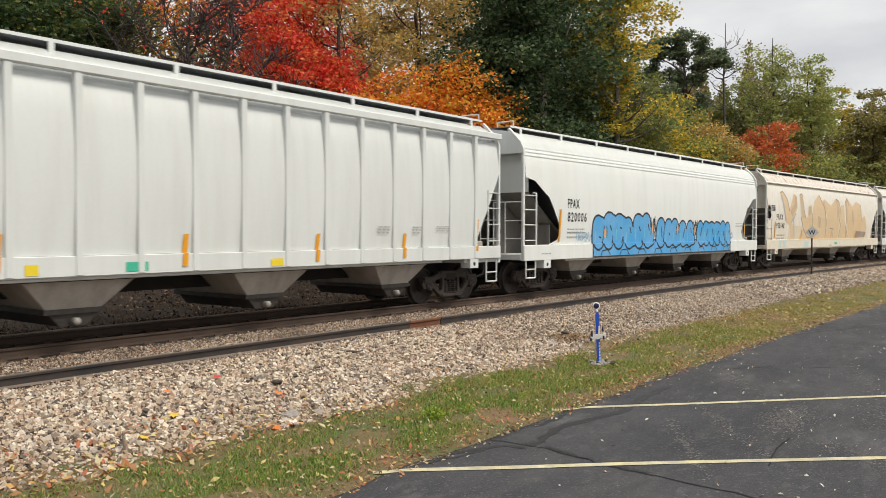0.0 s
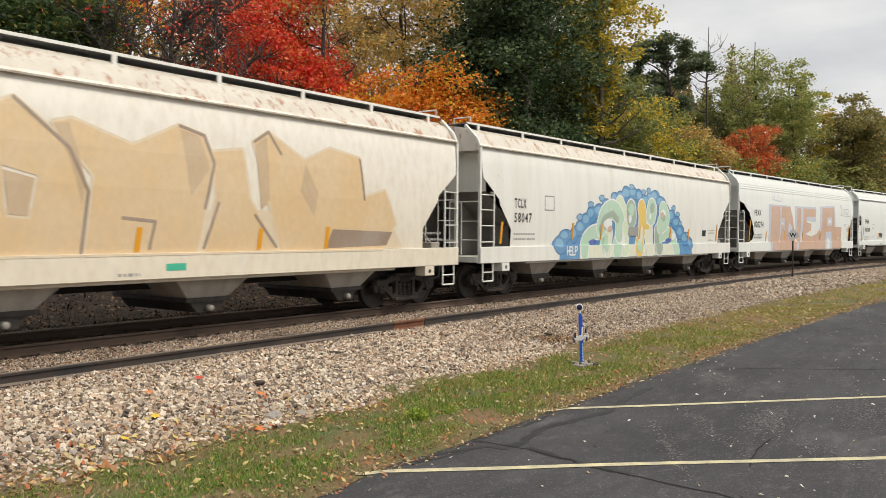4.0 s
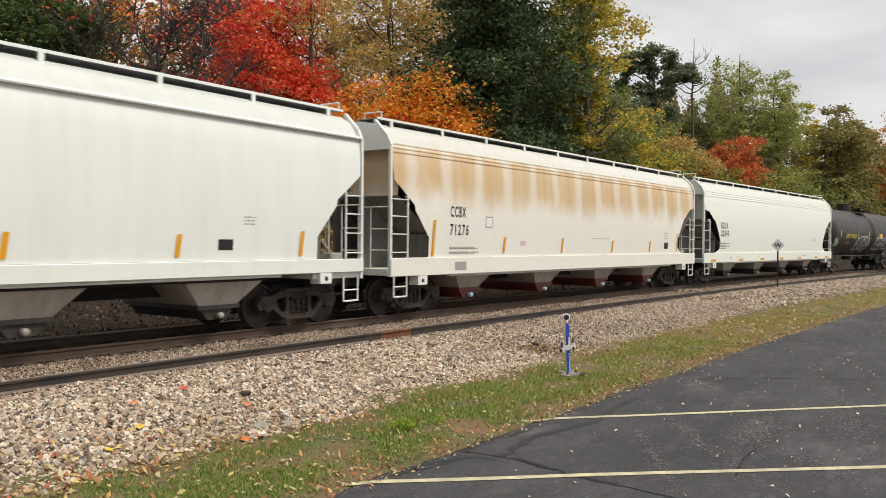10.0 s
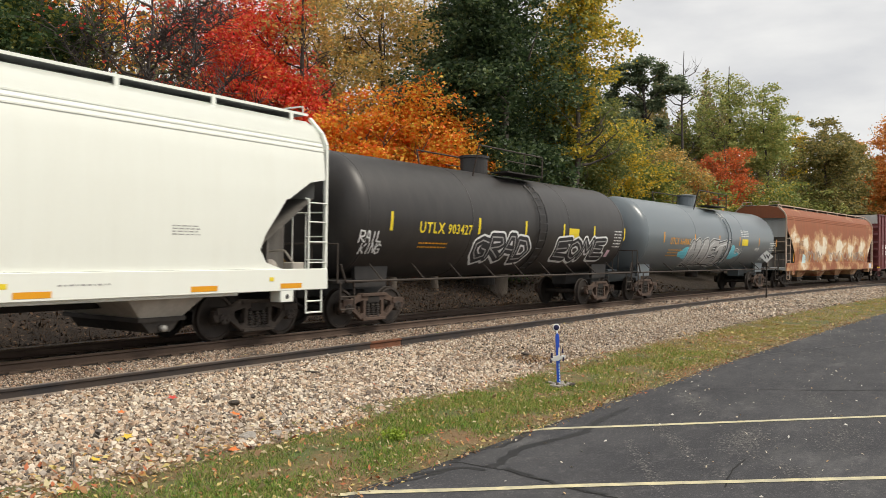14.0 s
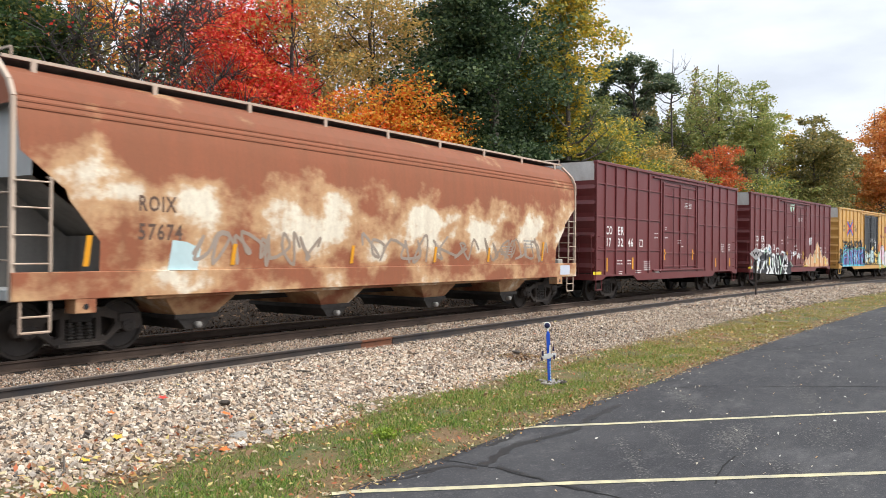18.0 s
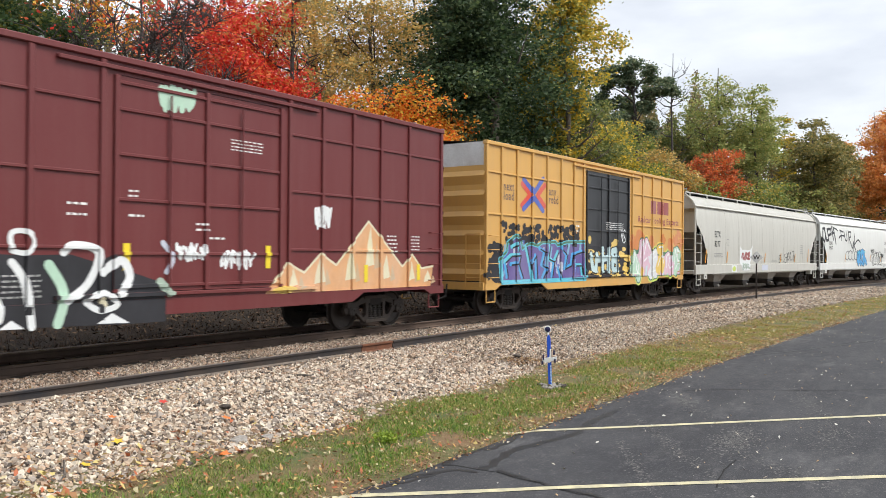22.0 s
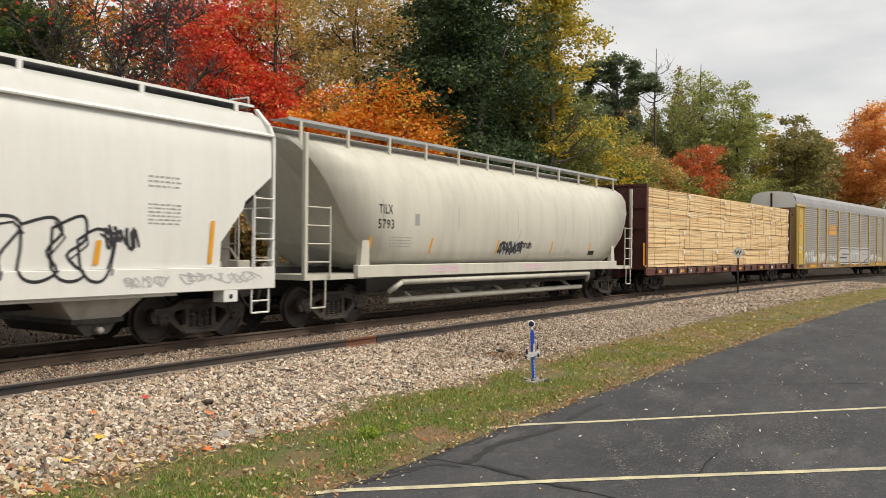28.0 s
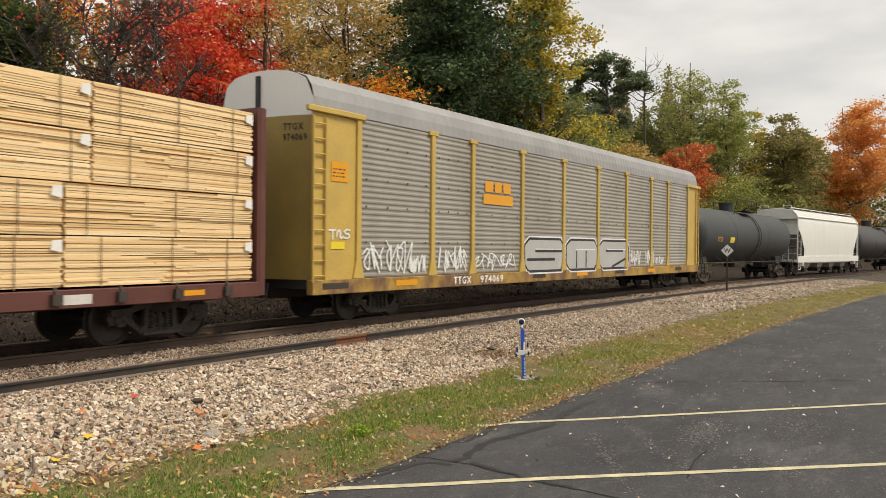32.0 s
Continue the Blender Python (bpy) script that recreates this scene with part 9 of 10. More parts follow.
    sill = ((4.12, 4.4, "lilac"), (4.4, 8.05, "pink"), (8.05, 8.35, "lilac"), (8.35, 12.95, "pink"), (12.95, 13.2, "lilac"), (13.9, 14.3, "lilac"), (14.3, 16.2, "pink"))
    for x0, x1, col in sill:
        S.patch([(x0, 1.0), (x1, 1.0), (x1, 1.41), (x0, 1.41)], G[col], "graffiti_base", 0.008)
    S.strokes([[(4.37, 3.66), (4.43, 3.52), (5.6, 3.45), (5.62, 3.64)], [(4.67, 3.62), (4.72, 3.8)], [(5.3, 3.62), (5.28, 3.78)]], 0.06, G["lilac"], "faded_crown")
    S.strokes(scrawl("NER", 16.45, 17.7, 2.88, 3.36, 0, 5, 0.04) + [[(15.95, 2.95), (16.5, 3.02)], [(16.2, 3.05), (15.95, 3.6), (16.3, 3.35)], [(17.3, 2.95), (18.1, 2.9), (18.08, 3.05)]], 0.03, G["silver"], "faded_tag")
    S.blobs([(15.65, 1.6, 0.07, 0.07), (12.3, 1.6, 0.07, 0.07)], G["pale_green"], "green_dot", 0.012)
    small_print(S, [(16.65, 17.25, 2.32, 2.48, 2), (16.6, 16.85, 1.55, 1.6, 1)], 8)
    small_print(S, [(1.8, 2.9, 1.6, 1.8, 2), (17.2, 17.6, 2.0, 2.3, 3)])
    S.rect(9.3, 9.6, 1.13, 1.22, M_GREEN, "green_tag")
    bm = bmesh.new()
    lathe(bm, [(0.001, -0.45), (0.2, -0.42), (0.24, -0.35), (0.24, 0.35), (0.2, 0.42), (0.001, 0.45)], 16, "X", (L / 2 - 1.2, -1.2, 1.75))
    part("air_reservoir", finish(bm, True), M_WHITE, car, "white air reservoir tank")


def plain_hopper():
    car, L, S = hopper("clean white hopper car with a small black tag", -165.02, -146.47, P_WHITE1, CUT_C, CUT_B, True, True, False, z_sill=1.13, tapes=[(0.94, 1.5, 2.35), (4.15, 1.5, 1.95), (7.3, 1.5, 1.9), (10.6, 1.5, 1.9), (13.6, 1.5, 1.9), (16.6, 1.5, 2.0)])
    end_lettering(car, L, "FPAX", "940248", M_INK)
    S.shift = -0.1
    reporting(S, "FPAX", "940248", 1.35, 2.2, 2.53, 0.28, 0.53, n1=2.4)
    S.strokes(scribble(4.5, 5.15, 1.66, 1.94, 15, 3), 0.022, G["black"], "small_tag")
    S.strokes([[(4.4, 1.9), (4.62, 1.86), (4.6, 1.7)], [(4.52, 1.6), (5.2, 1.63)]], 0.03, G["black"], "small_tag", 0.009)
    S.rect(3.0, 3.3, 2.2, 2.5, M_GREYINK, "square_mark")
    S.rect(3.03, 3.27, 2.23, 2.47, P_WHITE1, "square_mark")
    small_print(S, [(8.8, 9.6, 1.6, 1.85, 4), (2.9, 3.2, 1.7, 1.78, 1), (15.2, 15.5, 2.1, 2.3, 3), (4.6, 5.0, 1.2, 1.3, 1)])
    S.rect(14.6, 14.95, 1.62, 1.82, M_BLACK, "stencil_block")
    S.rect(9.0, 9.3, 1.1, 1.2, M_GREEN, "green_tag")


def washed_hopper():
    car, L, S = hopper("white hopper car washed with rusty tan stains", -145.45, -125.88, P_CCB, CUT_B, CUT_A, walk_mat=P_CREAM, roof_mat=P_CREAM, outlet=P_BOX, tapes=[(1.6, 1.45, 2.35), (4.83, 1.5, 1.95), (8.15, 1.5, 1.95), (11.7, 1.5, 1.9), (14.9, 1.5, 1.9), (17.6, 1.5, 2.2)])
    S.shift = 0.3
    reporting(S, "CCBX", "71276", 2.0, 2.68, 2.45, 0.27, 0.46, n1=2.82)
    S.rect(3.6, 3.95, 2.2, 2.5, M_GREYINK, "square_mark")
    S.rect(3.63, 3.92, 2.23, 2.47, M_WHITE, "square_mark")
    small_print(S, [(2.0, 3.3, 1.52, 1.72, 2), (16.0, 16.3, 2.0, 2.3, 3), (9.8, 11.2, 1.95, 2.0, 1)])
    S.rect(16.0, 16.4, 1.6, 1.85, M_BLACK, "stencil_block")
    S.rect(2.2, 2.7, 1.08, 1.3, M_GREYINK, "grey_patch")
    S.rect(5.4, 5.7, 1.72, 1.85, G["rose"], "pink_tag")


def bright_hopper():
    car, L, S = hopper("bright white new hopper car with yellow sill markers", -124.72, -104.72, P_EQ, end_mat=P_ENDGREY)
    end_lettering(car, L, "EQUX", "22240", M_INK)
    reporting(S, "EQUX", "22240", 1.92, 2.74, 2.53, 0.26, 0.36, n1=2.88)
    for x in (0.75, 4.1, 7.1, 10.1, 13.2, 16.4, 18.6):
        S.rect(x, x + 0.6, 1.03, 1.13, M_TAPE, "reflector_strip")
    for x in (3.9, 6.8, 13.0, 18.3):
        S.rect(x, x + 0.12, 1.18, 1.26, M_YTAG, "yellow_tag")
    small_print(S, [(1.75, 2.6, 1.6, 1.95, 3), (16.0, 16.6, 2.05, 2.25, 4), (13.9, 14.8, 1.2, 1.27, 1), (3.0, 3.3, 1.14, 1.3, 3)])


def black_tank():
    car, L, S = tank_car("black tank car with white outline graffiti", -104.25, -88.25, 1.55, 2.66, P_TANK)
    S.text("UTLX", 2.9, 3.95, 2.28, 0.27, M_YTAG)
    S.text("903427", 4.1, 5.2, 2.28, 0.25, M_YTAG)
    S.bars(3.0, 4.2, 1.9, 2.1, 2, M_TAPE, 4)
    for x in (1.75, 5.5, 8.0, 10.4, 12.6, 15.1):
        S.rect(x, x + 0.1, 2.3, 2.75, M_YTAG, "reflector_strip")
    S.rect(10.8, 11.5, 2.3, 2.62, M_YTAG, "yellow_placard")
    S.bars(14.3, 14.9, 2.05, 2.7, 6, M_WHITE, 9)
    for w, a, b, sd in (("GRAD", 5.3, 8.7, 4), ("EOME", 10.0, 13.9, 6)):
        ls = scrawl(w, a + 0.2, b - 0.2, 1.65, 2.2, 0, sd, 0.1)
        S.strokes(ls, 0.36, G["white"], "graffiti_outline", 0.006)
        S.strokes(ls, 0.24, G["black"], "graffiti_letters", 0.008)
        S.strokes(ls, 0.04, G["silver"], "graffiti_inner_line", 0.01)
    S.strokes(scrawl("RAIL", 0.75, 1.55, 2.0, 2.25, 0, 2) + scrawl("KING", 0.9, 1.6, 1.75, 1.98, 0, 3), 0.04, G["white"], "small_tag")
    S.rect(14.0, 14.25, 1.7, 1.95, G["rose"], "pink_placard")


def slate_tank():
    car, L, S = tank_car("slate grey tank car with silver block graffiti", -87.75, -69.7, 1.52, 2.6, P_TANK2)
    S.shift = 0.55
    S.text("UTLX", 2.6, 3.5, 2.25, 0.27, M_TAPE)
    S.text("664967", 3.65, 4.75, 2.25, 0.25, M_TAPE)
    S.bars(2.6, 4.2, 1.75, 2.1, 3, M_TAPE, 4)
    for x in (1.9, 5.2, 8.2, 11.0, 14.0, 17.0):
        S.rect(x, x + 0.1, 2.3, 2.72, M_TAPE, "reflector_strip")
    for i, (x, z, rx, rz) in enumerate(((4.6, 1.9, 0.7, 0.24), (4.1, 1.85, 0.4, 0.14), (10.25, 1.95, 0.3, 0.32), (10.5, 1.8, 0.35, 0.2), (10.9, 1.85, 0.4, 0.12), (10.2, 2.2, 0.2, 0.12))):
        S.blobs([(x, z, rx, rz)], G["aqua"], "graffiti_haze", 0.0045 + 0.0001 * i, "", i)
    S.shift = 0.0
    for k, pts in enumerate(([(5.46, 1.39), (5.31, 2.1), (5.5, 2.37), (5.72, 2.45), (5.89, 2.33), (5.93, 2.0), (5.99, 2.0), (5.95, 2.39), (6.3, 2.53), (6.54, 2.39), (6.55, 1.42), (6.19, 1.33), (6.13, 1.88), (5.87, 1.8), (5.87, 1.36)],
                              [(6.58, 1.42), (6.67, 2.14), (6.85, 2.45), (7.31, 2.56), (7.51, 2.37), (7.55, 1.41), (7.19, 1.36), (7.13, 1.71), (6.93, 1.67), (6.87, 1.4)],
                              [(7.62, 1.41), (7.58, 2.32), (8.0, 2.5), (8.77, 2.47), (8.71, 2.25), (8.03, 2.17), (7.99, 2.01), (8.38, 2.05), (8.3, 1.85), (7.95, 1.82), (7.94, 1.65), (8.75, 1.74), (8.72, 1.4)],
                              [(8.41, 2.1), (8.77, 2.35), (9.71, 2.48), (9.82, 2.28), (9.41, 2.21), (9.49, 1.39), (9.01, 1.34), (8.9, 2.03), (8.6, 1.91)],
                              [(9.56, 1.39), (9.64, 1.62), (10.07, 1.62), (10.07, 1.74), (9.72, 1.92), (9.71, 2.28), (9.97, 2.53), (10.32, 2.48), (10.42, 2.24), (10.06, 2.11), (10.46, 1.87), (10.34, 1.44)])):
        S.strokes([closed(pts)], 0.17, G["white"], "graffiti_halo", 0.006 + 0.0004 * k)
        S.strokes([closed(pts)], 0.11, G["black"], "graffiti_outline", 0.0085 + 0.0004 * k)
        S.patch(pts, G["silver"], "graffiti_letter", 0.011 + 0.0004 * k, "silver sprayed letter with a black edge")
        S.strokes([[(p + 0.1, q - 0.12) for p, q in pts[:3]]], 0.04, G["white"], "graffiti_shine", 0.0135 + 0.0004 * k)
    S.shift = 0.55
    S.strokes(scrawl("E~UV", 10.6, 11.9, 1.9, 2.15, 0, 6), 0.04, G["white"], "small_tag")
    S.strokes(scrawl("P~B~", 15.0, 16.2, 1.5, 1.75, 0, 6), 0.05, G["white"], "small_tag")
    S.rect(11.4, 12.3, 2.3, 2.62, M_YTAG, "yellow_placard")
    S.bars(11.3, 12.4, 2.75, 3.1, 4, M_WHITE, 5)
    S.bars(15.9, 16.9, 2.1, 2.55, 5, M_WHITE, 6)
    S.bars(13.5, 14.2, 2.05, 2.25, 3, M_WHITE, 7)


def rusted_hopper():
    car, L, S = hopper("rust-brown hopper car with pale peeling patches", -68.5, -49.5, P_RUST, CUT_B, CUT_B, walk_mat=P_RUSTPALE, end_mat=P_ENDGREY, tapes=[(1.2, 1.5, 2.0), (4.2, 1.5, 1.9), (7.6, 1.5, 1.9), (10.8, 1.5, 1.9), (13.4, 1.5, 1.9), (16.6, 1.5, 2.1)])
    a, b = ((2.15, 2.08), (3.04, 2.54))
    S.text("ROIX", a[0], a[0] + 0.75, b[1] - 0.1, 0.26, M_RUSTINK)
    S.text("57674", a[0], b[0], a[1] - 0.13, 0.27, M_RUSTINK)
    S.patch([(2.76, 1.42), (3.39, 1.41), (3.46, 1.8), (3.14, 1.92), (2.84, 1.95)], G["pale_aqua"], "faded_blue_patch", 0.0045)
    S.shift = 0.2
    for w, a, b, sd in (("SPAM", 3.2, 6.4, 7), ("GRZEL", 8.0, 12.6, 8), ("AEN", 13.2, 16.6, 9)):
        S.strokes(scribble(a, b, 1.5, 2.15, 9, sd), 0.07, G["brown"], "faded_tag")
    S.rect(17.6, 18.3, 1.05, 1.36, G["lilac"], "primer_patch")
    small_print(S, [(13.9, 14.5, 1.7, 2.0, 4), (15.2, 15.8, 1.9, 2.2, 3)])


POSTS_C = [0.06, 0.78, 1.65, 2.55, 3.55, 4.65, 5.85, 10.1, 11.1, 12.1, 13.1, 14.2, 15.58]
RIBS_C = []
for _a, _b in zip(POSTS_C, POSTS_C[1:]):
    if _b - _a < 3:
        RIBS_C += [(_a, _b, 4.22), (_a, _b, 3.05), (_a, _b, 1.85)]


def oxide_boxcar(front, rear, tagged_sides):
    label = "oxide-red box car with black, white and peach graffiti" if tagged_sides else "oxide-red ribbed box car with white lettering"
    car, L, S = boxcar(label, front, rear, P_BOX, POSTS_C, (6.05, 9.9), P_BOX, RIBS_C, M_WHITE_DIRTY)
    S.shift = -0.25
    S.text("CO", 1.1, 1.62, 2.45, 0.3, M_WHITE)
    S.text("ER", 2.1, 2.62, 2.45, 0.3, M_WHITE)
    S.text("17", 1.18, 1.52, 2.02, 0.3, M_WHITE)
    S.text("32" if not tagged_sides else "33", 2.1, 2.55, 2.02, 0.3, M_WHITE)
    S.text("46" if not tagged_sides else "15", 2.98, 3.45, 2.02, 0.3, M_WHITE)
    S.rect(4.05, 4.35, 2.02, 2.3, M_WHITE, "square_mark")
    S.rect(4.09, 4.31, 2.06, 2.26, P_BOX, "square_mark")
    for x, z0, z1 in ((1.05, 1.1, 1.6), (3.35, 1.15, 1.6), (6.5, 1.5, 1.95), (9.7, 1.5, 1.95), (12.75, 1.15, 1.55), (14.8, 1.15, 1.55)):
        S.rect(x, x + (0.2 if x < 2 else 0.13), z0, z1, M_YTAG if tagged_sides else M_TAPE, "reflector_strip", 0, "yellow reflective strip").location.y = -0.008
    for i, (x0, x1, z0, z1, n) in enumerate(((2.05, 2.5, 1.35, 1.58, 2), (2.9, 3.3, 1.35, 1.58, 2), (2.2, 2.5, 0.98, 1.15, 2), (4.5, 5.1, 1.1, 1.5, 5), (5.5, 5.85, 2.55, 2.65, 1), (5.5, 5.85, 2.38, 2.48, 1), (6.6, 6.9, 2.4, 2.5, 1), (6.6, 6.8, 2.65, 2.9, 3), (8.8, 9.6, 3.75, 4.0, 4), (13.6, 14.0, 1.85, 2.3, 5), (14.5, 14.9, 1.9, 2.3, 5), (3.7, 4.2, 1.0, 1.15, 2), (8.0, 8.3, 2.2, 2.4, 2), (8.3, 8.7, 2.05, 2.15, 1))):
        S.bars(x0, x1, z0, z1, n, M_WHITE, 40 + i)
    S.rect(0.1, 0.75, 1.0, 1.1, M_YTAG, "yellow_tag")
    S.rect(5.6, 6.0, 0.99, 1.06, M_WHITE, "white_tag")
    if tagged_sides:
        S.shift = 0.3
        S.patch([(0.11, 0.77), (6.79, 0.58), (6.78, 1.26), (6.11, 1.47), (5.79, 1.77), (5.48, 1.63), (5.02, 1.76), (4.29, 1.74), (3.86, 1.76), (3.32, 1.71), (3.05, 1.96), (2.79, 2.11), (2.29, 2.1), (1.93, 2.01), (0.68, 1.96), (0.47, 1.7), (0.37, 1.43), (0.1, 1.04)], G["black"], "graffiti_base", 0.0045)
        curls = [([(0.47, 1.7), (0.68, 1.95), (1.23, 1.98), (1.81, 1.92), (2.17, 2.07), (2.49, 2.13)], 0.11, 'white'),
                 ([(0.95, 1.66), (1.17, 1.43), (1.02, 1.15), (0.7, 0.93)], 0.26, 'white'),
                 ([(0.99, 1.61), (1.11, 1.39), (0.96, 1.15)], 0.12, 'lilac'),
                 ([(0.47, 1.39), (0.8, 1.36), (1.04, 1.25)], 0.12, 'white'),
                 ([(0.48, 1.03), (0.8, 1.06), (1.14, 1.01)], 0.1, 'cream'),
                 ([(1.93, 1.89), (2.17, 2.07), (2.54, 2.05), (2.5, 1.75)], 0.11, 'white'),
                 ([(1.98, 1.78), (2.25, 1.93), (2.4, 1.75)], 0.08, 'mint'),
                 ([(2.67, 1.93), (2.72, 2.15), (2.92, 2.23), (3.13, 2.09), (3.06, 1.86), (2.8, 1.81), (2.67, 1.93)], 0.11, 'white'),
                 ([(2.85, 2.08), (2.98, 1.99)], 0.14, 'steel'),
                 ([(1.78, 1.0), (1.87, 1.18), (2.18, 1.35), (2.36, 1.13), (2.69, 0.93), (2.51, 0.83)], 0.17, 'white'),
                 ([(2.0, 1.06), (2.21, 1.23), (2.36, 1.05)], 0.08, 'sage'),
                 ([(1.47, 1.5), (1.48, 1.07), (1.32, 0.77)], 0.13, 'white'),
                 ([(3.14, 1.52), (3.47, 1.21), (3.34, 0.82), (3.07, 1.01), (3.04, 1.41)], 0.2, 'white'),
                 ([(3.22, 1.33), (3.36, 1.11)], 0.16, 'mint'),
                 ([(3.19, 1.71), (3.73, 1.71), (3.65, 1.41), (3.88, 1.02), (3.88, 0.8)], 0.16, 'white'),
                 ([(3.7, 1.48), (3.85, 1.05)], 0.07, 'mint'),
                 ([(4.09, 1.81), (4.08, 2.07), (4.31, 2.1), (4.42, 1.95), (4.31, 1.78), (4.09, 1.81)], 0.08, 'white'),
                 ([(4.09, 1.64), (4.29, 1.32), (4.39, 0.66)], 0.12, 'white'),
                 ([(4.66, 1.6), (4.91, 1.16), (4.8, 0.68)], 0.16, 'mint'),
                 ([(4.9, 1.79), (5.07, 1.91), (5.5, 1.8), (5.33, 1.31), (4.97, 1.03)], 0.13, 'white'),
                 ([(5.57, 1.47), (5.92, 1.67), (6.08, 1.39), (5.9, 1.11)], 0.15, 'white'),
                 ([(5.27, 0.99), (5.58, 1.14), (5.84, 0.94), (5.52, 0.85), (5.27, 0.99)], 0.1, 'white'),
                 ([(5.55, 1.0), (5.58, 0.95)], 0.14, 'cream'),
                 ([(-0.39, 1.7), (-0.16, 1.9), (-0.11, 1.7), (-0.31, 1.74)], 0.1, 'lilac'),
                 ([(-0.31, 1.38), (-0.11, 1.48), (-0.06, 1.32)], 0.14, 'sage'),
                 ([(-0.3, 1.11), (-0.1, 1.04), (0.1, 1.1)], 0.12, 'white'),
                 ([(6.73, 1.97), (6.94, 1.7), (6.81, 1.46)], 0.1, 'lilac'),
                 ([(6.68, 1.29), (6.88, 1.09)], 0.16, 'sage')]
        for i, (ln, w, col) in enumerate(curls):
            S.strokes([curved([(max(p, -0.18), q) for p, q in ln])], w, G[col], "graffiti_swirl", 0.0065 + 0.0003 * i, "curling sprayed graffiti stroke")
        for pts in [[(2.2, 0.68), (2.44, 0.83), (2.67, 0.66)], [(2.72, 0.68), (3.15, 0.96), (3.64, 0.66)], [(3.89, 0.65), (4.08, 0.78), (4.28, 0.64)], [(0.44, 0.79), (0.63, 0.9), (0.85, 0.77)], [(5.47, 0.64), (5.74, 0.8), (6.07, 0.62)]]:
            S.patch(pts, G["white"], "graffiti_drip", 0.0062)
        S.shift = -0.25
        flame = [(9.7, 0.99), (15.4, 1.0), (15.5, 1.5), (15.0, 1.45), (14.6, 1.8), (14.2, 1.5), (13.6, 2.0), (12.9, 2.55), (12.3, 2.0), (11.8, 1.55), (11.3, 1.8), (10.8, 1.4), (10.3, 1.6), (9.9, 1.2)]
        S.patch(flame, G["peach"], "graffiti_flame", 0.0045, "peach flame-like graffiti")
        S.strokes([flame[2:]], 0.05, G["cream"], "graffiti_edge", 0.0058)
        for x, z, h in ((10.4, 1.1, 0.4), (11.2, 1.15, 0.55), (12.2, 1.2, 0.7), (12.9, 1.5, 0.95), (13.5, 1.2, 0.6), (14.5, 1.15, 0.5), (15.2, 1.1, 0.3)):
            S.patch([(x - 0.1, z), (x + 0.22, z + 0.05), (x + 0.08, z + h), (x - 0.04, z + h * 0.5)], G["cream"], "graffiti_facet", 0.0066)
            S.patch([(x + 0.22, z - 0.05), (x + 0.42, z), (x + 0.3, z + h * 0.6)], G["brown_haze"], "graffiti_facet", 0.007)
        S.blobs([(10.2, 1.06, 0.35, 0.07)], G["yellow"], "graffiti_spot", 0.0075)
        S.strokes(scribble(7.2, 7.9, 4.3, 4.75, 12, 5), 0.08, G["mint"], "small_tag")
        S.strokes(scribble(11.1, 11.6, 2.35, 2.85, 9, 5), 0.05, G["white"], "small_tag")
        S.strokes(scribble(8.6, 9.4, 1.5, 1.85, 9, 7), 0.05, G["white"], "small_tag")
        S.strokes(scribble(7.6, 8.2, 1.65, 1.95, 9, 8), 0.05, G["white"], "small_tag", 0.011)


POSTS_Y = [0.06, 0.85, 1.72, 2.62, 3.56, 4.5, 5.4, 6.1, 10.2, 11.2, 12.2, 13.2, 14.3, 15.6]
RIBS_Y = []
for _i, (_a, _b) in enumerate(zip(POSTS_Y, POSTS_Y[1:])):
    if _b - _a < 3:
        RIBS_Y += [(_a, _b, 4.15), (_a, _b, 2.95)]


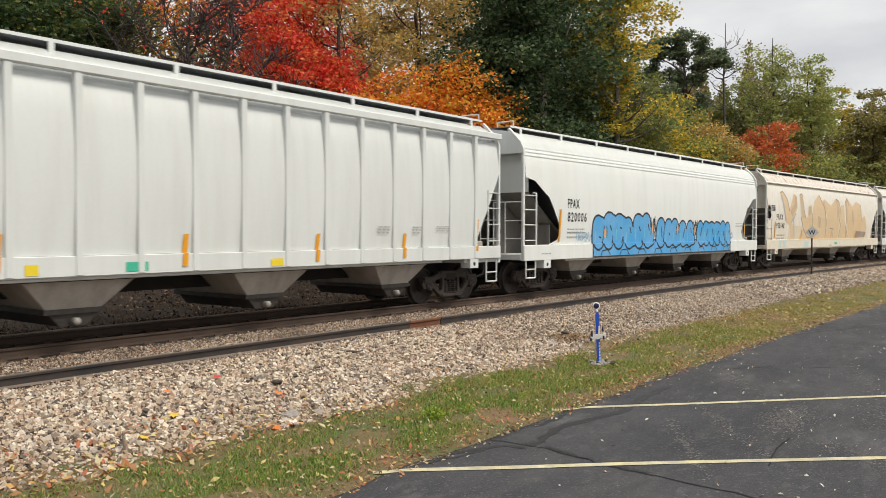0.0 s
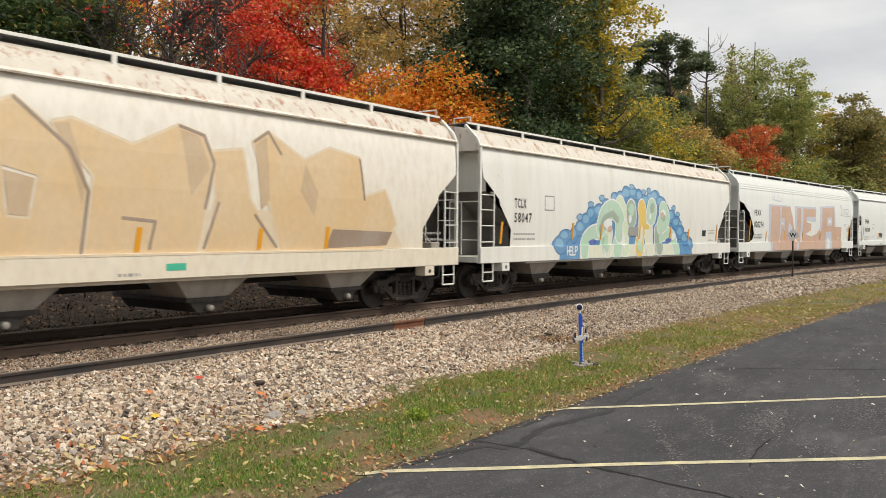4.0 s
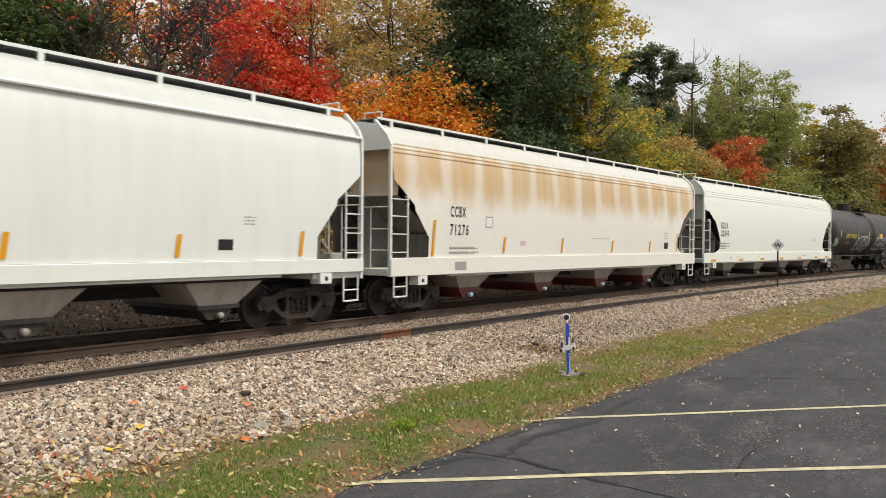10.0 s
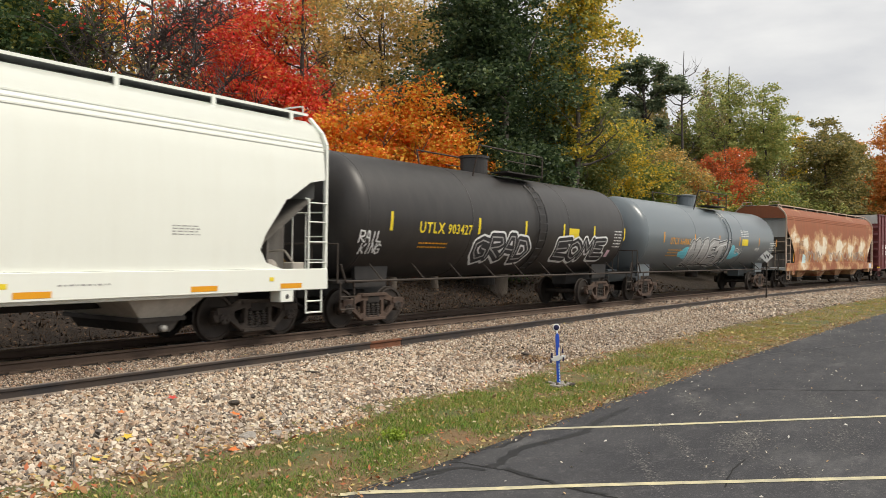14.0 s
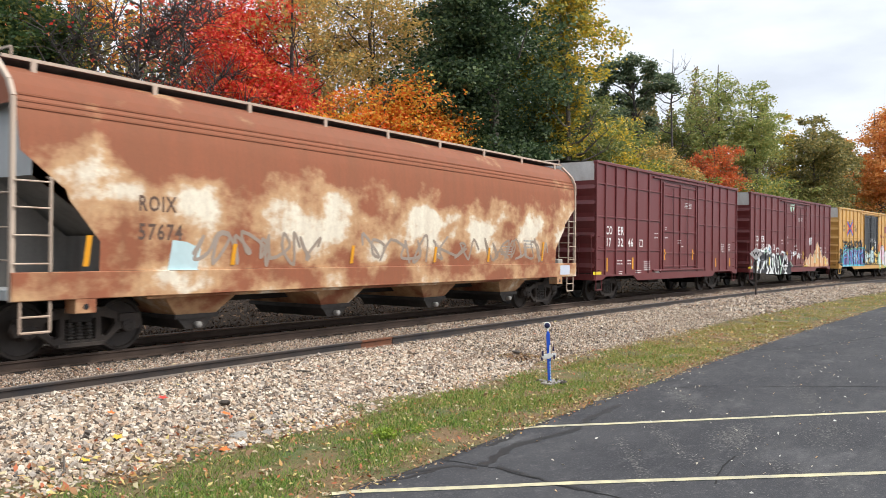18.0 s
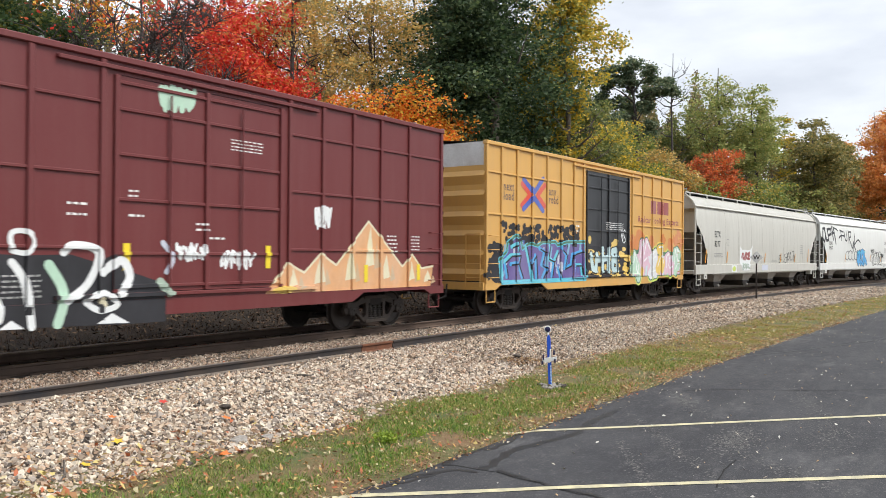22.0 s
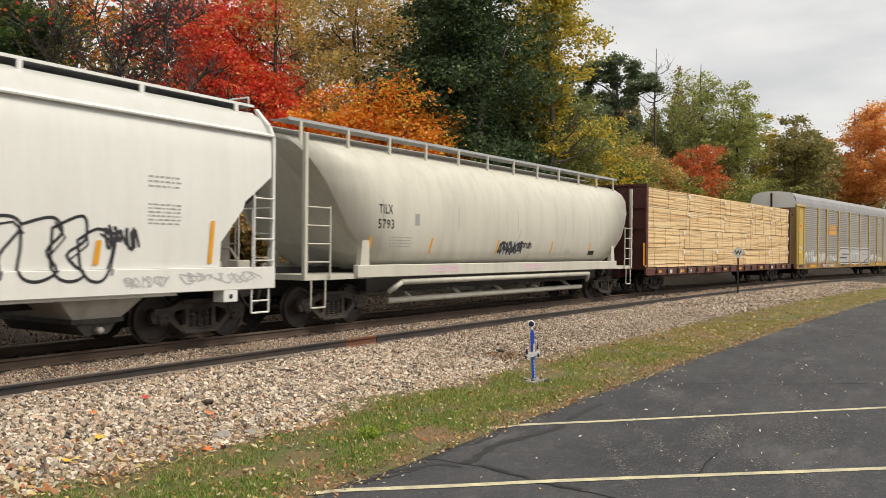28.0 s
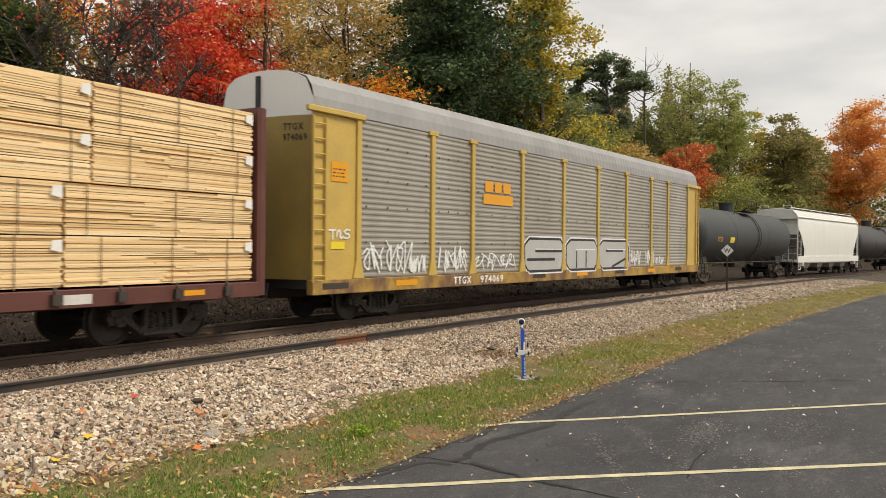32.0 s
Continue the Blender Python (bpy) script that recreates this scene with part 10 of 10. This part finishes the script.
def yellow_boxcar():
    car, L, S = boxcar("yellow box car with a black door and violet graffiti", -12.29, 3.36, P_YEL, POSTS_Y, (6.3, 9.9), P_BLACKDOOR, RIBS_Y, M_WHITE_DIRTY)
    for ln, c in (([[(2.1, 4.1), (2.72, 3.72), (3.3, 4.2)], [(2.1, 3.2), (2.72, 3.6), (3.3, 3.2)]], "royal"), ([[(2.02, 3.95), (2.5, 3.66), (2.0, 3.3)], [(3.4, 4.0), (2.95, 3.66), (3.4, 3.35)]], "red")):
        S.strokes(ln, 0.17, G[c], "crossed_arrows_mark", 0.0085 if c == "royal" else 0.007, "red and blue crossed emblem")
    S.text("next", 0.98, 1.55, 3.7, 0.26, G["umber"])
    S.text("load", 0.98, 1.55, 3.42, 0.26, G["umber"])
    S.text("any", 3.68, 4.15, 3.72, 0.26, G["umber"])
    S.text("road", 3.68, 4.3, 3.46, 0.26, G["umber"])
    for x0, x1 in ((12.05, 12.6), (12.72, 13.27), (13.4, 13.95)):
        S.rect(x0, x1, 3.5, 4.02, G["darkred"], "owner_mark")
    S.text("Railcar Pooling Experts", 10.8, 15.1, 3.12, 0.24, G["darkred"])
    rb = random.Random(3)
    S.blobs([(rb.uniform(0.9, 5.9), rb.uniform(2.1, 2.75), rb.uniform(0.05, 0.15), rb.uniform(0.05, 0.12)) for _ in range(130)], G["black"], "overspray", 0.0043)
    S.blobs([(rb.uniform(0.15, 0.8), rb.uniform(1.0, 2.1), rb.uniform(0.1, 0.25), rb.uniform(0.08, 0.2)) for _ in range(24)], G["black"], "overspray", 0.0043)
    piece = [(0.87, 1.0), (0.77, 1.67), (1.16, 1.9), (1.2, 2.15), (1.67, 2.38), (1.98, 2.24), (2.06, 2.0), (2.46, 2.16), (3.0, 2.1), (3.26, 2.21), (4.13, 2.23), (4.27, 2.13), (4.86, 2.23), (6.15, 2.27), (6.27, 1.0)]
    S.patch(piece, G["violet"], "graffiti_base", 0.0062, "violet sprayed lettering")
    S.strokes([closed(piece)], 0.13, G["aqua"], "graffiti_outline", 0.0075, "aqua graffiti outline")
    S.strokes([piece[1:-1]], 0.07, G["pine"], "graffiti_edge", 0.0088)
    bends = [[(1.01, 1.6), (1.36, 1.79), (1.89, 1.81)], [(1.89, 1.81), (1.79, 1.52), (2.03, 1.13)], [(1.06, 1.53), (1.16, 1.16)], [(2.23, 2.06), (2.46, 1.51), (2.59, 1.09)], [(2.46, 1.51), (2.82, 1.81), (2.89, 1.1)], [(3.07, 2.02), (3.39, 1.92), (3.2, 1.51), (3.52, 1.4), (3.27, 1.11)], [(3.72, 2.12), (3.59, 1.71), (4.0, 1.61), (4.27, 1.93)], [(4.0, 1.61), (3.86, 1.13)], [(4.49, 2.05), (4.86, 1.83), (4.72, 1.38), (5.18, 1.49), (5.25, 1.83), (5.98, 1.95)], [(5.49, 1.48), (5.91, 1.48), (5.99, 1.12)], [(1.36, 1.53), (1.68, 1.56)], [(4.28, 1.39), (4.43, 1.11)], [(1.41, 2.04), (1.73, 2.14), (1.78, 1.95)]]
    for k, ln in enumerate(bends):
        S.strokes([ln], 0.12, G["sky" if k % 3 else "aqua"], "graffiti_letter_line", 0.0096 + 0.0002 * k, "pale blue line between letters")
        S.strokes([[(p + 0.1, q - 0.03) for p, q in ln]], 0.05, G["black"], "graffiti_shade", 0.0126 + 0.0002 * k)
    rl = random.Random(12)
    for k in range(26):
        x, z = rl.uniform(0.9, 6.0), rl.uniform(1.15, 1.95)
        S.strokes([[(x, z), (x + rl.uniform(-0.08, 0.12), z + rl.uniform(0.15, 0.4))]], rl.uniform(0.05, 0.16), G[rl.choice(("lilac", "royal", "royal", "steel"))], "graffiti_fill", 0.0066 + 0.00003 * k)
    S.patch([(6.3, 1.02), (9.95, 1.02), (9.9, 2.2), (8.3, 2.1), (6.4, 2.15)], G["black"], "graffiti_base", 0.0062)
    S.blobs([(rb.uniform(6.5, 9.8), rb.uniform(1.1, 2.4), rb.uniform(0.1, 0.3), rb.uniform(0.06, 0.14)) for _ in range(34)], G["yellow"], "graffiti_speckle", 0.0072)
    for k, ln in enumerate(([(6.69, 1.84), (6.84, 1.34), (7.1, 1.29), (7.15, 1.84)], [(7.63, 2.04), (7.63, 1.27)], [(7.24, 1.65), (8.03, 1.72)], [(8.13, 2.04), (8.08, 1.26)], [(8.44, 1.98), (8.49, 1.25), (8.88, 1.31), (8.83, 1.61), (8.53, 1.65), (8.87, 1.79), (8.76, 2.01), (8.44, 1.98)])):
        S.strokes([ln], 0.3, G["black"], "graffiti_outline", 0.0086 + 0.0003 * k)
        S.strokes([ln], 0.22, G["pale_aqua"], "graffiti_letters", 0.0098 + 0.0003 * k, "pale aqua sprayed letter")
    for i in range(46):
        S.blobs([(rb.uniform(10.0, 15.4), rb.uniform(1.5, 2.5) + 0.35 * rb.random() ** 3, rb.uniform(0.12, 0.34), rb.uniform(0.1, 0.3))], G["orange"], "orange_overspray", 0.0043 + 0.00003 * i, "", i)
    S.patch([(9.98, 1.0), (15.35, 1.0), (15.45, 1.7), (14.6, 2.0), (13.0, 1.95), (11.6, 2.1), (10.3, 2.0)], G["pine"], "graffiti_base_edge", 0.006)
    S.patch([(10.05, 1.03), (15.28, 1.03), (15.35, 1.6), (14.5, 1.85), (13.0, 1.8), (11.6, 1.95), (10.35, 1.85)], G["rose"], "graffiti_base", 0.0064)
    for i in range(11):
        x = 10.2 + 0.46 * i
        S.strokes([[(x, 1.1), (x + 0.08, 1.45), (x - 0.05, 1.75)]], 0.17, G[("mint", "pale_lilac", "yellow", "pale_aqua")[i % 4]], "graffiti_bar", 0.0067)
    for i, (ch, col) in enumerate(zip("~^<>~^", ("mint", "rose", "pale_lilac", "yellow", "rose", "mint"))):
        graffiti(S, ch, 9.95 + 0.87 * i, 11.15 + 0.87 * i, 1.0, 2.2, 0.4, 0.05, G[col], G["pine"], 14 + i, halo=G["yellow"] if i % 2 else G["lime"], halo_w=0.07, wob=0.3, shine=G["white"])
    S.bars(7.9, 9.4, 2.75, 3.05, 4, M_WHITE, 3)
    S.strokes(scrawl("B~S", 9.0, 9.6, 2.3, 2.8, 0, 5), 0.05, G["white"], "small_tag")
    S.bars(5.5, 5.8, 2.6, 3.1, 3, M_WHITE, 4)


def grey_hopper():
    car, L, S = hopper("pale grey dusty hopper car with small tags on its sill", 4.9, 25.1, P_GREY, CUT_B, CUT_B, False, True, False, ribs=(), tapes=[(1.2, 1.5, 2.1), (4.0, 1.5, 2.05), (9.8, 1.5, 2.0), (12.6, 1.5, 2.0), (15.4, 1.5, 2.0), (18.2, 1.5, 2.3)])
    S.shift = 0.35
    reporting(S, "ELTX", "8277", 1.95, 2.72, 2.72, 0.28, 0.45, n1=2.68)
    for x in (3.4, 5.25, 7.15, 8.95, 10.85, 12.8, 14.8, 16.7):
        S.rect(x, x + 0.035, 1.45, 3.95, M_WELD, "weld_line")
    S.rect(3.55, 3.85, 2.35, 2.65, M_GREYINK, "square_mark")
    S.rect(3.58, 3.82, 2.38, 2.62, P_GREY, "square_mark")
    S.patch([(5.5, 1.6), (5.45, 2.35), (5.8, 2.15), (7.0, 2.15), (7.4, 2.4), (7.2, 1.6), (6.9, 1.1), (5.8, 1.1)], G["white"], "graffiti_haze", 0.0045)
    S.strokes(scrawl("~^<", 5.75, 7.0, 1.65, 2.0, 0, 5), 0.13, G["darkred"], "graffiti_letters", 0.006)
    S.strokes(scrawl("^^~", 5.8, 6.9, 1.15, 1.45, 0, 6), 0.08, G["sage"], "graffiti_letters", 0.008)
    S.patch([(4.25, 1.05), (4.95, 1.05), (4.95, 1.38), (4.25, 1.38)], G["white"], "graffiti_haze", 0.0045)
    S.blobs([(4.6, 1.2, 0.25, 0.12)], G["lime"], "graffiti_blob", 0.006)
    S.rect(8.9, 9.9, 1.08, 1.38, G["lilac"], "primer_patch")
    S.strokes(scrawl("<^~>", 12.9, 15.0, 1.5, 2.1, 0, 8, 0.1), 0.04, G["black"], "outline_tag")
    S.strokes(scrawl("E~", 12.0, 12.5, 1.5, 1.95, 0, 8, 0.1), 0.04, G["black"], "outline_tag")
    small_print(S, [(16.2, 16.7, 2.0, 2.6, 5), (1.95, 2.8, 1.85, 2.0, 2), (10.6, 11.6, 1.55, 1.65, 2), (6.9, 7.6, 1.2, 1.28, 1)])


def tagged_hopper():
    car, L, S = hopper("white hopper car with black tags and a blue graffiti piece", 25.98, 45.3, P_WHITE2, CUT_B, CUT_B, False, True, False, tapes=[(1.2, 1.5, 2.1), (5.6, 1.5, 2.0), (12.1, 1.5, 2.0), (15.2, 1.5, 1.9), (17.6, 1.5, 2.3)])
    S.shift = 0.2
    S.text("EQUX", 1.7, 2.4, 2.66, 0.22, M_INK)
    S.text("19857", 1.7, 2.5, 2.34, 0.22, M_INK)
    S.shift = 0.0
    for k, ln in enumerate([[(1.06, 3.72), (0.63, 3.69), (0.52, 3.12), (0.4, 3.08), (0.92, 2.84), (1.13, 3.31)], [(0.91, 3.71), (1.32, 2.9), (1.71, 2.97)], [(1.54, 3.67), (1.77, 2.97)], [(1.64, 3.67), (2.3, 3.72), (2.37, 3.38), (1.71, 3.26)], [(2.53, 3.87), (2.78, 3.01)], [(2.88, 3.84), (3.36, 2.75)], [(2.64, 3.43), (3.06, 3.48)]]):
        S.strokes([ln], 0.17, G["black"], "black_tag", 0.005 + 0.0002 * k, "broad black sprayed stroke")
    for k, ln in enumerate([[(2.88, 3.81), (3.49, 3.74), (3.86, 3.64)], [(4.54, 3.68), (4.71, 2.98)], [(4.35, 3.67), (5.14, 3.58)], [(4.09, 3.14), (4.55, 3.31), (5.34, 3.31)], [(5.34, 3.63), (5.55, 3.07), (5.97, 3.03), (5.83, 3.66)], [(6.38, 3.69), (6.44, 2.81)], [(6.43, 3.59), (6.96, 3.62), (6.87, 3.26), (6.52, 3.17), (7.29, 2.44)], [(7.29, 2.44), (7.6, 2.95), (7.52, 2.34)], [(7.88, 3.47), (7.79, 2.65), (8.18, 2.36)], [(7.89, 2.76), (8.7, 3.09), (9.35, 2.9)]]):
        S.strokes([curved(ln)], 0.11, G["black"], "black_tag", 0.005 + 0.0002 * k)
    for k, pts in enumerate(([(8.62, 2.31), (8.95, 2.24), (8.93, 1.93), (9.02, 1.75), (9.05, 2.33), (9.35, 2.36), (9.41, 1.76), (9.19, 1.49), (8.8, 1.18), (8.61, 1.58)],
                              [(9.38, 2.22), (9.65, 2.38), (9.91, 2.44), (10.16, 2.37), (10.13, 2.04), (9.81, 1.99), (9.76, 1.62), (10.14, 1.43), (9.77, 1.2), (9.66, 1.3), (9.71, 1.57), (9.44, 1.21), (9.32, 1.22), (9.17, 1.53), (9.56, 1.62), (9.46, 1.94)],
                              [(10.16, 2.37), (10.49, 2.31), (10.52, 1.95), (11.17, 1.56), (11.13, 1.36), (10.81, 1.2), (10.69, 1.47), (10.41, 1.62), (10.52, 1.42), (10.25, 1.19), (10.03, 1.24), (10.24, 1.47), (10.03, 1.62), (10.08, 1.95)])):
        S.strokes([closed(pts)], 0.1, G["black"], "graffiti_outline", 0.005 + 0.0006 * k)
        S.patch(pts, G["sky"], "graffiti_letter", 0.0072 + 0.0006 * k, "sky-blue sprayed letter")
        S.strokes([[(p + 0.12, q - 0.1) for p, q in pts[:2]]], 0.12, G["aqua"], "graffiti_shine", 0.0092 + 0.0006 * k)
    S.patch([(8.48, 2.22), (8.63, 2.27), (8.61, 1.58), (8.78, 1.18), (8.63, 1.21), (8.47, 1.67)], G["black"], "graffiti_shadow", 0.0045)
    for k, pts in enumerate(([(5.69, 1.74), (5.77, 2.12), (6.28, 2.26), (6.45, 1.93), (6.28, 1.64)], [(6.46, 1.74), (6.54, 2.19), (6.98, 2.28), (7.25, 2.04), (7.08, 1.64)], [(7.21, 1.74), (7.29, 2.14), (7.61, 2.29), (7.9, 2.05), (7.81, 1.64)], [(7.85, 1.74), (7.9, 2.09), (8.23, 2.25), (8.57, 2.05), (8.57, 1.64)])):
        S.strokes([curved(closed(pts))], 0.05, G["black"], "outline_tag", 0.005 + 0.0004 * k)
    for k, pts in enumerate(([(12.48, 1.99), (12.76, 2.1), (13.21, 2.22), (13.06, 1.88), (12.7, 1.72), (13.07, 1.33), (12.82, 1.19), (12.63, 1.44), (12.34, 1.61)],
                              [(13.11, 1.77), (13.36, 2.17), (13.76, 2.24), (13.92, 2.07), (13.61, 1.66), (13.61, 1.32), (13.33, 1.27), (13.07, 1.44)],
                              [(13.92, 2.12), (14.43, 2.25), (14.6, 2.02), (14.35, 1.72), (14.52, 1.42), (14.18, 1.25), (13.9, 1.37), (13.93, 1.78)],
                              [(14.43, 2.08), (14.96, 2.29), (15.0, 1.9), (14.69, 1.66), (14.97, 1.35), (14.7, 1.24), (14.44, 1.42)],
                              [(14.87, 1.9), (15.23, 2.09), (15.52, 1.91), (15.43, 1.41), (15.24, 1.22), (14.97, 1.35)])):
        S.strokes([curved(closed(pts))], 0.05, G["black"], "graffiti_outline", 0.005 + 0.0006 * k, "black outline letter")
        S.strokes([[(p + 0.05, q - 0.08) for p, q in pts[1:4]]], 0.03, G["black"], "graffiti_inner_line", 0.0085 + 0.0006 * k)
    S.shift = 0.2
    S.strokes(scribble(12.0, 13.0, 2.2, 2.45, 8, 5), 0.04, G["black"], "small_tag")
    S.strokes(scribble(15.2, 15.8, 1.75, 2.15, 9, 6), 0.05, G["black"], "small_tag")
    S.strokes(scribble(15.5, 16.4, 1.1, 1.3, 9, 5), 0.025, G["silver"], "sill_tag")
    S.strokes(scribble(16.8, 18.6, 1.12, 1.34, 12, 6), 0.025, G["silver"], "sill_tag")
    small_print(S, [(16.0, 16.7, 2.2, 2.6, 6), (16.0, 16.7, 2.85, 3.1, 3)])


def barrel_hopper():
    car, L, S = tube_hopper("dusty beige barrel-sided hopper car with discharge pipes", 46.29, 64.95, P_BEIGE)
    S.text("TILX", 2.45, 2.98, 2.66, 0.22, M_INK)
    S.text("5793", 2.42, 3.04, 2.3, 0.22, M_INK)
    S.rect(3.9, 4.1, 2.4, 2.7, M_GREYINK, "square_mark")
    small_print(S, [(2.9, 3.8, 1.85, 2.15, 4), (12.6, 13.0, 1.7, 1.9, 3)])
    S.patch([(8.1, 1.66), (9.6, 1.66), (9.5, 2.0), (9.2, 2.1), (8.4, 2.0)], G["silver"], "scribble_haze", 0.0045)
    S.strokes(scribble(8.2, 9.6, 1.68, 2.05, 14, 7), 0.06, G["black"], "scribbled_tag", 0.006)
    S.strokes(scribble(9.6, 10.2, 1.85, 2.05, 6, 8), 0.04, G["black"], "scribbled_tag", 0.006)
    for x in (4.6, 9.6):
        for z in (1.22, 1.31):
            S.rect(x, x + 1.3, z, z + 0.05, G["rose"], "pink_sill_lettering")
    S.strokes([[(9.2, 2.0), (9.4, 2.4)], [(8.3, 1.65), (9.6, 1.8)]], 0.05, G["silver"], "scribbled_tag")
    for x in (2.6, 5.9, 9.2, 12.5, 15.4):
        S.rect(x, x + 0.03, 2.35, 3.0, M_WELD, "weld_line")
    for x in (2.1, 4.6, 8.0, 11.5, 14.5):
        S.rect(x, x + 0.08, 1.7, 2.1, M_TAPE, "reflector_strip", 0.08)
    S.rect(14.5, 15.0, 1.65, 1.8, M_BLACK, "stencil_block")


def rack():
    car, L, S = auto_rack(90.53, 118.0)
    S.rect(7.2, 8.95, 3.1, 3.4, M_TAPE, "owner_panel")
    for a, b in ((7.3, 7.75), (7.85, 8.25), (8.35, 8.8)):
        S.rect(a, b, 3.46, 3.78, M_TAPE, "owner_mark")
    e = -L / 2 + 0.1
    for word, z in (("TTGX", 4.42), ("974069", 4.18)):
        letters("lettering", word, 0.15, M_STEEL_DARK, car, lambda a, b, z=z: Vector((e - 0.012 - 0.25 * math.sin((1 - ((0.75 + a) / 1.52) ** 1.25) * math.pi / 2), -0.75 - a, z + b)), width=0.8)
    S.text("TTGX", 5.6, 6.5, 0.8, 0.2, M_WHITE)
    S.text("974069", 7.0, 8.3, 0.8, 0.2, M_WHITE)
    S.patch([(9.45, 1.08), (9.6, 2.1), (11.0, 2.25), (14.0, 2.2), (17.0, 2.25), (18.6, 2.05), (18.7, 1.08)], G["violet_haze"], "graffiti_haze", 0.0075)
    for x0, x1 in ((9.75, 12.5), (12.75, 15.3), (15.55, 18.4)):
        box_ = [(x0 + 0.25, 1.1), (x1 - 0.25, 1.1), (x1, 1.3), (x1, 1.85), (x1 - 0.25, 2.08), (x0 + 0.3, 2.08), (x0, 1.9), (x0, 1.3)]
        S.strokes([closed(box_)], 0.26, G["white"], "graffiti_rim", 0.009)
        S.strokes([closed(box_)], 0.16, G["black"], "graffiti_outline", 0.0105)
        S.patch(box_, G["silver"], "graffiti_letter", 0.012, "silver block graffiti letter")
        slits = [[(x0 + 0.7, 1.72), (x1 - 0.15, 1.72)], [(x0 + 0.15, 1.44), (x1 - 0.7, 1.44)]] if x0 < 12 else [[(x0 + 0.8, 1.15), (x0 + 0.8, 1.7)], [(x0 + 1.6, 1.15), (x0 + 1.6, 1.7)]] if x0 < 15 else [[(x0 + 0.6, 1.74), (x1 - 0.6, 1.74)], [(x0 + 1.2, 1.12), (x1 - 0.3, 1.42)]]
        S.strokes(slits, 0.09, G["black"], "graffiti_slit", 0.0138)
        S.strokes([[(x0 + 0.7, 1.78), (x1 - 0.2, 1.78)]], 0.03, G["white"], "graffiti_shine", 0.0145)
    for i, (a, b, z1) in enumerate(((1.75, 3.6, 1.95), (3.6, 4.3, 1.6), (4.9, 6.3, 1.8), (6.85, 9.1, 1.65), (18.7, 19.7, 1.75), (20.4, 21.3, 1.8), (21.5, 22.6, 1.5))):
        S.strokes(scribble(a, b, 1.15, z1, 9, 40 + i), 0.045, G["white"], "small_tag", 0.0075)
    S.rect(0.62, 1.2, 3.3, 3.75, M_TAPE, "yellow_placard")
    S.bars(0.68, 1.1, 3.4, 3.65, 3, M_STEEL_DARK, 3)
    S.rect(0.62, 1.1, 1.75, 1.92, M_YTAG, "yellow_placard")
    S.strokes(scrawl("T~S", 0.55, 1.3, 1.98, 2.2, 0, 4), 0.04, G["white"], "small_tag")
    for k, c in enumerate((0.3, 3.0, 10.2, 13.5, 17.0, 20.5, 24.0)):
        S.rect(c, c + 0.9, 0.84, 0.98, M_TAPE if k % 2 else M_STEEL_DARK, "sill_patch")



ribbed_hopper()
blue_tag_hopper()
tan_hopper()
bubble_hopper()
pink_hopper()
plain_hopper()
washed_hopper()
bright_hopper()
black_tank()
slate_tank()
rusted_hopper()
oxide_boxcar(-47.89, -32.23, False)
oxide_boxcar(-30.1, -14.43, True)
yellow_boxcar()
grey_hopper()
tagged_hopper()
barrel_hopper()
lumber_car(66.6, 88.8)
rack()
_c, _l, _s = tank_car("charcoal grey tank car with yellow lettering", 118.6, 136.2, 1.5, 2.6, P_TANK3)
_s.text("UTLX", 2.6, 3.4, 2.25, 0.25, M_TAPE)
_s.rect(4.6, 5.3, 2.2, 2.5, M_YTAG, "yellow_placard")
_c, _l, _s = hopper("white hopper car near the end of the view", 136.9, 153.4, P_WHITE2, CUT_B, CUT_B, False, True, False)
_c, _l, _s = tank_car("dark tank car far along the train", 154.0, 170.7, 1.5, 2.6, P_TANK)


# ---------- movement ----------
def motions():
    for c, rows in MOVING:
        walk(c, rows)
    turns = [(i / 30.0, -travelled(i / 30.0) / 0.457) for i in range(961)]
    for w, dx in WHEELS:
        car = w.parent.parent
        span = [r[1].translation.x for r in next(rows for c, rows in MOVING if c == car)]
        inside = [t for t, x in zip(TIMES, span) if -18 < x < 125]
        t0, t1 = (inside[0] - 0.5, inside[-1] + 0.5) if inside else (0, 0)
        keyed = [(t, a) for t, a in turns if t0 <= t <= t1]
        if not keyed:
            continue
        rows = [(t, Matrix.Translation((dx, 0, 0.457)) @ Matrix.Rotation(a, 4, "Y")) for t, a in keyed]
        if rows[0][0] > 0:
            rows.insert(0, (0.0, rows[0][1]))
        if rows[-1][0] < 32:
            rows.append((32.0, rows[-1][1]))
        walk(w, rows)


motions()
